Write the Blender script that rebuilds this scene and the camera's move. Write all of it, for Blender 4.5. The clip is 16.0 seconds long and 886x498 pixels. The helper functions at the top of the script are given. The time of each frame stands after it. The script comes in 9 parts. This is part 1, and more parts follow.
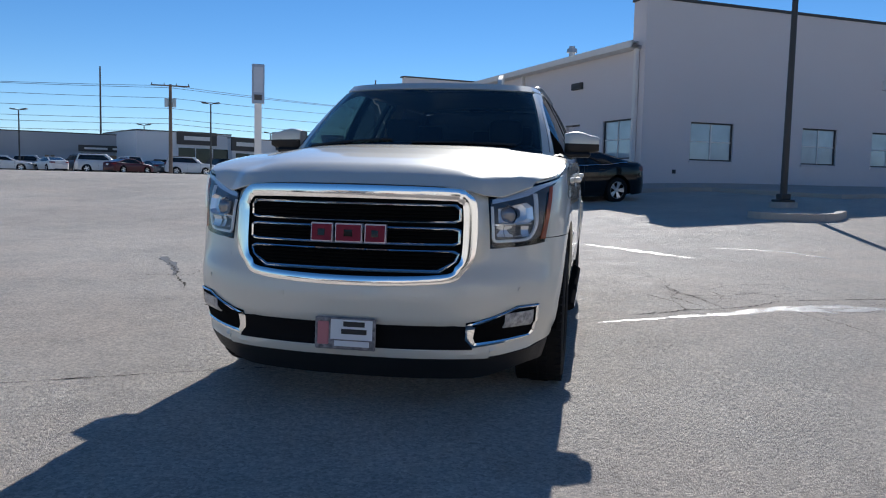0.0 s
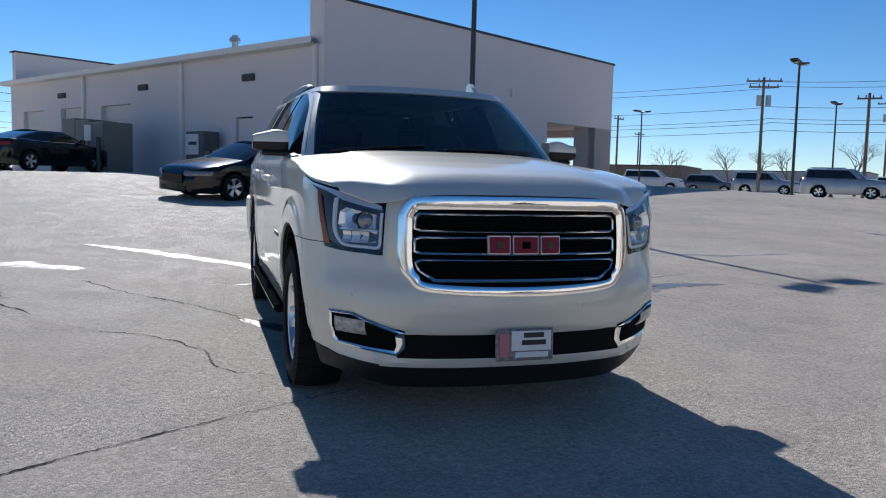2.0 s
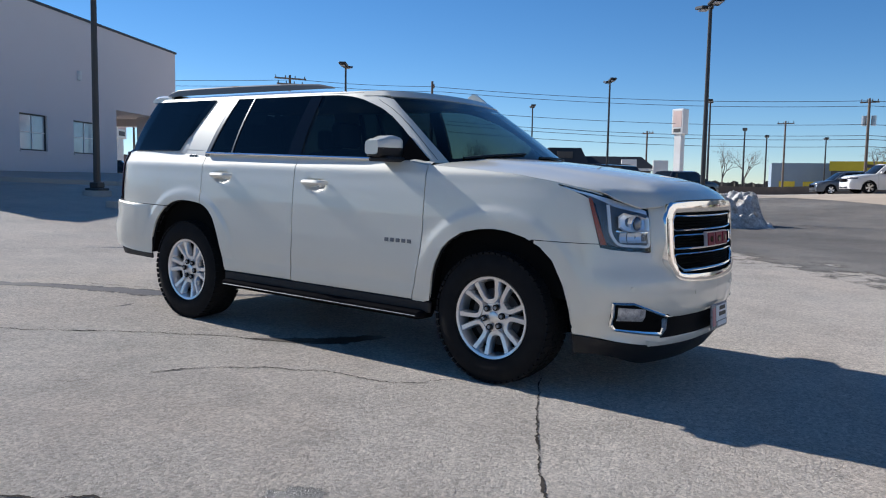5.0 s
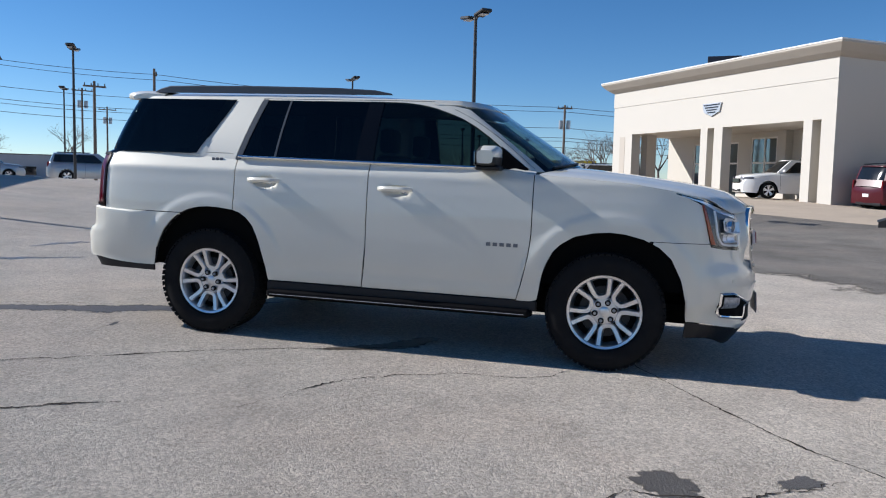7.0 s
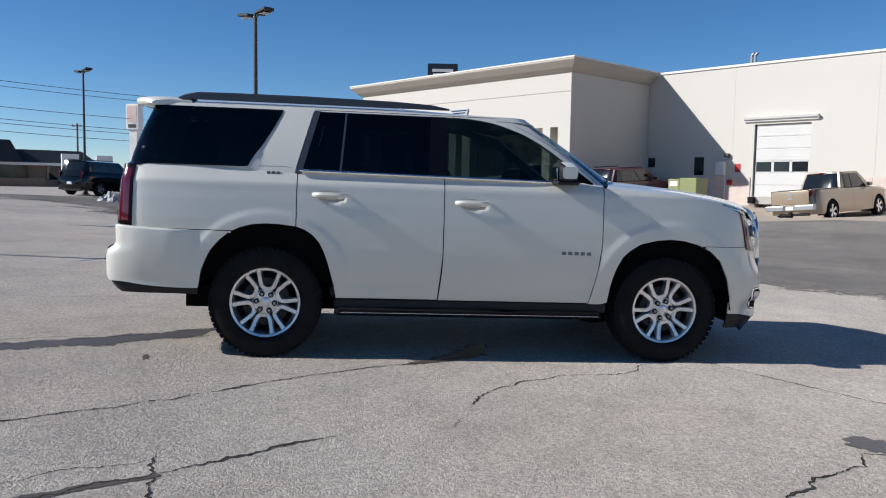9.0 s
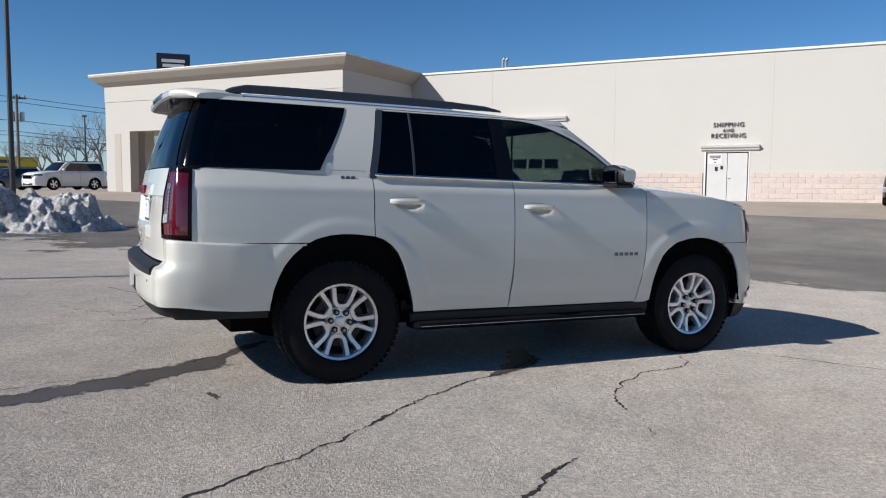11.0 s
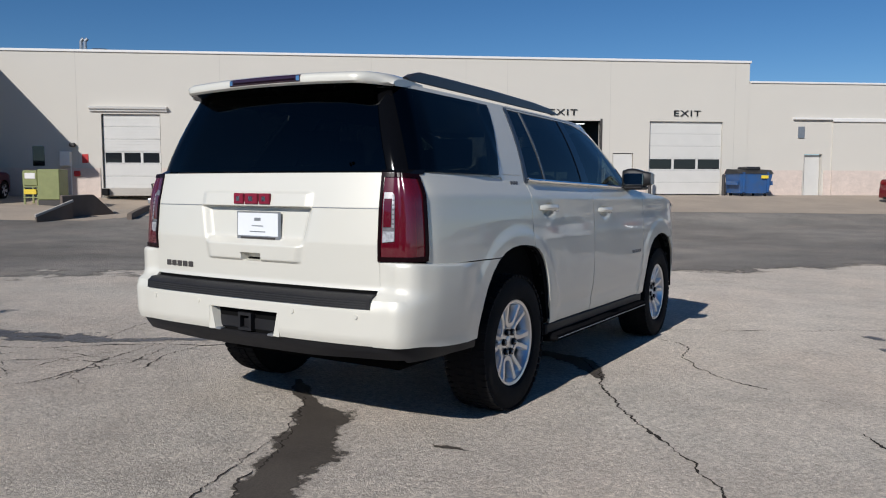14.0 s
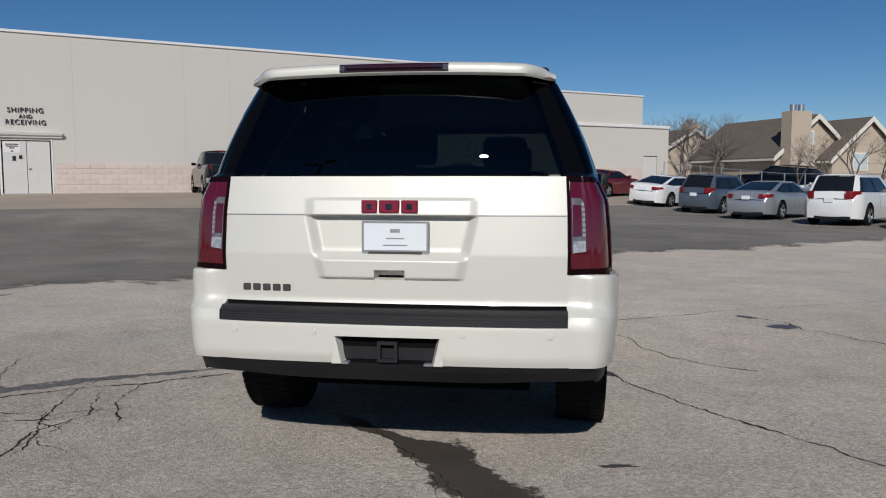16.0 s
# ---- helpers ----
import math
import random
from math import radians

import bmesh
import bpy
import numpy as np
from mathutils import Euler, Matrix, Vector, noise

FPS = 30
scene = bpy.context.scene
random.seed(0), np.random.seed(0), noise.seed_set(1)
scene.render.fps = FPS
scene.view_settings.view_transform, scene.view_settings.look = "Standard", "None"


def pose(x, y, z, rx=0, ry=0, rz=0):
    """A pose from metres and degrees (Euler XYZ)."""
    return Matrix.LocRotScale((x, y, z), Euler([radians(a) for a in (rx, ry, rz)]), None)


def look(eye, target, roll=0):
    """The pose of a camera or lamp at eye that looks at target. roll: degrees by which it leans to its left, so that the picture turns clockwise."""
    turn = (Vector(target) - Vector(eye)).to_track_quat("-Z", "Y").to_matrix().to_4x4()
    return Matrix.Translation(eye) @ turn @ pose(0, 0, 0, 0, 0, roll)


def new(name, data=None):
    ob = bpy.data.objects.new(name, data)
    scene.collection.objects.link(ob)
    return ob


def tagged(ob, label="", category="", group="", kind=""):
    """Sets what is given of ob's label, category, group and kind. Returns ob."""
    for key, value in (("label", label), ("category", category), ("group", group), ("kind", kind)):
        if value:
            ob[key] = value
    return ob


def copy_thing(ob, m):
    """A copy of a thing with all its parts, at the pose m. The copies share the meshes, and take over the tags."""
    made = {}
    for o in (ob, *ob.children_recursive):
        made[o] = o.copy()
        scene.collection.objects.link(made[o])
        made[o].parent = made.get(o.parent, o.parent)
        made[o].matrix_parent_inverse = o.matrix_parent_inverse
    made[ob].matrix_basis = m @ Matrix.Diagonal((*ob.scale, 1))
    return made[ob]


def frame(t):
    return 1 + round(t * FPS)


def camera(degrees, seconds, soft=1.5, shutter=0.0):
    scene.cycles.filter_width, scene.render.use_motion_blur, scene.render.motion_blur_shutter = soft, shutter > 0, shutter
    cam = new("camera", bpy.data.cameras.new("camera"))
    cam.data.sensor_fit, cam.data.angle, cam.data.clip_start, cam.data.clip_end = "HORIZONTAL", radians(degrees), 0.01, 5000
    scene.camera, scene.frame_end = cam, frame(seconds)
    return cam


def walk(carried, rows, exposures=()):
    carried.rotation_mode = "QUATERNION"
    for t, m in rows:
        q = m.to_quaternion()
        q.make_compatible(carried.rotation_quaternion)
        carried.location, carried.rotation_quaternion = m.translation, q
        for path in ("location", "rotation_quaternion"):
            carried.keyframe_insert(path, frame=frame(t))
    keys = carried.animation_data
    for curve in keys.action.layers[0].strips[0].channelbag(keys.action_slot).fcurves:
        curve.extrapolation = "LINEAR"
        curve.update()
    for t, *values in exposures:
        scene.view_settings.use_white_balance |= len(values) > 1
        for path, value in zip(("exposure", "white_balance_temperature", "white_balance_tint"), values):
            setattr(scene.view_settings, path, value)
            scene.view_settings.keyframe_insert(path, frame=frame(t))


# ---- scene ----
cam = camera(59.1, 16.0, soft=1.1)
PATH = [
    (0, (1.144, -6.025, 1.107), (0.765, -4.069, 0.935), 1.4),
    (0.5, (0.49, -6.044, 1.098), (0.353, -4.056, 0.924), 1.4),
    (1, (-0.152, -6.091, 1.126), (-0.043, -4.102, 0.95), 1.5),
    (1.5, (-0.82, -6.031, 1.139), (-0.456, -4.072, 0.965), 1.5),
    (2, (-1.5, -5.927, 1.15), (-0.897, -4.027, 0.977), 1.4),
    (2.5, (-2.14, -5.717, 1.145), (-1.321, -3.9, 0.973), 1.3),
    (3, (-2.771, -5.507, 1.152), (-1.754, -3.793, 0.981), 1.3),
    (3.5, (-3.342, -5.188, 1.149), (-2.147, -3.593, 0.977), 1.3),
    (4, (-3.887, -4.835, 1.145), (-2.538, -3.368, 0.975), 1.2),
    (4.5, (-4.377, -4.405, 1.15), (-2.89, -3.079, 0.979), 1.2),
    (5, (-4.855, -3.961, 1.167), (-3.246, -2.784, 0.996), 1.0),
    (7.5, (-6.429, -1.123, 1.218), (-4.464, -0.792, 1.051), 1.2),
    (8, (-6.585, -0.494, 1.236), (-4.597, -0.34, 1.073), 1.0),
    (8.5, (-6.617, 0.159, 1.252), (-4.624, 0.129, 1.092), 1.0),
    (11, (-5.711, 3.044, 1.289), (-3.917, 2.174, 1.13), 0.4),
    (11.5, (-5.306, 3.552, 1.315), (-3.596, 2.527, 1.153), 0.3),
    (12, (-4.94, 4.05, 1.348), (-3.332, 2.871, 1.181), 0.2),
    (12.5, (-4.458, 4.485, 1.355), (-2.973, 3.156, 1.187), 0.3),
    (13, (-3.993, 4.892, 1.356), (-2.647, 3.422, 1.185), 0.2),
    (13.5, (-3.452, 5.226, 1.36), (-2.261, 3.628, 1.189), 0.2),
    (14, (-2.919, 5.512, 1.343), (-1.896, 3.802, 1.174), 0.1),
    (14.5, (-2.347, 5.65, 1.33), (-1.503, 3.845, 1.159), -0.0),
    (15, (-1.775, 5.776, 1.332), (-1.13, 3.891, 1.158), -0.1),
    (15.5, (-1.224, 5.833, 1.354), (-0.765, 3.894, 1.179), -0.1),
    (16, (-0.707, 5.899, 1.384), (-0.429, 3.927, 1.203), 0.0),
]
walk(cam, [(t, look(e, p, r)) for t, e, p, r in PATH], [(0.0, 0.41, 6000, 10), (3.0, 0.41, 6000, 10), (5.0, 0.55, 6000, 10), (8.0, 0.45, 6000, 10), (8.5, 0.42, 6000, 10), (11.0, 0.22, 6050, 10), (12.0, 0.12, 6080, 10), (13.0, -0.01, 6100, 10), (14.0, -0.15, 6100, 10), (16.0, -0.45, 6100, 10)])

# ---- world, sun, exposure ----
SUN_UP, SUN_TURN = 33.0, -0.6          # degrees over the horizon; degrees from +y towards -x
world = bpy.data.worlds.new("sky")
scene.world = world
world.use_nodes = True
wn = world.node_tree.nodes
sky = wn.new("ShaderNodeTexSky")
sky.sky_type = "NISHITA"
sky.sun_disc = False
sky.sun_elevation = radians(SUN_UP)
sky.sun_rotation = radians(SUN_TURN)
sky.altitude = 2500
sky.air_density = 1.0
sky.dust_density = 0.0
sky.ozone_density = 3.0
deep = wn.new("ShaderNodeHueSaturation")
deep.inputs["Saturation"].default_value = 1.22
world.node_tree.links.new(sky.outputs[0], deep.inputs["Color"])
world.node_tree.links.new(deep.outputs[0], wn["Background"].inputs[0])
wn["Background"].inputs[1].default_value = 0.075
sun_data = bpy.data.lights.new("sun", "SUN")
sun_data.energy = 5.0
sun_data.angle = radians(0.53)
sun_data.color = (1.0, 0.94, 0.86)
sun = new("sun", sun_data)
_a, _e = radians(SUN_TURN), radians(SUN_UP)
sun.matrix_world = look((60 * math.sin(_a) * math.cos(_e), 60 * math.cos(_a) * math.cos(_e), 60 * math.sin(_e)), (0, 0, 0))


# ---- materials ----
def nd(nt, kind, **inputs):
    n = nt.nodes.new(kind)
    for k, v in inputs.items():
        n.inputs[k.replace("_", " ")].default_value = v
    return n


MATS = {}


def mat(name, color, rough=0.5, metal=0.0, vary=0.0, scale=3.0, fine=0.0, fine_scale=60.0, bump=0.0, bump_scale=120.0,
        coat=0.0, spec=0.5, tone=None, per_piece=0.0, emit=0.0, bump_dist=0.01):
    """A surface: base colour, large stains (vary, towards tone), fine grain, relief."""
    if name in MATS:
        return MATS[name]
    m = bpy.data.materials.new(name)
    m.use_nodes = True
    nt = m.node_tree
    b = nt.nodes["Principled BSDF"]
    c = (*color, 1)
    b.inputs["Base Color"].default_value = c
    b.inputs["Roughness"].default_value = rough
    b.inputs["Metallic"].default_value = metal
    b.inputs["Specular IOR Level"].default_value = spec
    if coat:
        b.inputs["Coat Weight"].default_value = coat
        b.inputs["Coat Roughness"].default_value = 0.04
    if emit:
        b.inputs["Emission Color"].default_value = c
        b.inputs["Emission Strength"].default_value = emit
    geo = nt.nodes.new("ShaderNodeTexCoord")
    last = None
    if vary:
        n1 = nd(nt, "ShaderNodeTexNoise", Scale=scale, Detail=6.0, Roughness=0.62)
        nt.links.new(geo.outputs["Object"], n1.inputs["Vector"])
        mr = nt.nodes.new("ShaderNodeMapRange")
        mr.inputs["From Min"].default_value, mr.inputs["From Max"].default_value = 0.38, 0.68
        mr.inputs["To Max"].default_value = vary
        nt.links.new(n1.outputs["Fac"], mr.inputs["Value"])
        mx = nt.nodes.new("ShaderNodeMixRGB")
        mx.inputs["Color1"].default_value = c
        mx.inputs["Color2"].default_value = (*(tone or [v * 0.6 for v in color]), 1)
        nt.links.new(mr.outputs[0], mx.inputs["Fac"])
        nt.links.new(mx.outputs[0], b.inputs["Base Color"])
        last = mx.outputs[0]
    if fine:
        n2 = nd(nt, "ShaderNodeTexNoise", Scale=fine_scale, Detail=4.0, Roughness=0.7)
        nt.links.new(geo.outputs["Object"], n2.inputs["Vector"])
        hv = nt.nodes.new("ShaderNodeMapRange")
        hv.inputs["From Min"].default_value, hv.inputs["From Max"].default_value = 0.3, 0.7
        hv.inputs["To Min"].default_value, hv.inputs["To Max"].default_value = 1 - fine, 1 + fine
        nt.links.new(n2.outputs["Fac"], hv.inputs["Value"])
        mul = nt.nodes.new("ShaderNodeVectorMath")
        mul.operation = "SCALE"
        if last:
            nt.links.new(last, mul.inputs[0])
        else:
            mul.inputs[0].default_value = color
        nt.links.new(hv.outputs[0], mul.inputs["Scale"])
        nt.links.new(mul.outputs[0], b.inputs["Base Color"])
        last = mul.outputs[0]
    if per_piece:
        info = nt.nodes.new("ShaderNodeObjectInfo")
        pm = nt.nodes.new("ShaderNodeMapRange")
        pm.inputs["To Min"].default_value, pm.inputs["To Max"].default_value = 1 - per_piece, 1 + per_piece
        nt.links.new(info.outputs["Random"], pm.inputs["Value"])
        mul = nt.nodes.new("ShaderNodeVectorMath")
        mul.operation = "SCALE"
        if last:
            nt.links.new(last, mul.inputs[0])
        else:
            mul.inputs[0].default_value = color
        nt.links.new(pm.outputs[0], mul.inputs["Scale"])
        nt.links.new(mul.outputs[0], b.inputs["Base Color"])
    if bump:
        n3 = nd(nt, "ShaderNodeTexNoise", Scale=bump_scale, Detail=5.0, Roughness=0.65)
        nt.links.new(geo.outputs["Object"], n3.inputs["Vector"])
        bp = nt.nodes.new("ShaderNodeBump")
        bp.inputs["Strength"].default_value = bump
        bp.inputs["Distance"].default_value = bump_dist
        nt.links.new(n3.outputs["Fac"], bp.inputs["Height"])
        nt.links.new(bp.outputs[0], b.inputs["Normal"])
    MATS[name] = m
    return m


def glass_mat(name, tint, gloss_rough=0.0, gloss=1.0):
    """A thin tinted pane: light passes straight through, tinted, and the face mirrors by Fresnel."""
    m = bpy.data.materials.new(name)
    m.use_nodes = True
    nt = m.node_tree
    nt.nodes.remove(nt.nodes["Principled BSDF"])
    out = nt.nodes["Material Output"]
    tr = nt.nodes.new("ShaderNodeBsdfTransparent")
    tr.inputs[0].default_value = (*tint, 1)
    gl = nt.nodes.new("ShaderNodeBsdfGlossy")
    gl.inputs["Roughness"].default_value = gloss_rough
    gl.inputs["Color"].default_value = (gloss, gloss, gloss, 1)
    lw = nd(nt, "ShaderNodeLayerWeight", Blend=0.5)
    p5 = nt.nodes.new("ShaderNodeMath")
    p5.operation = "POWER"
    p5.inputs[1].default_value = 5.0
    nt.links.new(lw.outputs["Facing"], p5.inputs[0])
    fr = nt.nodes.new("ShaderNodeMapRange")
    fr.inputs["To Min"].default_value, fr.inputs["To Max"].default_value = 0.04, 0.95
    nt.links.new(p5.outputs[0], fr.inputs["Value"])
    mx = nt.nodes.new("ShaderNodeMixShader")
    nt.links.new(fr.outputs[0], mx.inputs[0])
    nt.links.new(tr.outputs[0], mx.inputs[1])
    nt.links.new(gl.outputs[0], mx.inputs[2])
    nt.links.new(mx.outputs[0], out.inputs[0])
    MATS[name] = m
    return m


# ---- mesh helpers ----
def part(name, bm, material, parent=None, label="", smooth=True, sharp=35.0, m=None):
    """Links a bmesh as one mesh object, under parent if given."""
    me = bpy.data.meshes.new(name)
    bmesh.ops.recalc_face_normals(bm, faces=bm.faces[:])
    bm.to_mesh(me)
    bm.free()
    for q in (material if isinstance(material, (list, tuple)) else [material]):
        me.materials.append(q)
    if smooth:
        me.polygons.foreach_set("use_smooth", [True] * len(me.polygons))
        me.set_sharp_from_angle(angle=radians(sharp))
    ob = new(name, me)
    if m is not None:
        ob.matrix_basis = m
    if parent is not None:
        ob.parent = parent
    if label:
        ob["label"] = label
    return ob


def thing(name, m, label, category, group="", kind=""):
    """An Empty at the base of a thing."""
    ob = new(name)
    ob.empty_display_size = 0.2
    ob.matrix_basis = m
    return tagged(ob, label, category, group, kind)


def box(bm, x0, y0, z0, x1, y1, z1, bevel=0.0, seg=1, m=None):
    vs = [bm.verts.new((x, y, z)) for z in (z0, z1) for y in (y0, y1) for x in (x0, x1)]
    fs = [bm.faces.new([vs[i] for i in f]) for f in
          ((0, 2, 3, 1), (4, 5, 7, 6), (0, 1, 5, 4), (2, 6, 7, 3), (0, 4, 6, 2), (1, 3, 7, 5))]
    if bevel:
        es = list({e for f in fs for e in f.edges})
        r = bmesh.ops.bevel(bm, geom=es, offset=bevel, segments=seg, affect="EDGES", profile=0.5)
        vs = list({v for f in r["faces"] for v in f.verts} | {v for v in vs if v.is_valid})
    if m is not None:
        bmesh.ops.transform(bm, matrix=m, verts=vs)
    return vs


def B(*args, **kw):
    bm = bmesh.new()
    box(bm, *args, **kw)
    return bm


def tube(bm, a, b, r0, r1=None, n=10, caps=True):
    """A round bar from a to b."""
    a, b = Vector(a), Vector(b)
    r1 = r0 if r1 is None else r1
    d = (b - a).normalized()
    s = d.orthogonal().normalized()
    t = d.cross(s)
    rings = []
    for p, r in ((a, r0), (b, r1)):
        rings.append([bm.verts.new(p + (s * math.cos(2 * math.pi * i / n) + t * math.sin(2 * math.pi * i / n)) * r) for i in range(n)])
    for i in range(n):
        j = (i + 1) % n
        bm.faces.new((rings[0][i], rings[0][j], rings[1][j], rings[1][i]))
    if caps:
        bm.faces.new(rings[0][::-1])
        bm.faces.new(rings[1])


def prism(bm, pts, d, lift=(0, 0, 0)):
    """A flat outline (3D points) pushed along d."""
    d, o = Vector(d), Vector(lift)
    lo = [bm.verts.new(Vector(p) + o) for p in pts]
    hi = [bm.verts.new(Vector(p) + o + d) for p in pts]
    n = len(pts)
    bm.faces.new(lo[::-1])
    bm.faces.new(hi)
    for i in range(n):
        j = (i + 1) % n
        bm.faces.new((lo[i], lo[j], hi[j], hi[i]))


def sheet(bm, rows, close=False):
    """Skins a list of rows of points."""
    vs = [[bm.verts.new(p) for p in r] for r in rows]
    for a, b in zip(vs, vs[1:]):
        k = len(a)
        for i in range(k if close else k - 1):
            j = (i + 1) % k
            bm.faces.new((a[i], a[j], b[j], b[i]))
    return vs


def thicken(bm, d):
    """Gives an open skin a thickness d inwards."""
    bmesh.ops.recalc_face_normals(bm, faces=bm.faces[:])
    bmesh.ops.solidify(bm, geom=bm.faces[:], thickness=d)


def table(keys):
    """Piecewise linear function through (x, y) pairs."""
    xs, ys = [k[0] for k in keys], [k[1] for k in keys]
    return lambda x: float(np.interp(x, xs, ys))


def lettering(text, size, depth, material, parent, m, label="", width=None, bold=0.0):
    """Raised letters in the built-in font, standing upright in local x/z, facing -y."""
    cu = bpy.data.curves.new("letters", "FONT")
    cu.body = text
    cu.size = size
    cu.extrude = depth
    cu.offset = bold
    cu.space_character = 1.18
    cu.align_x, cu.align_y = "CENTER", "CENTER"
    tmp = new("letters", cu)
    dg = bpy.context.evaluated_depsgraph_get()
    me = bpy.data.meshes.new_from_object(tmp.evaluated_get(dg))
    bpy.data.objects.remove(tmp)
    me.transform(pose(0, 0, 0, 90, 0, 0))
    if width:
        w = max(v.co.x for v in me.vertices) - min(v.co.x for v in me.vertices)
        me.transform(Matrix.Diagonal((width / w, 1, 1, 1)))
    me.materials.clear()
    me.materials.append(material)
    ob = new("lettering", me)
    ob.parent = parent
    ob.matrix_basis = m
    if label:
        ob["label"] = label
    return ob


# ---- lie of the land ----
def ease(x):
    x = min(1.0, max(0.0, x))
    return x * x * (3 - 2 * x)


def ground_z(x, y):
    z = 0.0185 * min(22.0, max(-8.0, y)) + 0.75 * ease((y - 4) / 18) * (1 - 0.65 * ease((x - 16) / 14))
    z -= 0.15 * math.exp(-(x ** 2 + (y - 15.3) ** 2) / 16.0)               # hollow along the grey building
    z -= 0.22 * math.exp(-((x - 30.0) ** 2 + (y + 11.2) ** 2) / 9.0)       # and beside the showroom end wall
    z -= 0.62 * math.exp(-((x - 25.0) ** 2 + (y + 16.8) ** 2) / 22.0)      # dip before the loading dock
    return z + 0.85 * ease(((x - y) * 0.707 - 14) / 15) * (1 - ease((y - 2) / 14))


def stand(x, y, turn=0.0, dz=0.0):
    """A pose on the ground, tilted with it."""
    e = 0.8
    gx = (ground_z(x + e, y) - ground_z(x - e, y)) / (2 * e)
    gy = (ground_z(x, y + e) - ground_z(x, y - e)) / (2 * e)
    up = Vector((-gx, -gy, 1)).normalized()
    q = Vector((0, 0, 1)).rotation_difference(up).to_matrix().to_4x4()
    return Matrix.Translation((x, y, ground_z(x, y) + dz)) @ q @ pose(0, 0, 0, 0, 0, turn)

# ---- surfaces of the place ----
M_PINK = mat("pink split-face block", (0.63, 0.53, 0.465), 0.9, vary=0.35, scale=2.5, fine=0.18, fine_scale=25, bump=0.6, bump_scale=30, per_piece=0.045)
M_CREAM = mat("cream stucco wall", (0.56, 0.528, 0.47), 0.9, vary=0.18, scale=0.35, tone=(0.50, 0.47, 0.425), fine=0.05, fine_scale=30, bump=0.25, bump_scale=60)
M_CREAM2 = mat("cream stucco canopy", (0.53, 0.495, 0.44), 0.9, vary=0.12, scale=0.4, tone=(0.6, 0.54, 0.46), fine=0.04, fine_scale=30, bump=0.25, bump_scale=60)
M_JOINT = mat("wall joint filler", (0.47, 0.44, 0.395), 0.9, vary=0.3, scale=1.0)
M_APRON = mat("tan concrete", (0.40, 0.325, 0.25), 0.9, vary=0.6, scale=0.5, tone=(0.28, 0.235, 0.185), fine=0.15, fine_scale=30, bump=0.3, bump_scale=60)
M_SOFFIT = mat("brown cornice", (0.46, 0.41, 0.35), 0.85, vary=0.15, scale=0.6, bump=0.15, bump_scale=50)
M_GREYWALL = mat("grey painted stucco", (0.66, 0.61, 0.605), 0.9, vary=0.2, scale=0.3, tone=(0.56, 0.52, 0.515), fine=0.05, fine_scale=30, bump=0.25, bump_scale=50)
M_METALPANEL = mat("white ribbed metal", (0.62, 0.60, 0.57), 0.55, vary=0.2, scale=0.8, metal=0.0)
M_TRIMWHITE = mat("white trim", (0.72, 0.70, 0.67), 0.6, vary=0.15, scale=2)
M_TRIMDARK = mat("dark bronze trim", (0.05, 0.045, 0.042), 0.5, vary=0.2, scale=3)
M_DOORWHITE = mat("white enamel door", (0.60, 0.585, 0.55), 0.5, vary=0.12, scale=1.5)
M_INSIDE = mat("dim interior", (0.09, 0.085, 0.08), 0.9, vary=0.3, scale=1.0)
M_BLACK = mat("black plastic", (0.018, 0.018, 0.019), 0.5, vary=0.3, scale=6, tone=(0.03, 0.03, 0.03))
M_LETTER = mat("black letters", (0.015, 0.015, 0.015), 0.5)
M_WINGLASS = glass_mat("window glass", (0.55, 0.62, 0.62), 0.0, 1.0)
M_CONC = mat("pale concrete", (0.40, 0.36, 0.31), 0.9, vary=0.45, scale=0.5, tone=(0.29, 0.265, 0.235), fine=0.12, fine_scale=40, bump=0.3, bump_scale=80)
M_KERB = mat("kerb concrete", (0.42, 0.39, 0.35), 0.9, vary=0.4, scale=1.5, tone=(0.28, 0.26, 0.24), fine=0.12, fine_scale=40, bump=0.3, bump_scale=60)
M_GALV = mat("galvanised steel", (0.45, 0.46, 0.47), 0.4, 0.8, vary=0.3, scale=6)
M_BRONZE = mat("dark pole paint", (0.035, 0.032, 0.03), 0.45, vary=0.3, scale=4)
M_WOODPOLE = mat("weathered pole wood", (0.16, 0.125, 0.10), 0.9, vary=0.5, scale=3, bump=0.4, bump_scale=40)
M_WIRE = mat("cable black", (0.03, 0.03, 0.035), 0.6)


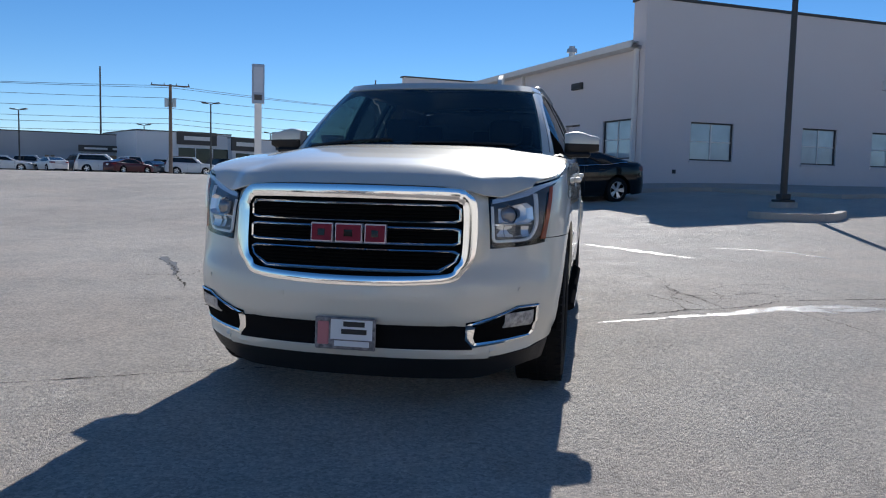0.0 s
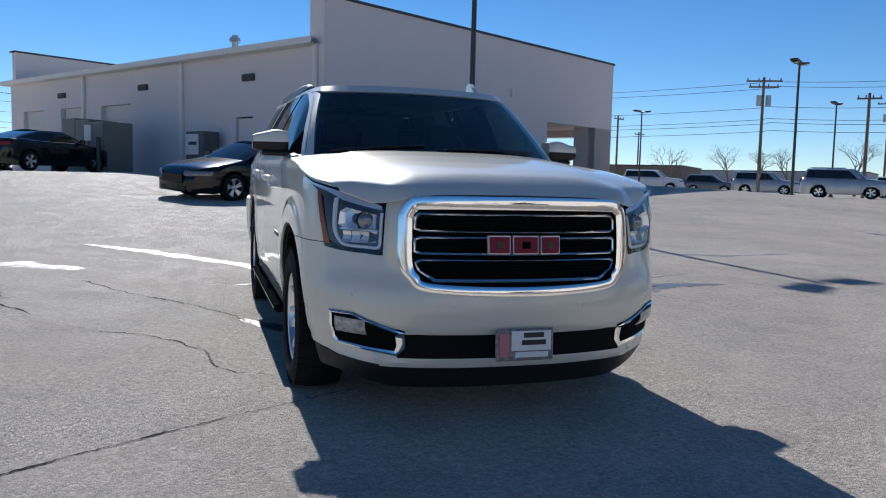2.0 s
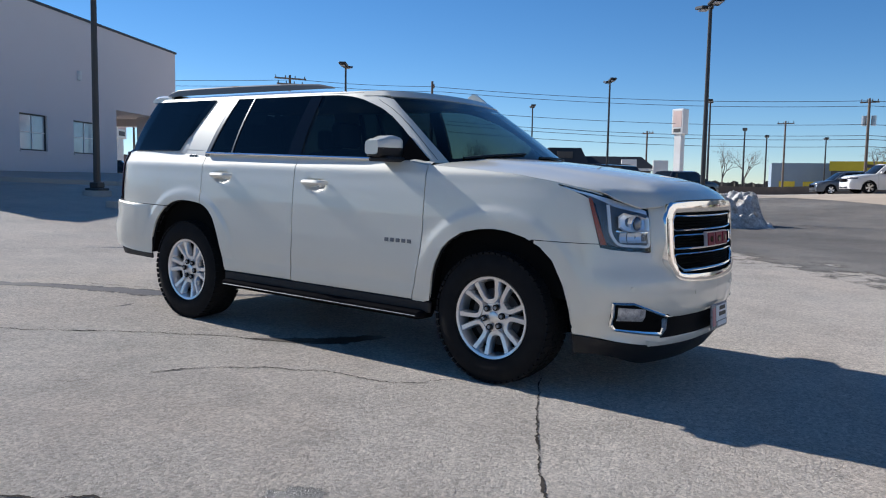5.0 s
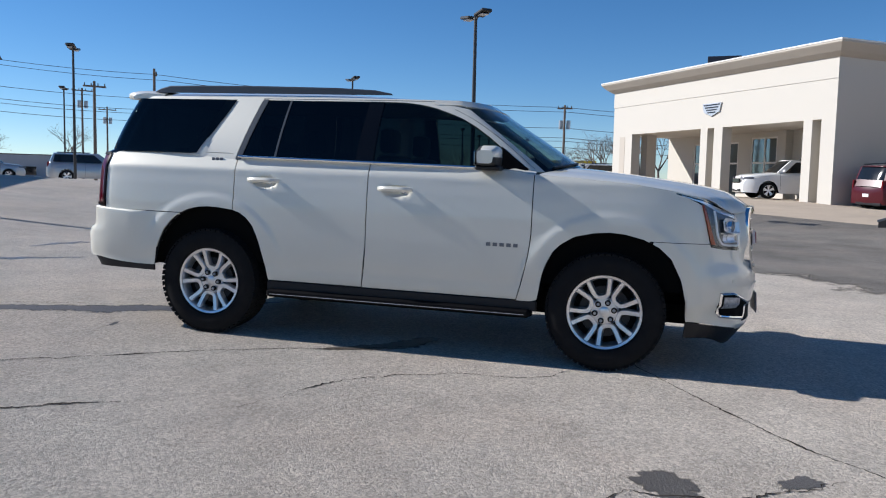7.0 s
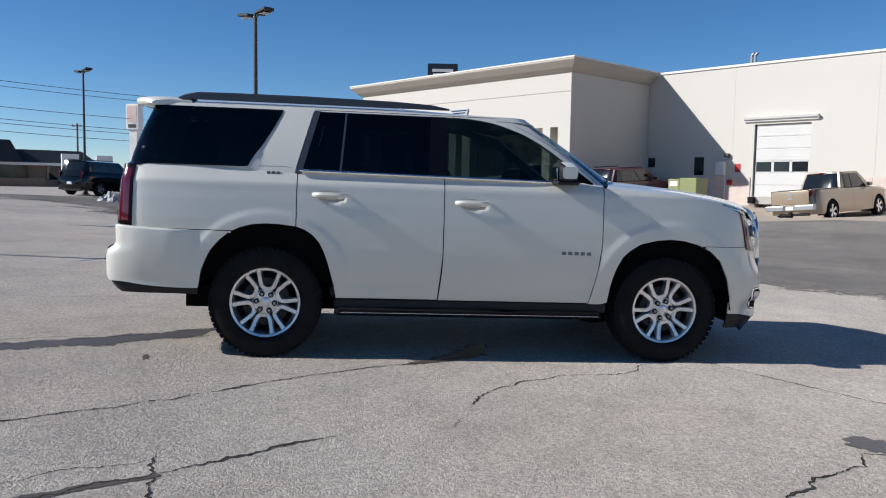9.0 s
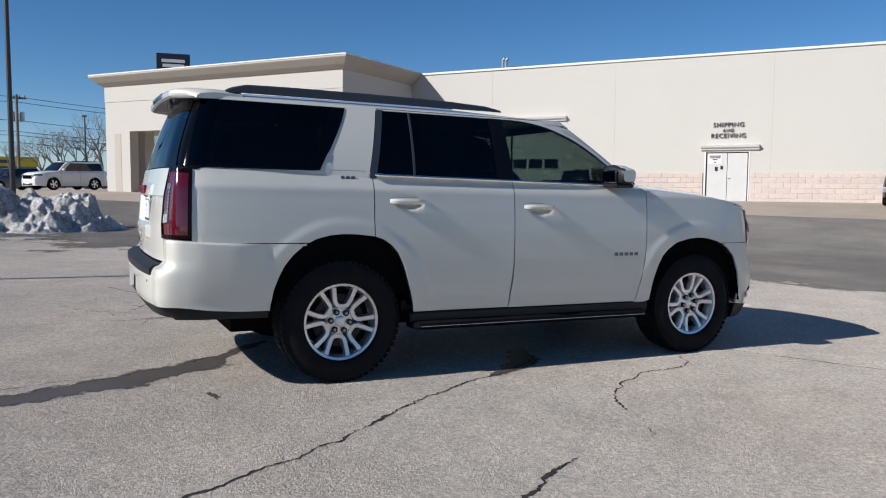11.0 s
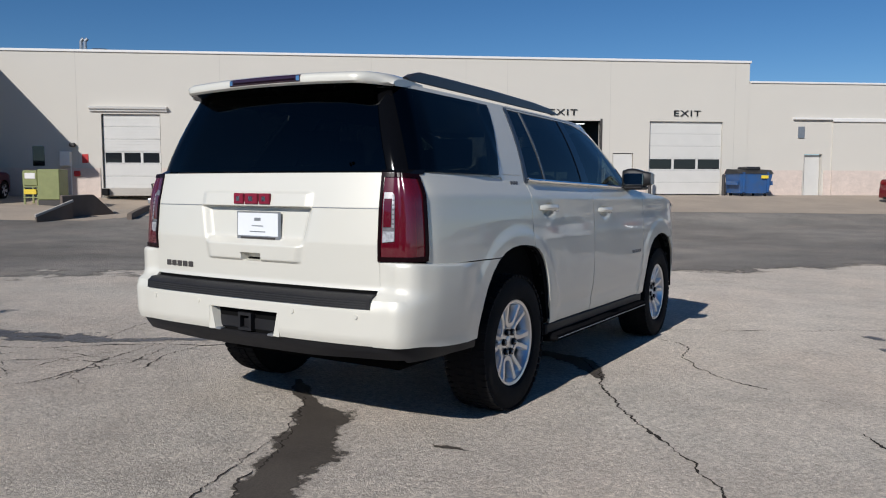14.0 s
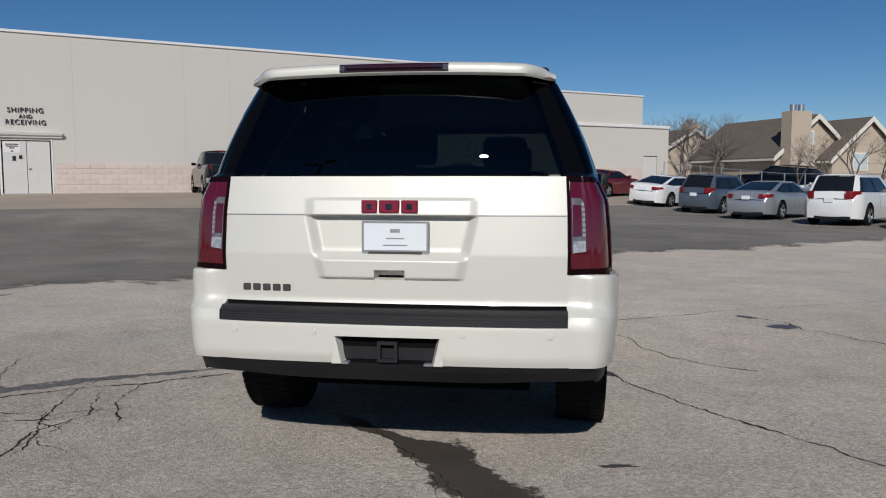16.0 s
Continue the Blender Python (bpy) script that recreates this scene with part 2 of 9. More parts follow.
def asphalt(name, base, pale, dark, glossy=0.0):
    """Worn lot paving: aggregate speckle, pale wear, dark patches, fine hair cracks."""
    m = bpy.data.materials.new(name)
    m.use_nodes = True
    nt = m.node_tree
    b = nt.nodes["Principled BSDF"]
    co = nt.nodes.new("ShaderNodeTexCoord")

    def noise_node(scale, detail=6.0, rough=0.6):
        n = nd(nt, "ShaderNodeTexNoise", Scale=scale, Detail=detail, Roughness=rough)
        nt.links.new(co.outputs["Object"], n.inputs["Vector"])
        return n

    def ramp(src, lo, hi, a=0.0, c=1.0):
        r = nt.nodes.new("ShaderNodeMapRange")
        for k, v in zip(("From Min", "From Max", "To Min", "To Max"), (lo, hi, a, c)):
            r.inputs[k].default_value = v
        nt.links.new(src, r.inputs["Value"])
        return r.outputs[0]

    def mix(fac, c1, c2):
        x = nt.nodes.new("ShaderNodeMixRGB")
        nt.links.new(fac, x.inputs["Fac"])
        for k, c in (("Color1", c1), ("Color2", c2)):
            if isinstance(c, tuple):
                x.inputs[k].default_value = (*c, 1)
            else:
                nt.links.new(c, x.inputs[k])
        return x.outputs[0]

    big = noise_node(0.16, 7.0, 0.65)
    patch = noise_node(2.6, 5.0, 0.62)
    mid = noise_node(0.9, 6.0, 0.6)
    col = mix(ramp(big.outputs["Fac"], 0.42, 0.66), base, pale)
    col = mix(ramp(mid.outputs["Fac"], 0.50, 0.76, 0.0, 0.6), col, dark)
    hue = noise_node(0.55, 4.0, 0.55)
    col = mix(ramp(hue.outputs["Fac"], 0.52, 0.70, 0.0, 0.5), col, tuple(v * f for v, f in zip(base, (0.88, 0.94, 0.97))))
    col = mix(ramp(hue.outputs["Fac"], 0.48, 0.32, 0.0, 0.5), col, tuple(v * f for v, f in zip(pale, (1.03, 0.97, 0.93))))
    col = mix(ramp(patch.outputs["Fac"], 0.48, 0.68, 0.0, 0.22), col, tuple(v * 1.15 for v in pale))
    col = mix(ramp(patch.outputs["Fac"], 0.50, 0.32, 0.0, 0.16), col, tuple(v * 0.85 for v in dark))
    grain = noise_node(26.0, 6.0, 0.88)
    vor = nd(nt, "ShaderNodeTexVoronoi", Scale=78.0)
    sep = nt.nodes.new("ShaderNodeSeparateColor")
    nt.links.new(vor.outputs["Color"], sep.inputs[0])
    stone = nt.nodes.new("ShaderNodeVectorMath")
    stone.operation = "SCALE"
    nt.links.new(col, stone.inputs[0])
    nt.links.new(ramp(sep.outputs[0], 0.0, 1.0, 0.78, 1.20), stone.inputs["Scale"])
    col = stone.outputs[0]
    nt.links.new(co.outputs["Object"], vor.inputs["Vector"])
    sp = nt.nodes.new("ShaderNodeVectorMath")
    sp.operation = "SCALE"
    nt.links.new(col, sp.inputs[0])
    nt.links.new(ramp(grain.outputs["Fac"], 0.34, 0.66, 0.76, 1.24), sp.inputs["Scale"])
    chips = ramp(vor.outputs["Distance"], 0.0, 0.16, 1.0, 0.0)
    pick = noise_node(23.0, 2.0)
    both = nt.nodes.new("ShaderNodeMath")
    both.operation = "MULTIPLY"
    nt.links.new(chips, both.inputs[0])
    nt.links.new(ramp(pick.outputs["Fac"], 0.46, 0.58, 0.0, 0.9), both.inputs[1])
    col2 = mix(both.outputs[0], sp.outputs[0], (0.62, 0.58, 0.52))
    nt.links.new(col2, b.inputs["Base Color"])
    nt.links.new(ramp(patch.outputs["Fac"], 0.35, 0.65, 0.58, 0.78), b.inputs["Roughness"])
    b.inputs["Specular IOR Level"].default_value = 0.06
    b.inputs["Diffuse Roughness"].default_value = 0.38
    bp = nt.nodes.new("ShaderNodeBump")
    bp.inputs["Strength"].default_value = 1.0
    bp.inputs["Distance"].default_value = 0.017
    lump = nt.nodes.new("ShaderNodeMath")
    lump.operation = "ADD"
    nt.links.new(grain.outputs["Fac"], lump.inputs[0])
    nt.links.new(ramp(vor.outputs["Distance"], 0.1, 0.75, 0.22, 0.0), lump.inputs[1])
    nt.links.new(lump.outputs[0], bp.inputs["Height"])
    nt.links.new(bp.outputs[0], b.inputs["Normal"])
    MATS[name] = m
    return m


M_LOT = asphalt("pale worn asphalt", (0.465, 0.411, 0.352), (0.57, 0.511, 0.441), (0.355, 0.312, 0.267))
M_DARKLOT = asphalt("darker asphalt", (0.155, 0.142, 0.128), (0.25, 0.23, 0.205), (0.11, 0.10, 0.092))

def erode(m, reach=0.9, scale=9.0):
    """Lets a thin stain break up into grains towards its rim."""
    nt = m.node_tree
    b, out = nt.nodes["Principled BSDF"], nt.nodes["Material Output"]
    at = nt.nodes.new("ShaderNodeAttribute")
    at.attribute_name = "rim"
    tc = nt.nodes.new("ShaderNodeTexCoord")
    n = nd(nt, "ShaderNodeTexNoise", Scale=scale, Detail=8.0, Roughness=0.75)
    nt.links.new(tc.outputs["Object"], n.inputs["Vector"])
    mr = nt.nodes.new("ShaderNodeMapRange")
    mr.inputs["From Min"].default_value, mr.inputs["From Max"].default_value = 0.3, 0.7
    mr.inputs["To Min"].default_value, mr.inputs["To Max"].default_value = -reach, reach * 0.25
    nt.links.new(n.outputs["Fac"], mr.inputs["Value"])
    ad = nt.nodes.new("ShaderNodeMath")
    ad.operation = "ADD"
    nt.links.new(at.outputs["Fac"], ad.inputs[0])
    nt.links.new(mr.outputs[0], ad.inputs[1])
    st = nt.nodes.new("ShaderNodeMapRange")
    st.inputs["From Min"].default_value, st.inputs["From Max"].default_value = -0.02, 0.28
    nt.links.new(ad.outputs[0], st.inputs["Value"])
    tr = nt.nodes.new("ShaderNodeBsdfTransparent")
    mx = nt.nodes.new("ShaderNodeMixShader")
    nt.links.new(st.outputs[0], mx.inputs[0])
    nt.links.new(tr.outputs[0], mx.inputs[1])
    nt.links.new(b.outputs[0], mx.inputs[2])
    nt.links.new(mx.outputs[0], out.inputs[0])


# ---- ground ----
bm = bmesh.new()
steps = [k * 1.0 for k in range(-50, 51)] + [55, 60, 66, 74, 85, 100, 125, 160, 220, 320, 500, 900, 1800]
steps = sorted(set(steps + [-s for s in steps]))
sheet(bm, [[(x, y, ground_z(x, y)) for x in steps] for y in steps])
ground = tagged(part("ground", bm, M_LOT, sharp=60), "pale worn cracked asphalt of a dealership lot", "ground", kind="structure")

erode(M_DARKLOT, 0.9, 0.7)
# frame of the long cream building: u along its wall, n towards the lot
U, N, C0 = Vector((0.804, 0.594, 0)), Vector((-0.594, 0.804, 0)), Vector((21.7, -25.05, 0))
C_ANGLE = math.degrees(math.atan2(U.y, U.x))


def at_c(a, p, z=None, turn=0.0):
    """A pose in that frame: a metres along, p metres out, facing the lot (local -y)."""
    q = C0 + U * a + N * p
    zz = ground_z(q.x, q.y) if z is None else z
    return pose(q.x, q.y, zz, 0, 0, C_ANGLE + 180 + turn)


def land_patch(name, pt, ua, va, lift, material, label, kind="structure", category="pavement"):
    """A sheet laid on the ground: pt(u, v) gives x, y."""
    b2 = bmesh.new()
    rows = []
    for v in va:
        row = []
        for u_ in ua:
            q = pt(u_, v)
            row.append((q[0], q[1], ground_z(q[0], q[1]) + lift))
        rows.append(row)
    sheet(b2, rows)
    return tagged(part(name, b2, material, sharp=60), label, category, kind=kind)


def c_xy(a, p):
    q = C0 + U * a + N * p
    return q.x, q.y


def wobble(a, seed, amp):
    return amp * noise.noise(Vector((a * 0.23, seed, 0.3))) + amp * 0.4 * noise.noise(Vector((a * 1.1, seed, 4.3)))


lane_u, lane_v = [k * 0.8 for k in range(-60, 45)], [k / 40 for k in range(41)]
lane = land_patch("road", lambda a, v: c_xy(a, 9.6 * (1 - v) + v * (27.0 + 3.0 * ease((a + 2) / 8) + wobble(a, 2.0, 1.2))), lane_u, lane_v,
                  0.006, M_DARKLOT, "darker asphalt drive lane along the building", category="road")
rim_ = lane.data.attributes.new("rim", "FLOAT", "POINT")
rim_.data.foreach_set("value", [min(1.0, (1 - v) / (0.16 + 0.22 * ease((a + 4) / 9))) * 2.0 for v in lane_v for a in lane_u])
land_patch("pavement", lambda a, v: c_xy(a, -0.5 * (1 - v) + v * (10.2 if a < 3 else 10.2 + min(4.0, (a - 3) * 1.0))), [k * 1.0 for k in range(-40, 42)],
           [k / 16 for k in range(17)], 0.012, M_APRON, "tan concrete apron along the building foot")


# ---- long cream building ----
BASE = 0.1
hall = thing("service_building", pose(C0.x, C0.y, 0, 0, 0, C_ANGLE + 180), "long cream stucco service building with pink block base", "building")
# in this frame +x runs to the viewer's right (minus u), -y is towards the lot


def slab_wall(name, x0, x1, z0, z1, holes, parent, material, front=0.0, thick=0.3, label=""):
    """A wall in local x/z with openings (x0, x1, z0, z1) through it."""
    b2 = bmesh.new()
    xs = sorted({x0, x1, *[h[0] for h in holes], *[h[1] for h in holes]})
    zs = sorted({z0, z1, *[h[2] for h in holes], *[h[3] for h in holes]})
    for xa, xb in zip(xs, xs[1:]):
        run = []
        for za, zb in zip(zs, zs[1:]):
            cx, cz = (xa + xb) / 2, (za + zb) / 2
            hole = any(h[0] < cx < h[1] and h[2] < cz < h[3] for h in holes)
            if hole:
                run.append(None)
            elif run and run[-1]:
                run[-1][1] = zb
            else:
                run.append([za, zb])
        for r in run:
            if r:
                box(b2, xa, front, r[0], xb, front + thick, r[1])
    bmesh.ops.remove_doubles(b2, verts=b2.verts[:], dist=1e-5)
    seen = {}
    for f in b2.faces[:]:
        key = tuple(sorted(v.index for v in f.verts))
        seen.setdefault(tuple(sorted((round(v.co.x, 4), round(v.co.y, 4), round(v.co.z, 4)) for v in f.verts)), []).append(f)
    for fs in seen.values():
        if len(fs) > 1:
            bmesh.ops.delete(b2, geom=fs, context="FACES_ONLY")
    return part(name, b2, material, parent, label, smooth=False)


EXIT1 = (9.62, 13.5, BASE, 4.5)
EXIT2 = (16.1, 20.0, BASE, 4.5)
DOCK = (-11.0, -8.25, 1.05, 4.6)
SHIP = (-0.96, 0.94, BASE, 3.0)
SIDE = (14.18, 15.26, BASE, 2.87)
WEST = (24.5, 25.5, BASE, 2.87)
slab_wall("wall", -17.58, 21.35, BASE, 7.5, [EXIT1, EXIT2, DOCK, SHIP, SIDE], hall, M_CREAM, label="cream stucco wall with panel joints")
slab_wall("wall", 21.35, 34.8, BASE, 6.5, [WEST], hall, M_CREAM, front=0.03, thick=0.3)
slab_wall("wall", 26.0, 37.0, BASE, 4.55, [(34.9, 36.1, BASE, 2.8)], hall, M_CREAM, front=-0.04, thick=0.25)
part("wall", B(37.0, -0.05, BASE, 36.75, 9, 4.55), M_CREAM, hall)
part("wall", B(34.5, 0.55, BASE, 34.8, 14, 6.5), M_CREAM, hall)
part("wall", B(21.05, 0.3, 6.2, 21.35, 25, 7.5), M_CREAM, hall)
part("coping", B(-17.6, -0.06, 7.5, 21.42, 0.36, 7.62, bevel=0.015), M_TRIMWHITE, hall, "white metal coping along the parapet")
part("coping", B(21.43, -0.03, 6.5, 34.86, 0.4, 6.6, bevel=0.015), M_TRIMWHITE, hall)
part("coping", B(25.95, -0.13, 4.55, 37.08, 0.5, 4.74, bevel=0.02), M_TRIMWHITE, hall)
part("roof", B(-16.9, 0.3, 6.9, 21.05, 25, 7.1), M_INSIDE, hall)
part("roof", B(21.36, 0.55, 6.0, 34.5, 14, 6.15), M_INSIDE, hall)
part("roof", B(26.0, 0.2, 4.2, 36.75, 9, 4.35), M_INSIDE, hall)
slab_wall("backing_wall", -16.9, 34.5, BASE, 6.9, [(15.1, 16.1, 1.55, 2.25), (16.2, 17.2, 1.55, 2.25), (17.3, 18.3, 1.55, 2.25)], hall, M_INSIDE, front=24.7, label="dim far wall of the workshop")
part("backing_wall", B(-17.2, 0.3, BASE, -16.9, 25, 7.1), M_INSIDE, hall)
part("workshop_floor", B(-16.9, 0.0, 0.4, 34.5, 25, 0.72), M_CONC, hall)
# vertical panel joints
for x in (-12.1, -5.4, 1.9, 6.6, 8.7, 14.0, 20.6):
    part("panel_joint", B(x - 0.008, -0.003, 2.1, x + 0.008, 0.02, 7.5), M_JOINT, hall)
# workshop lamps and far window of the open bay
M_TUBE = mat("workshop lamp", (1.0, 0.97, 0.9), 0.5, emit=2.0)
for lx, ly, lz_ in ((12.0, 9.0, 5.0), (14.6, 9.0, 5.0), (12.6, 14.0, 5.35), (15.4, 14.0, 5.35), (13.6, 19.0, 5.7), (16.4, 19.0, 5.7)):
    part("workshop_lamp", B(lx, ly, lz_, lx + 0.6, ly + 0.10, lz_ + 0.05), M_TUBE, hall, "bright workshop tube lamp")


def block_course(parent, x0, x1, z0, z1, front, holes, mate):
    """Split-face blocks, each its own piece, sharing meshes by size."""
    bw, bh = 0.61, (z1 - z0) / 6
    cache = {}
    for r in range(6):
        x = x0 - (0.3 if r % 2 else 0.0)
        while x < x1:
            a, c = max(x, x0), min(x + bw, x1)
            spans = [(a, c)]
            for h in holes:
                spans = [s for sp in spans for s in ((sp[0], min(sp[1], h[0])), (max(sp[0], h[1]), sp[1])) if s[1] - s[0] > 0.05]
            for s in spans:
                w = round(s[1] - s[0], 2)
                if w < 0.06:
                    continue
                key = w
                if key not in cache:
                    b2 = bmesh.new()
                    box(b2, 0.002, -0.05, 0.002, w - 0.002, 0.0, bh - 0.002, bevel=0.005)
                    ob = part("block", b2, mate, parent, smooth=False)
                    cache[key] = ob.data
                else:
                    ob = new("block", cache[key])
                    ob.parent = parent
                ob.matrix_basis = Matrix.Translation((s[0], front + random.uniform(-0.006, 0.006), z0 + r * bh))
            x += bw


part("door_frame", B(EXIT1[0] - 0.1, -0.03, BASE, EXIT1[0], 0.2, 4.6), M_TRIMDARK, hall)
part("door_frame", B(EXIT1[1], -0.03, BASE, EXIT1[1] + 0.1, 0.2, 4.6), M_TRIMDARK, hall)


def sectional_door(parent, x0, x1, z0, z1, front, glazed, sections, name="overhead_door", mate=None):
    """An overhead door of ribbed sections with one glazed row."""
    mate = mate or M_DOORWHITE
    d = thing(name, pose(0, 0, 0), "", "")
    for key in ("label", "category"):
        if key in d:
            del d[key]
    d.parent = parent
    h = (z1 - z0) / sections
    for k in range(sections):
        za, zb = z0 + k * h, z0 + (k + 1) * h
        b2 = bmesh.new()
        if k == glazed:
            n = 3
            w = (x1 - x0) / n
            for i in range(n + 1):
                xa = x0 + i * w
                box(b2, max(x0, xa - 0.06), front, za, min(x1, xa + 0.06), front + 0.05, zb - 0.008)
            box(b2, x0, front, za, x1, front + 0.05, za + 0.05)
            box(b2, x0, front, zb - 0.06, x1, front + 0.05, zb - 0.008)
            part("door_section", b2, mate, d, smooth=False)
            for i in range(n):
                part("pane", B(x0 + i * w + 0.05, front + 0.02, za + 0.04, x0 + (i + 1) * w - 0.05, front + 0.03, zb - 0.05), MATS["dark pane"], d)
        else:
            box(b2, x0, front, za, x1, front + 0.05, zb - 0.012)
            for i in range(4):
                zz = za + (i + 0.5) * h / 4
                box(b2, x0 + 0.04, front - 0.008, zz - 0.035, x1 - 0.04, front + 0.01, zz + 0.035)
            part("door_section", b2, mate, d, smooth=False)
    return d


mat("dark pane", (0.012, 0.014, 0.016), 0.06, spec=0.6)
sectional_door(hall, EXIT2[0] + 0.02, EXIT2[1] - 0.02, 0.78, EXIT2[3], 0.12, 2, 6)
sectional_door(hall, DOCK[0] + 0.05, DOCK[1] - 0.05, DOCK[2], DOCK[3], 0.12, 2, 6)
part("door_leaf", B(SIDE[0] + 0.04, 0.06, 0.78, SIDE[1] - 0.04, 0.12, SIDE[3] - 0.04), M_DOORWHITE, hall, "white steel side door")
part("door_leaf", B(WEST[0] + 0.04, 0.22, 0.72, WEST[1] - 0.04, 0.28, WEST[3] - 0.04), M_DOORWHITE, hall)
part("door_leaf", B(34.95, 0.03, 0.7, 36.05, 0.1, 2.75), M_DOORWHITE, hall)
for xa, xb in ((SHIP[0] + 0.05, -0.012), (0.012, SHIP[1] - 0.05)):
    leaf = part("door_leaf", B(xa, 0.06, 0.70, xb, 0.12, SHIP[3] - 0.05), M_DOORWHITE, hall, "white steel door leaf")
    part("handle", B(-0.16 if xa < 0 else 0.05, 0.02, 1.75, -0.05 if xa < 0 else 0.16, 0.06, 1.8, bevel=0.008), M_GALV, leaf) if xa > 0 else None
part("door_frame", B(SHIP[0] - 0.06, -0.02, BASE, SHIP[0], 0.1, 3.05), M_TRIMWHITE, hall)
part("door_frame", B(SHIP[1], -0.02, BASE, SHIP[1] + 0.06, 0.1, 3.05), M_TRIMWHITE, hall)


def hood(x0, x1, z, mate=M_TRIMWHITE):
    b2 = bmesh.new()
    prof = [(0, 0.0), (-0.10, 0.03), (-0.12, 0.10), (-0.2, 0.14), (-0.24, 0.24), (0, 0.26)]
    sheet(b2, [[(x0 - 0.0 + s * (x1 - x0), p[0], z + p[1]) for p in prof] for s in (0, 1)])
    for s in (0, 1):
        b2.faces.new([b2.verts.new((x0 + s * (x1 - x0), p[0], z + p[1])) for p in prof])
    return part("door_hood", b2, mate, hall, "moulded hood over the door", smooth=False)


hood(-1.2, 1.4, 3.08)
hood(-11.5, -7.9, 4.7)
for xa, xb in ((25.9, 37.05),):
    part("ledge", B(23.8, -0.12, 4.66, 26.0, 0.25, 4.76), M_TRIMWHITE, hall)
letters = [("SHIPPING", 3.63 + 0.53, 1.36), ("AND", 3.63 + 0.27, 0.5), ("RECEIVING", 3.63 + 0.02, 1.52)]
for text, z, w in letters:
    lettering(text, 0.30 if text != "AND" else 0.22, 0.02, M_LETTER, hall, pose(0.02, -0.03, z + 0.1), "black raised letters", width=w, bold=0.001)
for x in ((EXIT1[0] + EXIT1[1]) / 2, (EXIT2[0] + EXIT2[1]) / 2):
    lettering("EXIT", 0.42, 0.02, M_LETTER, hall, pose(x, -0.03, 4.9), "black raised letters", width=1.42, bold=0.002)
sign = part("door_notice", B(-0.86, 0.045, 2.45, -0.24, 0.058, 2.9), M_TRIMWHITE, hall, "white printed notice on the door")
for k, (w, z) in enumerate(((0.5, 2.82), (0.46, 2.74), (0.2, 2.66), (0.1, 2.53))):
    part("text_bar", B(-0.55 - w / 2, 0.038, z - 0.022, -0.55 + w / 2, 0.046, z + 0.022), M_LETTER, sign)
part("door_symbol", B(-0.55, 0.04, 2.12, -0.42, 0.058, 2.32), M_LETTER, hall)
part("door_symbol", B(-0.3, 0.04, 2.2, -0.18, 0.058, 2.36), M_LETTER, hall)
# wall fittings by the dock
part("meter_box", B(-12.89, -0.28, 2.1, -12.39, 0.0, 2.8, bevel=0.03), M_TRIMWHITE, hall, "white electrical box on the wall")
part("conduit", B(-12.46, -0.08, 0.5, -12.41, 0.0, 2.1), M_TRIMWHITE, hall)
M_RED = mat("red sign paint", (0.45, 0.02, 0.02), 0.5)
part("warning_sign", B(-11.93, -0.02, 2.26, -11.64, 0.0, 2.68), M_RED, hall, "small red wall sign")
part("hose_box", B(-12.3, -0.14, 1.62, -12.02, 0.0, 1.88, bevel=0.03), M_RED, hall, "small red box on the wall")
part("wall_lamp", B(-12.45, -0.2, 3.02, -12.2, 0.0, 3.2, bevel=0.03), M_TRIMDARK, hall, "dark wall lamp")
for x0_, x1_, z0_ in ((-14.19, -13.65, 2.11), (-16.98, -16.55, 2.54)):
    part("small_window", B(x0_, -0.02, z0_, x1_, 0.03, 3.05), MATS["dark pane"], hall, "small dark window")
part("wall_vent", B(24.1, -0.02, 3.7, 24.45, 0.04, 4.3), M_GALV, hall)
# roof plant
unit = thing("rooftop_unit", pose(*(C0 + U * 12.3 - N * 3.0)[:2], 7.1, 0, 0, C_ANGLE), "grey rooftop air unit with small stacks", "air unit")
part("casing", B(-1.0, -0.7, 0, 1.0, 0.7, 0.82, bevel=0.02), M_GALV, unit)
part("unit_hood", B(-0.85, -0.5, 0.82, -0.15, 0.5, 0.98, bevel=0.03), M_TRIMDARK, unit)
for x in (0.32, 0.52):
    b2 = bmesh.new()
    tube(b2, (x, 0, 0.8), (x, 0, 1.42), 0.085)
    tube(b2, (x, 0, 1.42), (x - 0.12, 0, 1.54), 0.085)
    part("flue", b2, M_GALV, unit)

# ---- canopy showroom ----
D0 = C0 + U * 17.1 + N * 6.8
show = thing("showroom", pose(D0.x, D0.y, 0, 0, 0, C_ANGLE + 180), "cream showroom with flared brown cornice and open porch", "building")
# local: x to the viewer's right, so the face runs from x=-17 to 0; -y towards the lot
PW = 4.3                                                # depth of the porch
slab_wall("wall", -17.0, 0.0, BASE, 6.1, [(-7.06, -1.77, BASE, 4.36), (-8.21, -7.70, BASE, 4.36), (-1.27, -0.77, BASE, 4.36), (-15.0, -8.75, BASE, 4.37)], show, M_CREAM2, thick=0.6)
part("frieze", B(-17.02, -0.025, 6.1, 0.02, 0.6, 7.02), M_CREAM2, show)
part("wall", B(-0.5, 0.6, BASE, 0.0, 6.77, 7.5), M_CREAM2, show, "cream end wall")
part("wall", B(-17.0, 0.6, 4.38, -16.5, PW, 6.9), M_CREAM2, show)
part("wall", B(-17.0, PW, BASE, -16.5, 8.4, 6.9), M_CREAM2, show)
for x in (-16.0,):
    part("pilaster_recess", B(x - 0.27, -0.012, BASE + 0.2, x + 0.27, 0.02, 4.25), M_SOFFIT, show, "brown recessed strip in the pier")
b2 = bmesh.new()
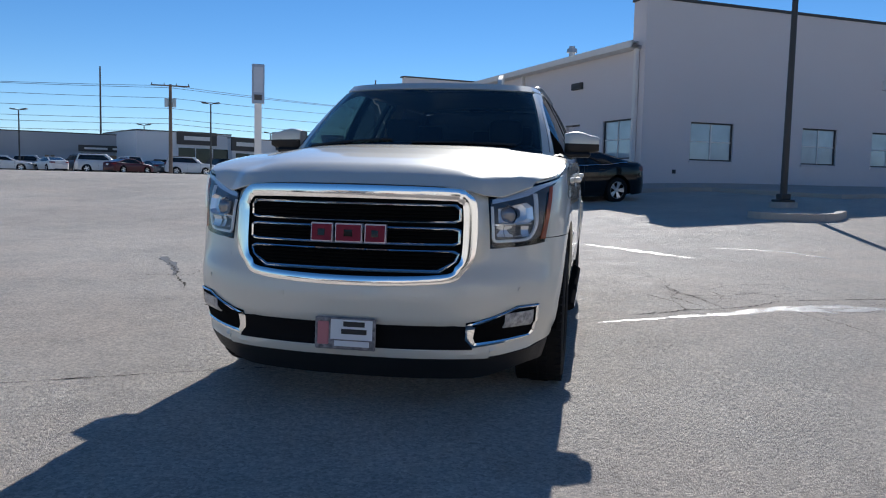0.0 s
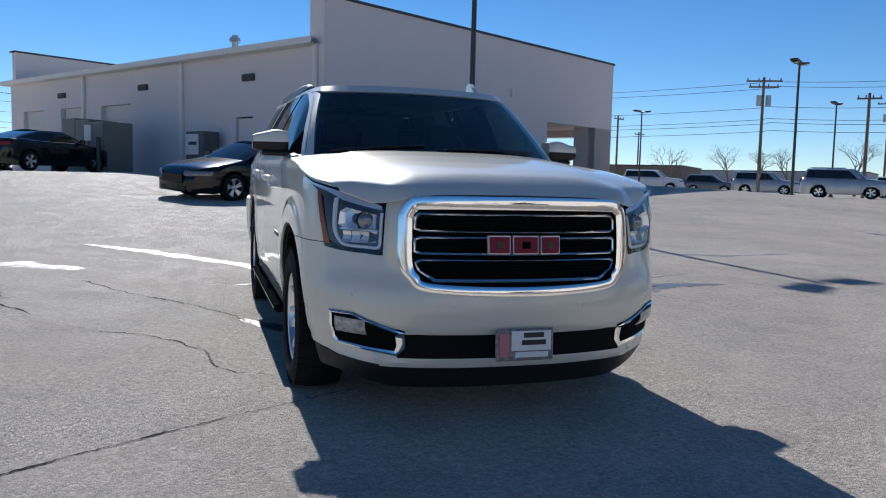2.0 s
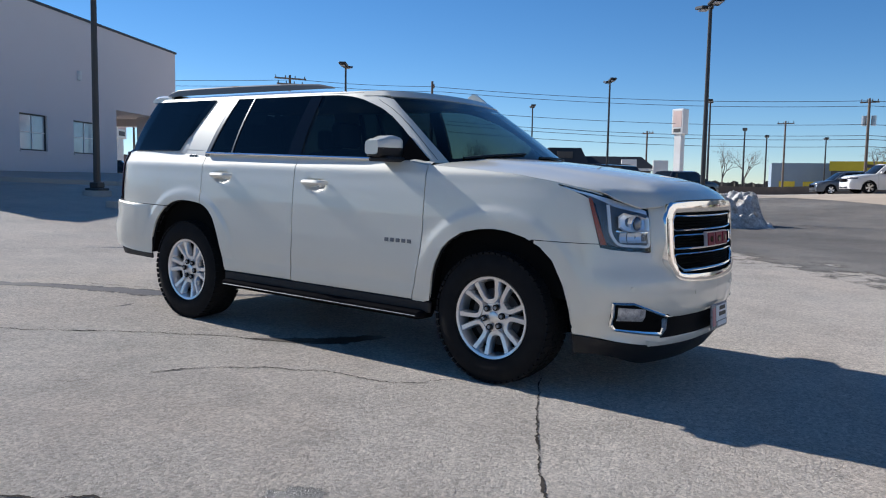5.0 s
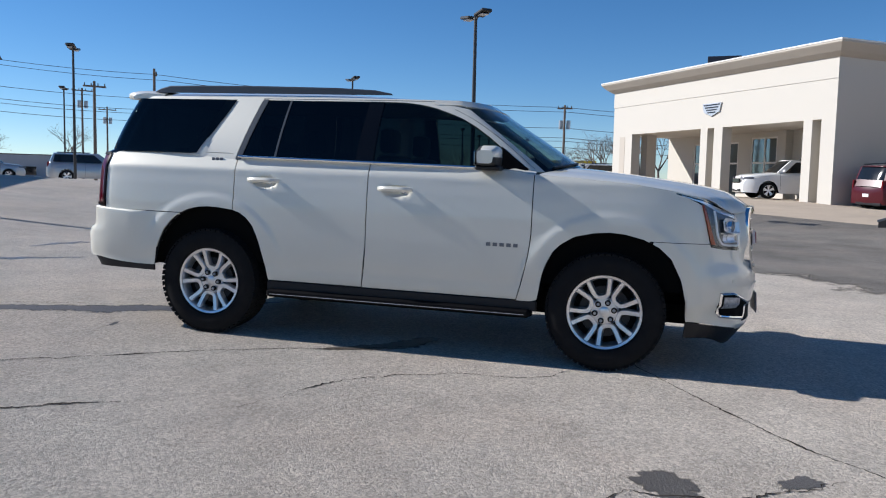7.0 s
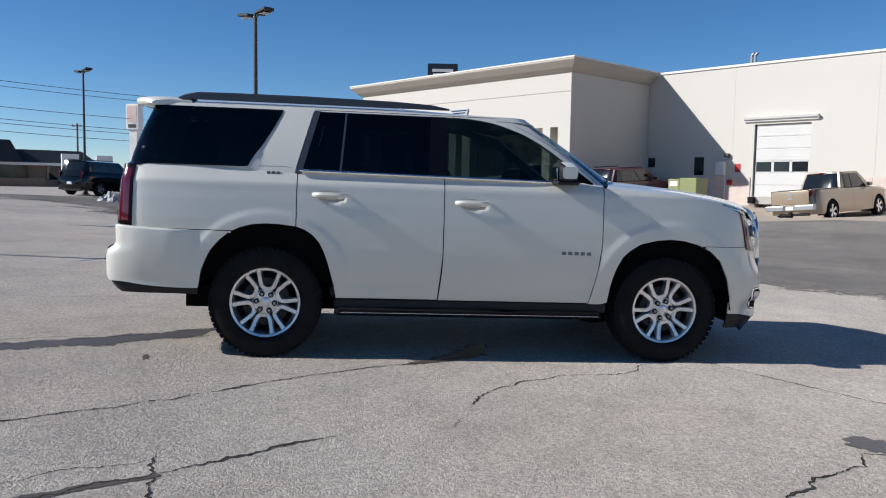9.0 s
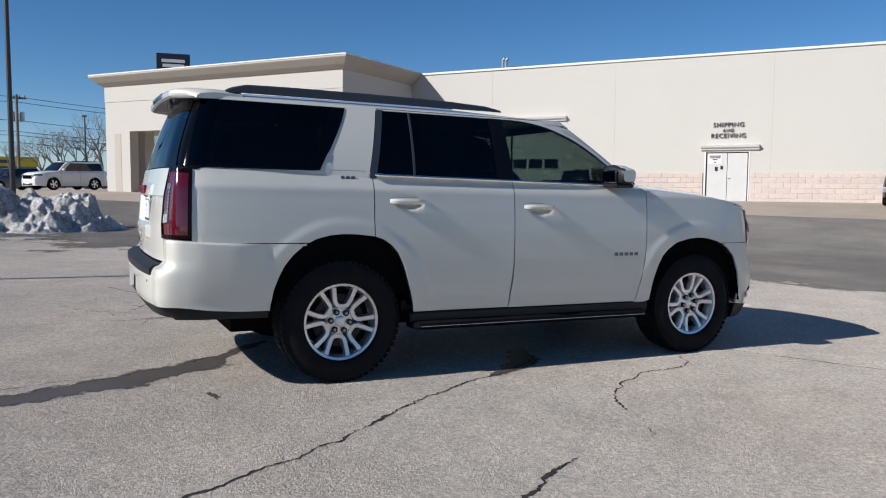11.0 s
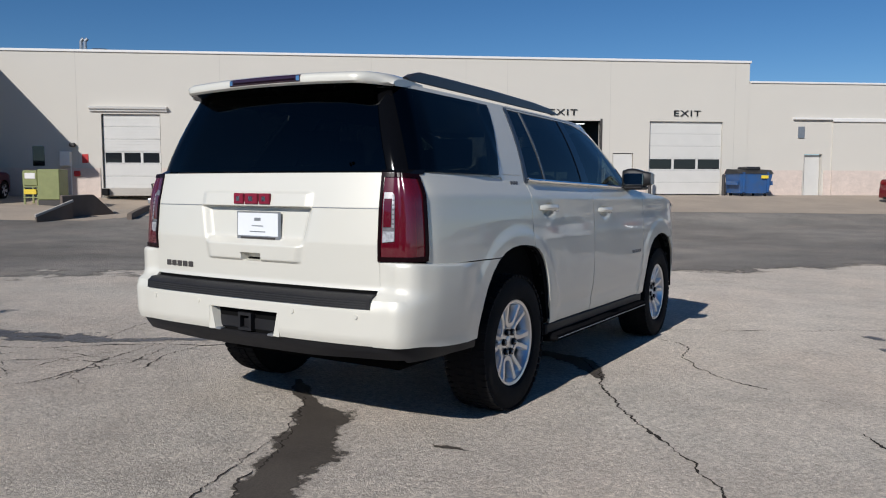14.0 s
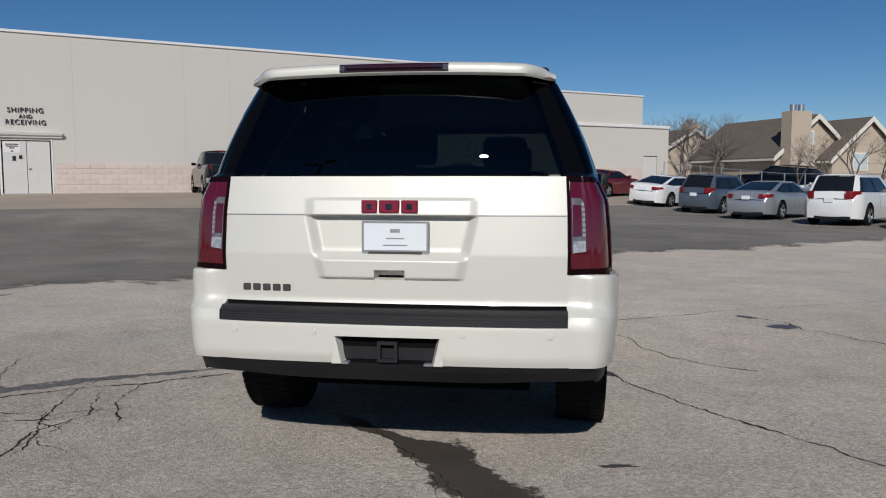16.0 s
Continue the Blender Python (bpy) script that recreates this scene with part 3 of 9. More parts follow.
prof = [(0.3, 6.98), (-0.03, 7.0), (-0.12, 7.05), (-0.32, 7.2), (-0.58, 7.47), (-0.62, 7.52), (-0.62, 7.61), (0.3, 7.62)]
rows = [[(-17.02 - max(0, -p[0]), p[0], p[1]) for p in prof], [(max(-0.3, -p[0]), p[0], p[1]) for p in prof], [(max(-0.3, -p[0]), 6.76, p[1]) for p in prof]]
sheet(b2, rows)
part("cornice", b2, M_SOFFIT, show, "flared brown cornice", smooth=False)
b2 = bmesh.new()
box(b2, -17.66, -0.635, 7.605, 0.635, 0.2, 7.67)
box(b2, -0.5, 0.201, 7.605, 0.635, 6.76, 7.67)
part("coping", b2, M_TRIMWHITE, show, smooth=False)
part("roof", B(-16.5, 0.7, 6.9, -0.6, 6.7, 7.2), M_INSIDE, show)
part("porch_soffit", B(-16.5, 0.6, 4.38, -0.5, PW, 4.53), M_CREAM2, show)
M_SHOWGLASS = mat("showroom glass", (0.16, 0.20, 0.22), 0.03, 0.35, spec=1.0, vary=0.6, scale=0.7, tone=(0.03, 0.04, 0.045), coat=1.0)
GLAZED = [(-9.61, -7.64, 0.75, 4.1, 2), (-14.5, -10.6, 0.75, 3.9, 4)]
slab_wall("porch_wall", -16.5, -0.5, BASE, 4.38, [g[:4] for g in GLAZED], show, M_CREAM2, front=PW, thick=0.25)
for gx0, gx1, gz0, gz1, n in GLAZED:
    screen = part("glass_screen", B(gx0, PW + 0.04, gz1 - 0.09, gx1, PW + 0.15, gz1), M_TRIMWHITE, show, "white framed glass screen")
    w = (gx1 - gx0) / n
    for k in range(n + 1):
        x = min(gx0 + k * w, gx1 - 0.09)
        part("mullion", B(x, PW + 0.04, gz0, x + 0.09, PW + 0.14, gz1 - 0.09), M_TRIMWHITE, screen)
    part("transom", B(gx0 + 0.09, PW + 0.05, 2.62, gx1 - 0.09, PW + 0.13, 2.72), M_TRIMWHITE, screen)
    for k in range(n):
        for za, zb in ((gz0, 2.62), (2.72, gz1 - 0.09)):
            part("pane", B(gx0 + k * w + 0.09, PW + 0.08, za, gx0 + (k + 1) * w - 0.005, PW + 0.09, zb), M_SHOWGLASS, screen)
part("entry_back_wall", B(-16.4, 6.6, BASE, -0.5, 6.7, 4.3), M_INSIDE, show)
part("pier", B(-7.09, PW - 0.5, BASE, -6.54, PW - 0.004, 4.376), M_CREAM2, show)
part("pier", B(-10.4, 1.6, BASE, -9.85, 2.3, 4.376), M_CREAM2, show)
part("pier", B(-15.7, 1.2, BASE, -15.1, 1.9, 4.376), M_CREAM2, show)
# crest shaped badges, plain shapes
M_CHROMEDARK = mat("dark badge metal", (0.06, 0.06, 0.065), 0.3, 0.6)
bm = bmesh.new()
prism(bm, [(-8.62, -0.02, 5.66), (-8.50, -0.02, 5.20), (-7.90, -0.02, 4.98), (-7.30, -0.02, 5.20), (-7.18, -0.02, 5.66)], (0, -0.05, 0))
badge = part("wall_badge", bm, mat("bright badge metal", (0.55, 0.55, 0.56), 0.35, 0.6), show, "bright striped shield badge on the wall", smooth=False)
for k in range(4):
    w = 1.20 - k * 0.20
    part("badge_stripe", B(-7.9 - w / 2, -0.085, 5.54 - 0.13 * k, -7.9 + w / 2, -0.06, 5.60 - 0.13 * k), M_CHROMEDARK, badge)
# ---- grey dealership building ----
A0 = Vector((2.5, 20.0, 0))
AR, AL = 30.0, 123.0
AB = 0.6
grey = thing("grey_building", pose(A0.x, A0.y, 0, 0, 0, AR), "grey stucco dealership building in its own shade", "building")
# local: x along the tall wall, -y towards the lot
WINS = [(1.85, 3.55, 2.0, 3.26), (6.45, 7.98, 2.0, 3.26), (9.6, 11.25, 2.0, 3.24)]
slab_wall("wall", 0.0, 18.2, AB, 7.05, [*WINS, (12.7, 16.7, AB, 3.9)], grey, M_GREYWALL, thick=0.35, label="tall grey stucco wall")
part("coping", B(-0.05, -0.05, 7.05, 18.26, 0.4, 7.14), M_TRIMDARK, grey, "dark metal parapet cap")
part("wall", B(17.85, 0.35, 3.9, 18.2, 16, 7.05), M_GREYWALL, grey)
part("wall", B(0.0, 0.35, 5.5, 0.3, 0.75, 7.05), M_GREYWALL, grey)
part("coping", B(-0.05, 0.4, 7.05, 0.35, 0.8, 7.14), M_TRIMDARK, grey)
part("coping", B(17.9, 0.4, 7.05, 18.26, 16, 7.14), M_TRIMDARK, grey)
part("roof", B(0.3, 0.35, 5.4, 17.85, 16, 5.5), M_INSIDE, grey)
part("porch_column", B(16.7, 0.0, AB, 18.2, 1.2, 3.9), M_GREYWALL, grey)
part("porch_column", B(16.7, 5.0, AB, 18.2, 6.2, 3.9), M_GREYWALL, grey)
part("porch_beam", B(17.6, 1.2, 3.55, 18.2, 5.0, 3.9), M_GREYWALL, grey)
part("porch_soffit", B(12.7, 0.35, 3.9, 17.85, 16, 4.05), M_GREYWALL, grey)
part("porch_wall", B(12.35, 0.35, AB, 12.7, 0.9, 3.9), M_GREYWALL, grey)
part("inner_wall", B(0.35, 8.0, AB, 12.5, 8.2, 5.4), M_INSIDE, grey)
part("inner_floor", B(0.3, 0.35, AB, 12.5, 8.0, 1.15), M_CONC, grey)
for k in range(3):
    ya = 0.9 + k * 1.35
    part("mullion", B(12.66, ya, 1.15, 12.76, ya + 0.1, 3.9), M_GALV, grey)
    for zz in (1.2, 2.1, 3.0):
        part("pane", B(12.7, ya + 0.1, zz, 12.715, ya + 1.35, zz + 0.8), M_WINGLASS, grey)
        part("transom", B(12.66, ya + 0.1, zz + 0.8, 12.76, ya + 1.35, zz + 0.9), M_GALV, grey)


def window_in(parent, x0, x1, z0, z1, y, m=None):
    """A four-light window: frame, cross bars, sill and panes."""
    w = part("window", B(0, 0, 0, 0.001, 0.001, 0.001), M_TRIMDARK, parent)
    bpy.data.objects.remove(w)
    b3 = bmesh.new()
    for (a, c, d, e) in ((x0, x0 + 0.05, z0, z1), (x1 - 0.05, x1, z0, z1), (x0 + 0.05, x1 - 0.05, z0, z0 + 0.05), (x0 + 0.05, x1 - 0.05, z1 - 0.05, z1)):
        box(b3, a, y + 0.06, d, c, y + 0.16, e)
    w = part("window", b3, M_TRIMDARK, parent, "dark framed four-pane window", smooth=False, m=m)
    xm, zm = (x0 + x1) / 2, (z0 + z1) / 2
    part("glazing_bar", B(xm - 0.025, y + 0.07, z0 + 0.05, xm + 0.025, y + 0.14, z1 - 0.05), M_TRIMWHITE, w)
    part("glazing_bar", B(x0 + 0.05, y + 0.075, zm - 0.02, x1 - 0.05, y + 0.135, zm + 0.02), M_TRIMWHITE, w)
    for xa, xb in ((x0 + 0.05, xm - 0.025), (xm + 0.025, x1 - 0.05)):
        for za, zb in ((z0 + 0.05, zm - 0.02), (zm + 0.02, z1 - 0.05)):
            part("pane", B(xa, y + 0.1, za, xb, y + 0.108, zb), M_SHADEGLASS, w)
    part("sill", B(x0 - 0.04, y - 0.05, z0 - 0.06, x1 + 0.04, y + 0.06, z0), M_GREYWALL, w)
    return w


M_SHADEGLASS = mat("glass over pale blind", (0.50, 0.57, 0.60), 0.04, spec=0.9, vary=0.3, scale=1.3, tone=(0.2, 0.22, 0.23), coat=1.0)
for w in WINS:
    window_in(grey, *w, 0.0)
part("hose_tap", B(1.2, -0.08, 1.55, 1.3, 0.0, 1.68, bevel=0.01), M_TRIMDARK, grey)
part("wall_light", B(9.9, -0.12, 4.75, 10.05, 0.0, 5.1, bevel=0.01), M_TRIMWHITE, grey)
# lower workshop wing, turned back from the corner
wing = thing("workshop_wing", pose(A0.x, A0.y, 0, 0, 0, AL + 180), "low grey workshop wing with metal eave and overhead doors", "building")
# local: x=0 at the corner and runs to -24 along the wall; -y towards the lot
LW = [(-2.25, -0.62, 2.0, 3.32)]
LD = [(-14.75, -12.2, 1.0, 4.12), (-18.6, -16.4, 1.0, 4.15), (-22.7, -20.4, 1.0, 4.15)]
slab_wall("wall", -24.2, -0.0, AB, 5.55, [*LW, *LD, (-4.75, -3.75, 1.0, 3.3)], wing, M_GREYWALL, thick=0.3)
for w in LW:
    window_in(wing, *w, 0.0)
for d in LD:
    sectional_door(wing, d[0] + 0.03, d[1] - 0.03, d[2], d[3], 0.2, 1, 5)
part("door_leaf", B(-4.7, 0.1, 1.1, -3.8, 0.16, 3.25), M_GREYWALL, wing, "grey steel door")
part("wall", B(-24.2, 0.3, AB, -23.9, 16, 5.55), M_GREYWALL, wing)
# ribbed metal roof, rising away from the eave
b2 = bmesh.new()
pts = []
x = -24.4
while x < -0.55:
    for dx, dz in ((0, 0), (0.16, 0), (0.2, 0.04), (0.26, 0.04), (0.3, 0)):
        pts.append((x + dx, dz))
    x += 0.3
sheet(b2, [[(px, y, z + dz) for px, dz in pts] for y, z in ((-0.35, 5.72), (14.0, 5.85))])
part("roof", b2, M_METALPANEL, wing, "pale ribbed metal roof", smooth=False)
b2 = bmesh.new()
sheet(b2, [[(x, y, z) for y, z in ((-0.02, 5.5), (-0.42, 5.52), (-0.44, 5.72), (-0.36, 5.74), (-0.36, 5.6), (-0.02, 5.58))] for x in (-24.4, -0.16)])
part("gutter", b2, M_TRIMWHITE, wing, "white box gutter", smooth=False)
for x in (-0.35, -8.2, -16.2):
    part("downspout", B(x - 0.07, -0.15, 1.0, x + 0.07, -0.02, 5.52, bevel=0.015), M_TRIMWHITE, wing)
for x, z in ((-3.95, 4.68), (-11.1, 4.73), (-18.4, 4.75)):
    vent = part("wall_vent", B(x - 0.33, -0.1, z - 0.12, x + 0.33, 0.0, z + 0.12, bevel=0.01), M_TRIMDARK, wing)
    for k in range(3):
        part("louvre", B(x - 0.3, -0.13, z - 0.09 + k * 0.07, x + 0.3, -0.1, z - 0.05 + k * 0.07), M_TRIMDARK, vent)
part("parapet_block", B(-24.2, 0.1, 5.6, -23.8, 14.0, 7.25), M_GREYWALL, wing, "taller block at the far end")
part("coping", B(-24.3, 0.0, 7.25, -23.7, 14.1, 7.33), M_TRIMDARK, wing)
b2 = bmesh.new()
tube(b2, (-6.5, 1.2, 5.8), (-6.5, 1.2, 6.35), 0.12)
tube(b2, (-6.5, 1.2, 6.35), (-6.5, 1.2, 6.5), 0.22, 0.2)
tube(b2, (-6.5, 1.2, 6.5), (-6.5, 1.2, 6.6), 0.12)
part("roof_vent", b2, M_GALV, wing)

for lo_, hi_, h in ((-8.2, 9.62, [SHIP]), (13.6, 21.3, [SIDE, EXIT2])):
    block_course(hall, lo_, hi_, 0.62, 2.04, -0.002, [(q[0] - 0.12, q[1] + 0.12) for q in h], M_PINK)
part("block_base", B(21.36, -0.03, 0.6, 24.4, 0.027, 2.02), M_PINK, hall, "pink block base")
part("block_base", B(25.6, -0.03, 0.6, 25.99, 0.027, 2.02), M_PINK, hall)
part("block_base", B(26.0, -0.10, 0.6, 34.8, -0.043, 2.02), M_PINK, hall)
part("block_base", B(-17.0, -0.04, 0.6, -11.1, -0.003, 2.02), M_PINK, hall)

# ---- the white SUV ----
def pearl():
    m = mat("pearl white paint", (0.675, 0.655, 0.58), 0.5, 0.2, coat=1.0, spec=0.12)
    nt = m.node_tree
    b = nt.nodes["Principled BSDF"]
    tc = nt.nodes.new("ShaderNodeTexCoord")
    dust = nd(nt, "ShaderNodeTexNoise", Scale=1.6, Detail=2.0, Roughness=0.5)
    nt.links.new(tc.outputs["Object"], dust.inputs["Vector"])
    mr = nt.nodes.new("ShaderNodeMapRange")
    mr.inputs["From Min"].default_value, mr.inputs["From Max"].default_value = 0.35, 0.75
    mr.inputs["To Min"].default_value, mr.inputs["To Max"].default_value = 0.44, 0.52
    nt.links.new(dust.outputs["Fac"], mr.inputs["Value"])
    nt.links.new(mr.outputs[0], b.inputs["Roughness"])
    return m


M_PEARL = pearl()
M_CHROME = mat("chrome", (0.84, 0.84, 0.84), 0.09, 1.0)
M_SATIN = mat("machined aluminium", (0.72, 0.72, 0.73), 0.28, 0.9, vary=0.1, scale=8)
M_MIRROR = mat("mirror glass", (0.25, 0.26, 0.28), 0.02, 1.0)
M_BRUSHED = mat("dull brushed trim", (0.17, 0.17, 0.18), 0.5, 0.6, vary=0.3, scale=9)
M_ALLOYDARK = mat("painted wheel pockets", (0.30, 0.31, 0.32), 0.4, 0.6)
M_TYRE = mat("tyre rubber", (0.009, 0.009, 0.010), 0.85, spec=0.15, vary=0.4, scale=9, tone=(0.02, 0.019, 0.018), bump=0.15, bump_scale=90)
M_TRIMBLACK = mat("black bumper plastic", (0.010, 0.010, 0.012), 0.5, spec=0.35, vary=0.35, scale=5, tone=(0.02, 0.019, 0.018), bump=0.1, bump_scale=300)
M_GLOSSBLACK = mat("gloss black", (0.004, 0.004, 0.005), 0.04, spec=0.3)
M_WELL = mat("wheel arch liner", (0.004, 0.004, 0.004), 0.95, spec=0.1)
M_TINT = glass_mat("privacy glass", (0.030, 0.035, 0.036), gloss=0.75)
M_CLEAR = glass_mat("windscreen glass", (0.48, 0.55, 0.52))
M_SIDECLEAR = glass_mat("lightly tinted glass", (0.15, 0.19, 0.175), gloss=0.75)
M_LENS = glass_mat("lamp lens", (0.9, 0.92, 0.93))
M_REDLENS = mat("red lamp lens", (0.088, 0.002, 0.008), 0.12, coat=1.0, spec=0.6)
M_SMOKED = mat("smoked plum lens", (0.030, 0.008, 0.016), 0.1, coat=1.0, spec=0.6)
M_DARKRED = mat("smoked red lens", (0.008, 0.002, 0.003), 0.2, spec=0.12)
M_SILVERLENS = mat("clear lamp insert", (0.20, 0.195, 0.205), 0.25, 0.3, vary=0.8, scale=18, tone=(0.08, 0.07, 0.075), coat=0.5)
M_BOWL = mat("silvered lamp bowl", (0.86, 0.86, 0.87), 0.22, 0.6)
M_LAMPBLACK = mat("lamp bezel", (0.10, 0.10, 0.105), 0.3, 0.4, vary=0.6, scale=14, tone=(0.05, 0.05, 0.055))
M_LEDCELL = mat("clear led cell", (0.36, 0.36, 0.37), 0.2, 0.3, coat=1.0)
M_GUIDE = mat("pale light guide plastic", (0.80, 0.82, 0.84), 0.3, coat=0.6)
M_PROJECTOR = mat("projector glass", (0.16, 0.17, 0.19), 0.12, 0.5, coat=1.0, spec=0.8)
M_FOG = mat("ribbed fog glass", (0.45, 0.46, 0.48), 0.3, 0.2, vary=0.9, scale=40, tone=(0.12, 0.12, 0.13), coat=0.5)
M_AMBER = mat("amber reflector", (0.36, 0.060, 0.012), 0.35, vary=0.5, scale=40, tone=(0.20, 0.03, 0.01), spec=0.3)
M_BADGERED = mat("badge red", (0.19, 0.014, 0.034), 0.5, spec=0.2)
M_FRAME = mat("satin window frame", (0.05, 0.06, 0.075), 0.35, 0.3)
M_LEATHER = mat("dark seat leather", (0.012, 0.011, 0.011), 0.6, vary=0.2, scale=5)
M_PLATE = mat("white plate", (0.72, 0.74, 0.76), 0.4)
M_PLATEFRAME = mat("plate frame", (0.28, 0.27, 0.28), 0.4, vary=0.9, scale=45, tone=(0.03, 0.03, 0.035))


def spline(pts, n):
    """Dense Catmull-Rom curve through 2D points."""
    out = []
    p = [np.array(a, float) for a in pts]
    p = [2 * p[0] - p[1]] + p + [2 * p[-1] - p[-2]]
    for i in range(1, len(p) - 2):
        for k in range(n):
            t = k / n
            out.append(0.5 * (2 * p[i] + (p[i + 1] - p[i - 1]) * t + (2 * p[i - 1] - 5 * p[i] + 4 * p[i + 1] - p[i + 2]) * t * t
                              + (3 * p[i] - p[i - 1] - 3 * p[i + 1] + p[i + 2]) * t ** 3))
    out.append(p[-2])
    return np.array(out)


OUT = spline([(0, -2.485), (0.25, -2.475), (0.5, -2.43), (0.68, -2.36), (0.815, -2.265), (0.915, -2.155), (0.972, -2.02), (0.996, -1.80), (1.004, -1.40),
              (1.003, -0.6), (1.003, 0.4), (1.003, 1.3), (0.998, 1.9), (0.985, 2.25), (0.965, 2.42), (0.92, 2.535), (0.82, 2.595), (0.6, 2.63), (0.3, 2.645), (0, 2.65)], 24)
_tan = np.gradient(OUT, axis=0)
_nrm = np.stack([_tan[:, 1], -_tan[:, 0]], 1)
_nrm /= np.linalg.norm(_nrm, axis=1)[:, None]
_nrm[:2] = (0, -1)
_nrm[-2:] = (0, 1)
_idx = np.arange(len(OUT))
I_FRONT = slice(0, 7 * 24)
I_REAR0 = 13 * 24


def s_front(x):
    return float(np.interp(x, OUT[I_FRONT, 0], _idx[I_FRONT]))


def s_rear(x):
    return float(np.interp(-x, -OUT[I_REAR0:, 0], _idx[I_REAR0:]))


def s_side(y):
    return float(np.interp(y, OUT[:, 1], _idx))


SIDE_IN = table([(0.2, 0.10), (0.40, 0.045), (0.45, 0.022), (0.50, 0.017), (0.535, 0.018), (0.57, 0.011), (0.64, 0.004), (0.78, 0.0), (0.98, 0.004), (1.12, 0.013), (1.19, 0.021), (1.232, 0.0235), (1.245, 0.0265), (1.29, 0.050), (1.32, 0.066), (1.35, 0.080)])
FRONT_IN = table([(0.17, 0.13), (0.25, 0.07), (0.31, 0.03), (0.345, 0.015), (0.355, 0.03), (0.46, 0.025), (0.48, 0.0), (0.60, -0.012), (0.68, 0.0), (0.76, 0.035), (0.85, 0.055), (1.0, 0.08), (1.07, 0.10), (1.14, 0.14), (1.3, 0.2)])
REAR_IN = table([(0.3, 0.2), (0.42, 0.08), (0.5, 0.02), (0.56, 0.0), (0.70, 0.0), (0.745, 0.015), (0.775, 0.07), (0.80, 0.08), (1.0, 0.07), (1.18, 0.085), (1.345, 0.12), (1.4, 0.15)])


def flare(y, z):
    """Swell of the body round the wheel arches."""
    e = 0.0
    for cy in (-1.49, 1.46):
        d = math.hypot(y - cy, (z - 0.40) * 0.97)
        e = max(e, 0.008 * ease((0.655 - d) / 0.055))
    return e


def skin(s, z, sign=1, off=0.0):
    """A point of the lower body: s along the half outline, z up; off: metres proud."""
    x = float(np.interp(s, _idx, OUT[:, 0]))
    y = float(np.interp(s, _idx, OUT[:, 1]))
    nx = float(np.interp(s, _idx, _nrm[:, 0]))
    ny = float(np.interp(s, _idx, _nrm[:, 1]))
    wf = ease(-ny) if ny < 0 else 0.0
    wr = ease(ny) if ny > 0 else 0.0
    ins = wf * FRONT_IN(z) + wr * REAR_IN(z) + (1 - wf - wr) * (SIDE_IN(z) - flare(y, z)) - off
    return Vector((sign * (x - nx * ins), y - ny * ins, z))


def skin_patch(bm, ss, zlo, zhi, sign, nv=10, off=0.0, dz=None):
    """A panel on the body over the stations ss, between two edge functions of s."""
    rows = []
    for s in ss:
        a, b = zlo(s), zhi(s)
        rows.append([skin(s, a + (b - a) * k / nv, sign, off) for k in range(nv + 1)])
    return sheet(bm, rows)


def grid_between(a, b, n):
    return [a + (b - a) * k / n for k in range(n + 1)]


def band(bm, lo, hi, sign, off, thick=0.012, n=26, nv=8):
    """A curved plate on the body between a lower and an upper edge, both lists of (s, z)."""
    fl, fh = table(lo), table(hi)
    a, b = max(lo[0][0], hi[0][0]), min(lo[-1][0], hi[-1][0])
    ss = sorted({*grid_between(a, b, n), *[p[0] for p in lo + hi if a <= p[0] <= b]})
    skin_patch(bm, ss, fl, fh, sign, nv, off)
    thicken(bm, thick)


def ring_on_skin(bm, outer, inner, sign, off, depth, n=6):
    """A frame between two matching outlines of (s, z)."""
    def dense(pts):
        d = []
        for p, q in zip(pts, pts[1:] + pts[:1]):
            d += [(p[0] + (q[0] - p[0]) * k / n, p[1] + (q[1] - p[1]) * k / n) for k in range(n)]
        return d
    o, i = dense(outer), dense(inner)
    mid = [((a[0] + b[0]) / 2, (a[1] + b[1]) / 2) for a, b in zip(o, i)]
    rows = [[skin(*p, sign, off - depth) for p in o], [skin(*p, sign, off * 0.7) for p in o], [skin(*p, sign, off) for p in mid],
            [skin(*p, sign, off * 0.7) for p in i], [skin(*p, sign, off - depth) for p in i]]
    sheet(bm, rows, close=True)


FARCH = table([(-1.998, 0.37), (-1.985, 0.50), (-1.948, 0.64), (-1.879, 0.775), (-1.80, 0.845), (-1.70, 0.893), (-1.585, 0.92), (-1.48, 0.928), (-1.38, 0.918), (-1.257, 0.889), (-1.17, 0.835),
               (-1.117, 0.783), (-1.07, 0.69), (-1.041, 0.594), (-1.018, 0.43)])
RARCH = table([(0.976, 0.444), (0.99, 0.52), (1.013, 0.607), (1.04, 0.70), (1.066, 0.768), (1.10, 0.835), (1.148, 0.888), (1.205, 0.925), (1.269, 0.945), (1.38, 0.957), (1.471, 0.96), (1.56, 0.953),
               (1.65, 0.93), (1.733, 0.888), (1.80, 0.83), (1.855, 0.762), (1.89, 0.69), (1.917, 0.618), (1.939, 0.485)])
HOODLINE = table([(-2.30, 1.105), (-2.21, 1.134), (-2.129, 1.155), (-2.0, 1.183), (-1.868, 1.209), (-1.612, 1.245), (-1.202, 1.272), (-0.969, 1.285)])
BELT = table([(-0.97, 1.285), (-0.8, 1.308), (0.22, 1.318), (1.23, 1.328), (1.35, 1.345), (2.4, 1.345)])

hero = thing("suv", stand(0, 0), "pearl white full-size suv with chrome grille and six-spoke alloys", "car")


def ys(a, b, n):
    return [s_side(v) for v in grid_between(a, b, n)]


def y_of(s):
    return float(np.interp(s, _idx, OUT[:, 1]))


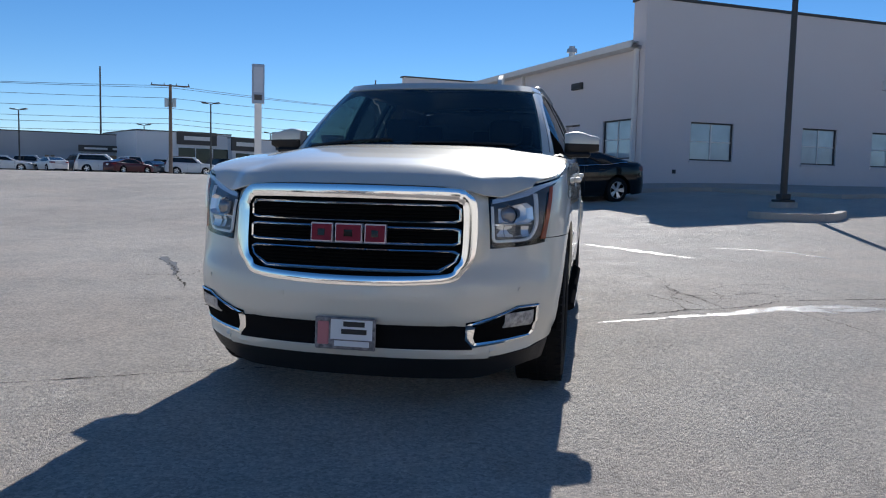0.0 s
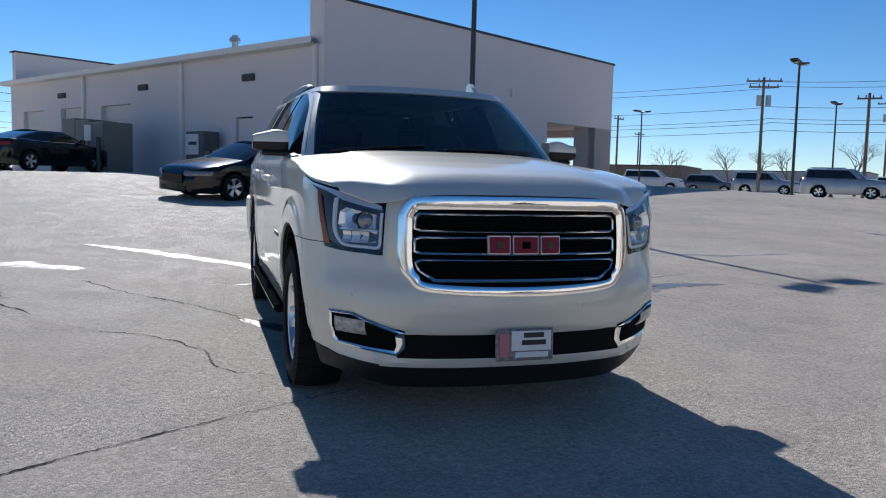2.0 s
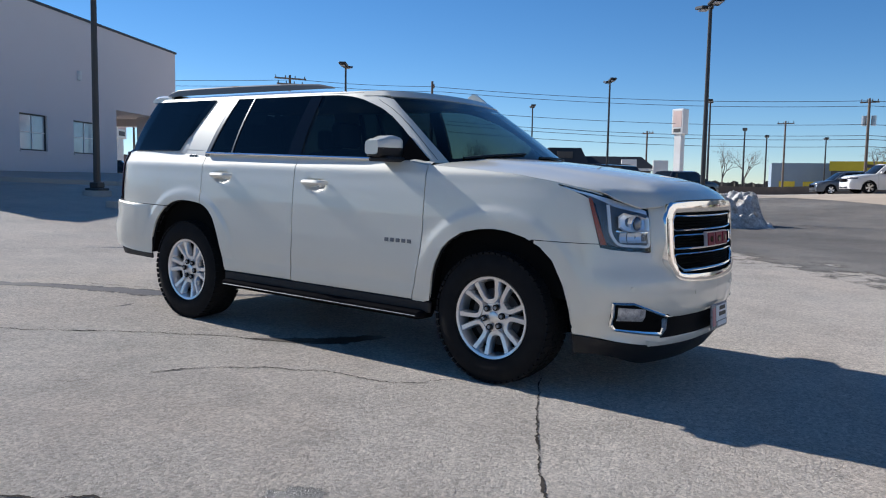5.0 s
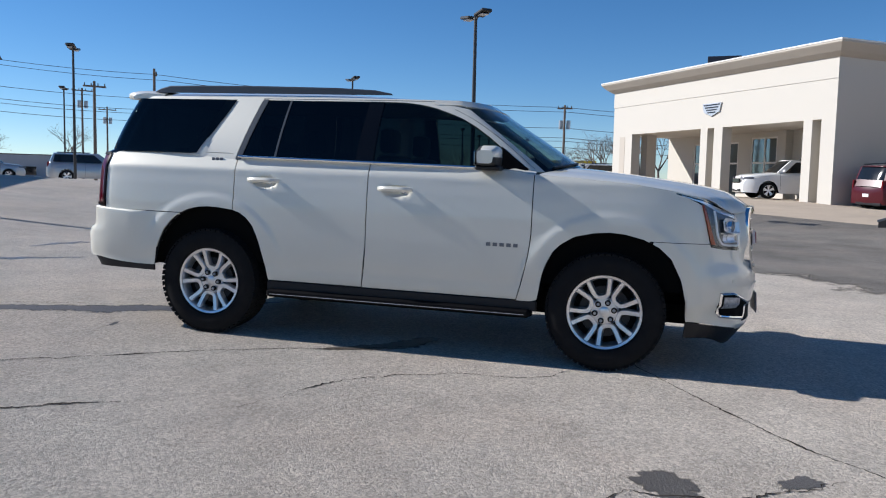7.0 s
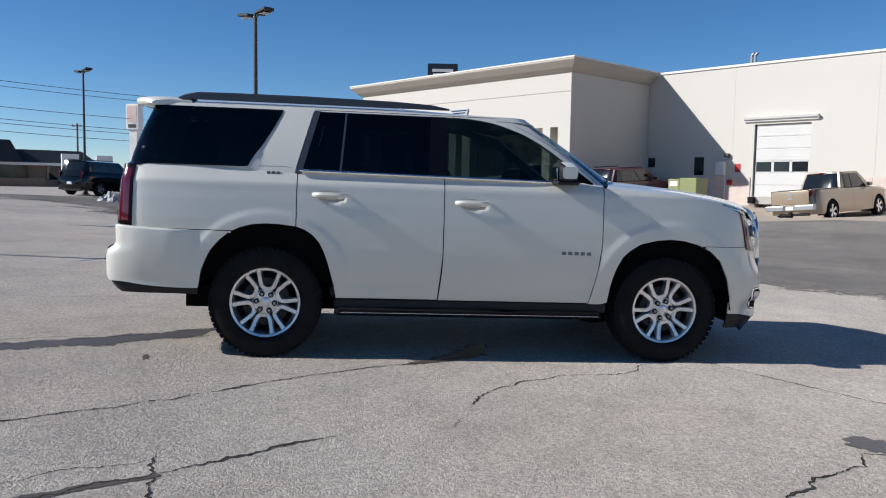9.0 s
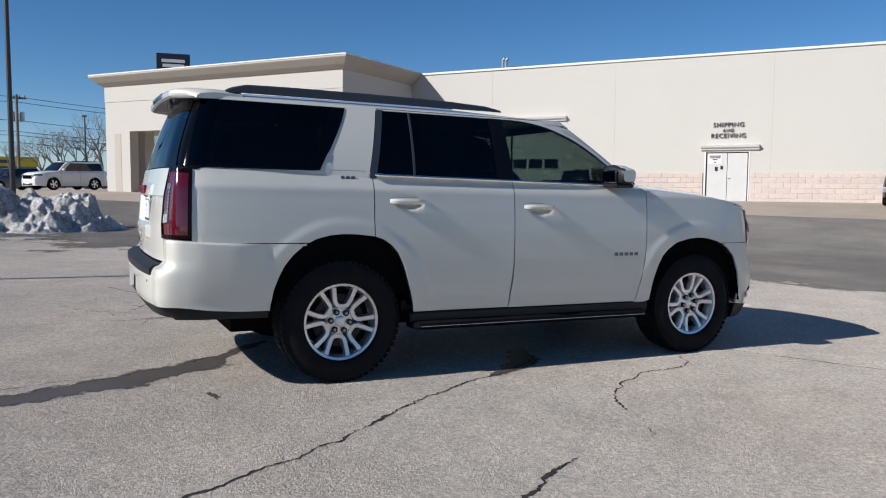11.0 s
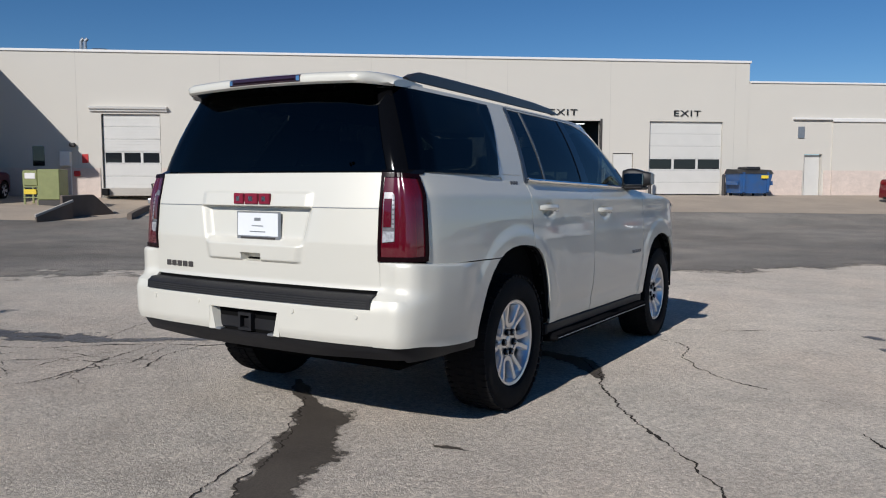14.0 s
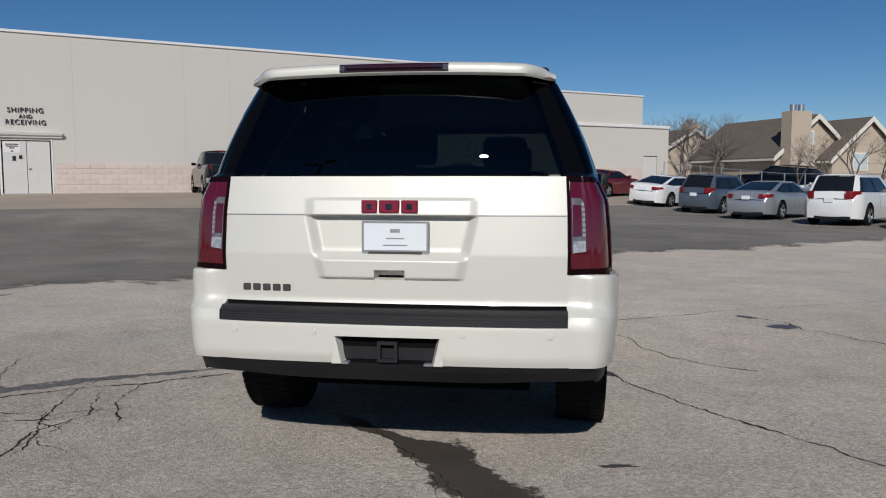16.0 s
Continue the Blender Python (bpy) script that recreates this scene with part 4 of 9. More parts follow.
def x_of(s):
    return float(np.interp(s, _idx, OUT[:, 0]))


# greenhouse: belt outline and roof outline, paired points
GB = np.array([(0, -1.235), (0.30, -1.215), (0.57, -1.15), (0.755, -1.055), (0.86, -0.955), (0.918, -0.79), (0.938, -0.4), (0.942, 0.3), (0.94, 1.2), (0.93, 1.8), (0.905, 2.25), (0.88, 2.37), (0.82, 2.44), (0.6, 2.49), (0.3, 2.505), (0, 2.51)])
GT = np.array([(0, -0.50), (0.24, -0.49), (0.46, -0.46), (0.59, -0.41), (0.655, -0.34), (0.688, -0.15), (0.705, 0.1), (0.715, 0.6), (0.715, 1.25), (0.712, 1.7), (0.706, 2.12), (0.698, 2.235), (0.645, 2.30), (0.45, 2.33), (0.24, 2.343), (0, 2.347)])
ZB, ZT = 1.30, 1.80
_gk = np.arange(len(GB))


def green(k, v, sign=1, off=0.0):
    """A point of the cabin sides: k along the outlines, v from belt (0) to roof edge (1)."""
    b = np.array([np.interp(k, _gk, GB[:, i]) for i in (0, 1)])
    t = np.array([np.interp(k, _gk, GT[:, i]) for i in (0, 1)])
    p = b + (t - b) * v
    d0 = np.array([np.interp(min(k + 0.3, 15), _gk, (GB + (GT - GB) * v)[:, i]) - np.interp(max(k - 0.3, 0), _gk, (GB + (GT - GB) * v)[:, i]) for i in (0, 1)])
    n = np.array([d0[1], -d0[0]]) / (np.linalg.norm(d0) + 1e-9)
    if k < 0.3:
        n = np.array([0, -1.0])
    if k > 14.7:
        n = np.array([0, 1.0])
    belly = 0.022 * 4 * v * (1 - v)
    p = p + n * (belly + off)
    zt = ZT + (0.035 * (1 - (p[0] / 0.70) ** 2) if k > 12 else 0.010 * (1 - (p[0] / 0.59) ** 2) if k < 3 else 0.0) * v
    zb = ZB + (0.05 * (1 - (p[0] / 0.9) ** 2) if k < 4 else (0.045 if k > 8.6 else 0.018) * (1 if k > 5 else 0.5)) * (1 - v)
    return Vector((sign * p[0], p[1], zb + (zt - zb) * v))


TH = 0.014
# front bumper: middle and both corners in one moulding
bm = bmesh.new()
for sg in (1, -1):
    skin_patch(bm, grid_between(0, s_front(0.565), 14), lambda s: 0.305, lambda s: 0.685 + 0.055 * ease((x_of(s) - 0.44) / 0.12), sg, 18)
    rows = []
    for s in grid_between(s_front(0.565), s_front(0.68), 10):
        hi_z = 1.122 - 0.044 * ease((x_of(s) - 0.59) / 0.10)
        zs = [0.305 + (hi_z - 0.305) * k / 34 for k in range(35)]
        rows.append([skin(s, z, sg, 0.05 * ease((0.695 - x_of(s)) / 0.10) * ease((z - 0.76) / 0.16)) for z in zs])
    sheet(bm, rows)
    skin_patch(bm, grid_between(s_front(0.68), s_side(-2.0), 26) + [s_side(v) for v in grid_between(-1.995, -1.76, 22)], lambda s: 0.305 + 0.065 * ease((s - s_front(0.5)) / (s_side(-1.99) - s_front(0.5))) if y_of(s) < -1.995 else FARCH(y_of(s)),
               lambda s: 0.835 + 0.045 * ease((x_of(s) - 0.7) / 0.25), sg, 18)
thicken(bm, TH)
bumper = part("front_bumper", bm, M_PEARL, hero, "pearl white bumper cover")
# air dam
bm = bmesh.new()
for sg in (1, -1):
    skin_patch(bm, grid_between(0, s_side(-2.0), 40), lambda s: 0.185 + 0.07 * ease((s - s_front(0.6)) / 60), lambda s: 0.30 + 0.06 * ease((s - s_front(0.5)) / (s_side(-1.99) - s_front(0.5))), sg, 4, off=-0.006)
bmesh.ops.remove_doubles(bm, verts=bm.verts[:], dist=0.002)
thicken(bm, 0.012)
part("air_dam", bm, M_TRIMBLACK, hero, "black plastic air dam")
# lower grille strip
bm = bmesh.new()
for sg in (1, -1):
    skin_patch(bm, grid_between(0, s_front(0.60), 14), lambda s: 0.352, lambda s: 0.468, sg, 4, off=0.005)
bmesh.ops.remove_doubles(bm, verts=bm.verts[:], dist=0.002)
thicken(bm, 0.01)
part("lower_grille", bm, mat("black mesh strip", (0.006, 0.006, 0.007), 0.75, spec=0.12), hero, "black lower grille strip")

# grille: black field, chrome surround, chrome framed slots


def flat_front(x, z, off):
    """A point on the grille face, gently bowed."""
    return Vector((x, -2.455 + 0.26 * (abs(x) / 0.6) ** 2.2 * 0.36 + 0.10 * (z - 0.66) - off, z))


GR_OUT = [(-0.60, 1.03), (-0.555, 1.10), (-0.46, 1.122), (0, 1.128), (0.46, 1.122), (0.555, 1.10), (0.60, 1.03), (0.60, 0.82), (0.555, 0.735), (0.455, 0.675), (0, 0.655), (-0.455, 0.675), (-0.555, 0.735), (-0.60, 0.82)]
GR_IN = [(-0.537, 1.015), (-0.515, 1.052), (-0.455, 1.062), (0, 1.066), (0.455, 1.062), (0.515, 1.052), (0.537, 1.015), (0.537, 0.815), (0.51, 0.755), (0.44, 0.715), (0, 0.70), (-0.44, 0.715), (-0.51, 0.755), (-0.537, 0.815)]


def smooth_loop(pts, n=6):
    c = spline(list(pts) + [pts[0]], n)[:-1]
    return [tuple(p) for p in c]


def front_ring(outer, inner, off0, off1, material, name, parent, label=""):
    b2 = bmesh.new()
    mid = [((a[0] + b[0]) / 2, (a[1] + b[1]) / 2) for a, b in zip(outer, inner)]
    sheet(b2, [[flat_front(*p, off0) for p in outer], [flat_front(*p, off1 * 0.9) for p in outer], [flat_front(*p, off1) for p in mid],
               [flat_front(*p, off1 * 0.85) for p in inner], [flat_front(*p, off0) for p in inner]], close=True)
    return part(name, b2, material, parent, label)


bm = bmesh.new()
f = bm.faces.new([bm.verts.new(flat_front(x, z, 0.012)) for x, z in GR_OUT])
bmesh.ops.triangulate(bm, faces=[f])
thicken(bm, 0.03)
grille = part("grille", bm, M_WELL, hero, "black mesh grille in a chrome surround", smooth=False)
front_ring(smooth_loop(GR_OUT), smooth_loop(GR_IN), -0.03, 0.05, M_CHROME, "surround", grille, "wide chrome surround")
front_ring(smooth_loop([(x * 1.009, 0.89 + (z - 0.89) * 1.02) for x, z in GR_OUT]), smooth_loop(GR_OUT), -0.035, 0.006, M_BLACK, "gasket", grille)
for zz in [0.70 + 0.0165 * k for k in range(22)]:
    w = 0.53 if zz > 0.76 else 0.45
    bm = bmesh.new()
    sheet(bm, [[flat_front(x, zz + d, o) for x in grid_between(-w, w, 10)] for d, o in ((0, 0.013), (0.002, 0.02), (0.007, 0.02), (0.009, 0.013))])
    part("grille_slat", bm, M_WELL, grille, smooth=False)
SLOTS = [[(-0.505, 1.045), (0.505, 1.045), (0.528, 1.022), (0.528, 0.968), (0.50, 0.956), (-0.50, 0.956), (-0.528, 0.968), (-0.528, 1.022)],
         [(-0.50, 0.935), (0.50, 0.935), (0.528, 0.925), (0.528, 0.862), (0.50, 0.85), (-0.50, 0.85), (-0.528, 0.862), (-0.528, 0.925)],
         [(-0.50, 0.828), (0.50, 0.828), (0.526, 0.815), (0.512, 0.775), (0.435, 0.722), (-0.435, 0.722), (-0.512, 0.775), (-0.526, 0.815)]]
for sl in SLOTS:
    cx, cz = 0, sum(p[1] for p in sl) / len(sl)
    hh = max(p[1] for p in sl) - cz
    inner = [(x * (1 - 0.012 / 0.52), cz + (z - cz) * (1 - 0.0095 / hh)) for x, z in sl]

    def dens(pts):
        d = []
        for p, q in zip(pts, pts[1:] + pts[:1]):
            n = 8 if abs(p[0] - q[0]) > 0.3 else 2
            d += [(p[0] + (q[0] - p[0]) * k / n, p[1] + (q[1] - p[1]) * k / n) for k in range(n)]
        return d
    front_ring(dens(sl), dens(inner), 0.012, 0.034, M_CHROME, "slot_frame", grille)
# three block badge, plain shapes
for x0, x1 in ((-0.185, -0.075), (-0.062, 0.07), (0.083, 0.185)):
    bm = bmesh.new()
    prism(bm, [flat_front(x0, 0.857, 0.03), flat_front(x1, 0.857, 0.03), flat_front(x1, 0.945, 0.03), flat_front(x0, 0.945, 0.03)], (0, -0.02, 0))
    part("badge_block", bm, mat("bright badge rim", (0.62, 0.55, 0.56), 0.4, 0.5), grille, "chrome edged red badge block", smooth=False)
    bm = bmesh.new()
    e = 0.006
    prism(bm, [flat_front(x0 + e, 0.857 + e, 0.05), flat_front(x1 - e, 0.857 + e, 0.05), flat_front(x1 - e, 0.945 - e, 0.05), flat_front(x0 + e, 0.945 - e, 0.05)], (0, -0.006, 0))
    part("badge_face", bm, M_BADGERED, grille, smooth=False)
    bm = bmesh.new()
    w = (x1 - x0) * 0.34
    prism(bm, [flat_front(x0 + w, 0.885, 0.057), flat_front(x1 - w, 0.885, 0.057), flat_front(x1 - w, 0.917, 0.057), flat_front(x0 + w, 0.917, 0.057)], (0, -0.002, 0))
    part("badge_slot", bm, M_GLOSSBLACK, grille, smooth=False)
# front dealer plate with unreadable bars
bm = bmesh.new()
box(bm, -0.15, -0.006, -0.077, 0.15, 0.006, 0.077, bevel=0.006)
plate = part("front_plate", bm, M_PLATEFRAME, hero, "framed dealer plate", m=pose(0.003, -2.515, 0.425, -4, 0, 0))
part("plate_face", B(-0.07, -0.0085, -0.028, 0.135, -0.004, 0.066), M_PLATE, plate)
part("plate_mark", B(-0.135, -0.0085, -0.055, -0.08, -0.004, 0.055, bevel=0.004), mat("pink mark", (0.5, 0.18, 0.2), 0.4), plate)
for z, w in ((0.046, 0.105), (0.0105, 0.125)):
    part("text_bar", B(0.045 - w / 2, -0.0105, z - 0.012, 0.045 + w / 2, -0.008, z + 0.012), M_LETTER, plate)
part("text_bar", B(-0.05, -0.0105, -0.06, 0.12, -0.006, -0.035), M_PLATE, plate)

# side panels, both sides
for sg in (-1, 1):
    # fender
    bm = bmesh.new()
    cols = sorted({*grid_between(-2.14, -1.76, 14), *grid_between(-1.76, -1.02, 80), *grid_between(-1.02, -0.967, 3)})
    lo = lambda s: max(0.884, FARCH(y_of(s))) if y_of(s) < -1.74 else (FARCH(y_of(s)) if y_of(s) < -1.018 else 0.43)
    hi = lambda s: HOODLINE(y_of(s)) + 0.004
    rows = []
    for c in cols:
        s0 = s_side(c)
        a, b = lo(s0), hi(s0)
        row = []
        for k in range(27):
            z = a + (b - a) * k / 26
            back = 0.085 * max(0.0, 1 - (z - 0.437) / 0.85 / 0.55) ** 1.6 * max(0.0, (c + 1.02) / 0.053)
            row.append(skin(s_side(c + back), z, sg))
        rows.append(row)
    sheet(bm, rows)
    thicken(bm, TH)
    part("front_fender", bm, M_PEARL, hero)
    # doors
    bm = bmesh.new()
    rows = []
    nz = 44

    def dish(y, z):
        """Hollow of the door skin behind each pull handle."""
        d = 0.0
        for hy, hz in ((1.015, 1.155), (-0.005, 1.131)):
            d = max(d, 0.026 * ease(1.35 * (1 - ((y - hy) / 0.105) ** 2 - ((z - hz) / 0.042) ** 2)))
        return -d

    for u in grid_between(0, 1, 64):
        row = []
        for k in range(nz + 1):
            v = k / nz
            edge_f = -0.96 + 0.085 * max(0.0, 1 - v / 0.55) ** 1.6
            edge_r = 0.212 + 0.028 * max(0.0, 1 - v / 0.35) ** 1.5
            y = edge_f + (edge_r - edge_f) * u
            z = 0.437 + (BELT(y) - 0.437) * v
            row.append(skin(s_side(y), z, sg, dish(y, z)))
        rows.append(row)
    sheet(bm, rows)
    thicken(bm, TH)
    fdoor = part("front_door", bm, M_PEARL, hero)
    bm = bmesh.new()
    cols = sorted({*grid_between(0.247, 0.87, 14), *grid_between(0.87, 1.262, 60)})
    rows = []
    for c in cols:
        row = []
        for k in range(nz + 1):
            v = k / nz
            y = c
            if c < 0.4:
                y = c - (0.028 if v > 0.35 else 0.028 * (v / 0.35)) * (0.4 - c) / 0.153
            zl = 0.44 if c < 0.976 else RARCH(c)
            z = zl + (BELT(y) - zl) * v
            row.append(skin(s_side(y), z, sg, dish(y, z)))
        rows.append(row)
    sheet(bm, rows)
    thicken(bm, TH)
    rdoor = part("rear_door", bm, M_PEARL, hero)
    # quarter panel
    bm = bmesh.new()
    cols = sorted({*grid_between(1.269, 1.868, 60), *grid_between(1.868, 2.395, 12)})
    zlo = lambda s: RARCH(y_of(s)) if y_of(s) < 1.868 and RARCH(y_of(s)) > 0.905 else max(0.905, RARCH(y_of(s)) if y_of(s) < 1.868 else 0)
    skin_patch(bm, [s_side(v) for v in cols], zlo, lambda s: BELT(y_of(s)), sg, 26)
    thicken(bm, TH)
    part("quarter_panel", bm, M_PEARL, hero)
    # arch lips
    for arch, a, b in ((FARCH, -1.995, -1.02), (RARCH, 0.98, 1.937)):
        bm = bmesh.new()
        rows = []
        for y in grid_between(a, b, 120):
            z = arch(y)
            p = skin(s_side(y), z + 0.002, sg, -0.002)
            q = p.copy()
            q.x -= sg * 0.06
            rows.append([p, q])
        sheet(bm, rows)
        part("arch_lip", bm, M_TRIMBLACK, hero)
    # handles
    for cy, cz, dr in ((1.03, 1.172, rdoor), (0.01, 1.148, fdoor)):
        bm = bmesh.new()
        rows = []
        for k in range(15):
            t = -1 + 2 * k / 14
            y = cy - t * 0.13
            base = skin(s_side(y), cz, sg)
            lift = 0.004 + 0.042 * (1 - abs(t) ** 4)
            hgt = 0.020 * (1 - 0.35 * abs(t) ** 4)
            rows.append([base + Vector((sg * lift * cc, 0, hgt * ss)) for cc, ss in ((0.35, -1), (0.85, -0.85), (1.05, 0), (0.85, 0.85), (0.35, 1), (0.2, 0))])
        sheet(bm, rows, close=True)
        part("handle", bm, M_PEARL, dr, "body coloured pull handle")
        bm = bmesh.new()
        box(bm, -0.012, -0.018, -0.006, 0.012, 0.018, 0.006, bevel=0.004, m=Matrix.Translation(skin(s_side(cy - 0.07), cz - 0.02, sg, 0.022)))
        part("handle_key", bm, M_CHROME, dr)
    # letter badge on the door, as plain bars
    for k in range(5):
        y = -0.66 - k * 0.047
        bm = bmesh.new()
        z = 0.805
        prism(bm, [skin(s_side(y), z - 0.012, sg, 0.001), skin(s_side(y - 0.030), z - 0.012, sg, 0.001), skin(s_side(y - 0.030), z + 0.012, sg, 0.001), skin(s_side(y), z + 0.012, sg, 0.001)], (sg * 0.004, 0, 0))
        part("badge_bar", bm, M_BRUSHED, fdoor, smooth=False)
    # head lamp
    F, S = s_front, s_side
    h_lo = [(F(0.682), 0.840), (F(0.80), 0.842), (F(0.88), 0.85), (S(-2.135), 0.862), (S(-2.10), 0.99), (S(-2.06), 1.13), (S(-1.98), 1.165), (S(-1.885), 1.196)]
    h_hi = [(F(0.682), 1.072), (F(0.74), 1.090), (F(0.80), 1.110), (S(-2.2), 1.133), (S(-2.12), 1.152), (S(-2.0), 1.178), (S(-1.885), 1.202)]
    bm = bmesh.new()
    band(bm, h_lo, h_hi, sg, 0.002, 0.03, 40)
    lamp = part("head_lamp", bm, M_GLOSSBLACK, hero, "wrap-around headlamp with projector")
    bm = bmesh.new()
    band(bm, [(F(0.692), 0.862), (F(0.80), 0.862), (F(0.87), 0.868), (S(-2.16), 0.895), (S(-2.135), 0.99), (S(-2.10), 1.10), (S(-2.04), 1.150)],
         [(F(0.692), 1.052), (F(0.74), 1.066), (F(0.80), 1.086), (S(-2.2), 1.112), (S(-2.12), 1.130), (S(-2.04), 1.154)], sg, 0.0045, 0.004, 30)
    part("bezel", bm, M_LAMPBLACK, lamp, "grey lamp bezel")
    # silvered shelf along the top edge, running back to the tip
    bm = bmesh.new()
    band(bm, [(F(0.70), 1.047), (F(0.80), 1.068), (F(0.88), 1.088), (S(-2.15), 1.112), (S(-2.08), 1.138), (S(-2.0), 1.160), (S(-1.92), 1.184)],
         [(F(0.70), 1.066), (F(0.74), 1.080), (F(0.80), 1.100), (S(-2.2), 1.124), (S(-2.12), 1.143), (S(-2.0), 1.170), (S(-1.92), 1.190)], sg, 0.007, 0.004, 34)
    part("top_shelf", bm, M_BOWL, lamp, "silvered top shelf")
    # upper bowl with the projector, framed in chrome
    bm = bmesh.new()
    rows = []
    for t_, dep in ((0.0, 0.006), (0.18, -0.018), (0.5, -0.026), (1.0, -0.028)):
        rows.append([skin(F(0.782 + (q[0] - 0.782) * (1 - t_)), 1.000 + (q[1] - 1.000) * (1 - t_), sg, dep + 0.03) for q in
                     ((0.712, 0.957), (0.745, 0.952), (0.80, 0.952), (0.845, 0.957), (0.868, 0.975), (0.868, 1.035), (0.845, 1.056), (0.80, 1.046), (0.745, 1.034), (0.712, 1.026))])
    sheet(bm, rows, close=True)
    part("upper_bowl", bm, M_BOWL, lamp, "silvered upper bowl", sharp=20)
    c = skin(F(0.765), 0.995, sg, 0.010)
    ax = (skin(F(0.765), 0.995, sg, 0.06) - c).normalized().lerp(Vector((0, -1, 0)), 0.6).normalized()
    bm = bmesh.new()
    tube(bm, c - ax * 0.03, c + ax * 0.004, 0.056, 0.050, 8, caps=False)
    tube(bm, c + ax * 0.004, c - ax * 0.004, 0.050, 0.042, 8, caps=False)
    part("projector_ring", bm, M_CHROME, lamp, "chrome eight-sided ring", smooth=False)
    bm = bmesh.new()
    bmesh.ops.create_uvsphere(bm, u_segments=24, v_segments=14, radius=0.041, matrix=Matrix.Translation(c) @ Matrix.Diagonal((1, 0.5, 1, 1)))
    part("projector", bm, M_PROJECTOR, lamp, "clear projector lens")
    # lower bowl: faceted, tipped mirrors between bright ribs
    for k in range(4):
        x0 = 0.712 + 0.038 * k
        bm = bmesh.new()
        sheet(bm, [[skin(F(x0 + dx), z, sg, off) for dx in (0.001, 0.018, 0.036)] for z, off in ((0.892, 0.012), (0.905, 0.004), (0.925, 0.001), (0.944, 0.010))])
        for v in bm.verts:
            v.co.y += 0.010 * math.sin(23.0 * v.co.x + 1.7 * k)
        part("low_reflector", bm, M_BOWL, lamp, "faceted low reflector", smooth=False)
    bm = bmesh.new()
    band(bm, [(F(0.705), 0.945), (F(0.872), 0.950)], [(F(0.705), 0.953), (F(0.872), 0.958)], sg, 0.013, 0.006, 10, 2)
    part("bowl_rib", bm, M_CHROME, lamp)
    # long amber marker down the outer edge
    bm = bmesh.new()
    rows = []
    for w in grid_between(0, 1, 12):
        ye = -2.136 + 0.076 * w
        rows.append([skin(S(ye - q * (0.030 - 0.012 * w)), 0.878 + 0.255 * w, sg, 0.009) for q in (1, 0.5, 0)])
    sheet(bm, rows)
    thicken(bm, 0.004)
    part("side_marker", bm, M_AMBER, lamp, "amber side marker")
    # light guide: down the outer side, along the foot and up the inner side
    guide = [(0.905, 1.098), (0.900, 1.02), (0.893, 0.945), (0.868, 0.892), (0.835, 0.876), (0.76, 0.872), (0.702, 0.874), (0.697, 0.93), (0.697, 1.035)]
    bm = bmesh.new()
    dense = [tuple(q) for q in spline(guide, 5)]
    rows = []
    for i_, (gx, gz) in enumerate(dense):
        a_, b_ = dense[max(0, i_ - 1)], dense[min(len(dense) - 1, i_ + 1)]
        d_ = Vector((b_[0] - a_[0], b_[1] - a_[1])).normalized()
        rows.append([skin(F(gx - d_.y * q), gz + d_.x * q, sg, o) for q, o in ((-0.0075, 0.004), (-0.005, 0.012), (0.005, 0.012), (0.0075, 0.004))])
    sheet(bm, rows)
    part("light_strip", bm, M_GUIDE, lamp, "pale light guide")
    bm = bmesh.new()
    skin_patch(bm, sorted({*grid_between(h_lo[0][0], h_lo[-1][0], 40), *[p[0] for p in h_lo + h_hi]}), table(h_lo), table(h_hi), sg, 8, 0.018)
    part("lens", bm, M_LENS, lamp, "clear lens")
    # fog lamp bezel
    fo = [(F(0.885), 0.565), (F(0.79), 0.562), (F(0.565), 0.478), (F(0.565), 0.40), (F(0.60), 0.362), (F(0.865), 0.402), (F(0.885), 0.43)]
    fi = [(F(0.872), 0.553), (F(0.79), 0.551), (F(0.612), 0.478), (F(0.602), 0.41), (F(0.612), 0.385), (F(0.858), 0.415), (F(0.872), 0.437)]
    bm = bmesh.new()
    band(bm, [(F(0.565), 0.40), (F(0.60), 0.362), (F(0.865), 0.402), (F(0.885), 0.43)], [(F(0.565), 0.478), (F(0.79), 0.562), (F(0.885), 0.565)], sg, 0.007)
    fog = part("fog_pocket", bm, M_WELL, hero)
    bm = bmesh.new()
    ring_on_skin(bm, fo, fi, sg, 0.014, 0.014, 10)
    part("fog_bezel", bm, M_CHROME, fog, "chrome fog lamp bezel")
    bm = bmesh.new()
    band(bm, [(F(0.735), 0.455), (F(0.86), 0.462)], [(F(0.735), 0.528), (F(0.86), 0.538)], sg, 0.012, 0.004, 8, 5)
    part("fog_lamp", bm, M_FOG, fog, "clear ribbed fog lamp")
    # parking sensors
    for sx, sz in ((0.33, 0.60), (0.80, 0.64)):
        bm = bmesh.new()
        p = skin(s_front(sx), sz, sg, 0.0)
        n = (skin(s_front(sx), sz, sg, 0.05) - p).normalized()
        tube(bm, p - n * 0.004, p + n * 0.003, 0.0125, n=14)
        part("parking_sensor", bm, M_PEARL, bumper)
    # tail lamp
    R = s_rear
    bm = bmesh.new()
    band(bm, [(S(2.40), 0.928), (R(0.785), 0.925)], [(S(2.40), 1.338), (R(0.86), 1.345), (R(0.785), 1.345)], sg, 0.003, 0.03, 40, 14)
    tail = part("tail_lamp", bm, M_REDLENS, hero, "tall red tail lamp with clear insert")
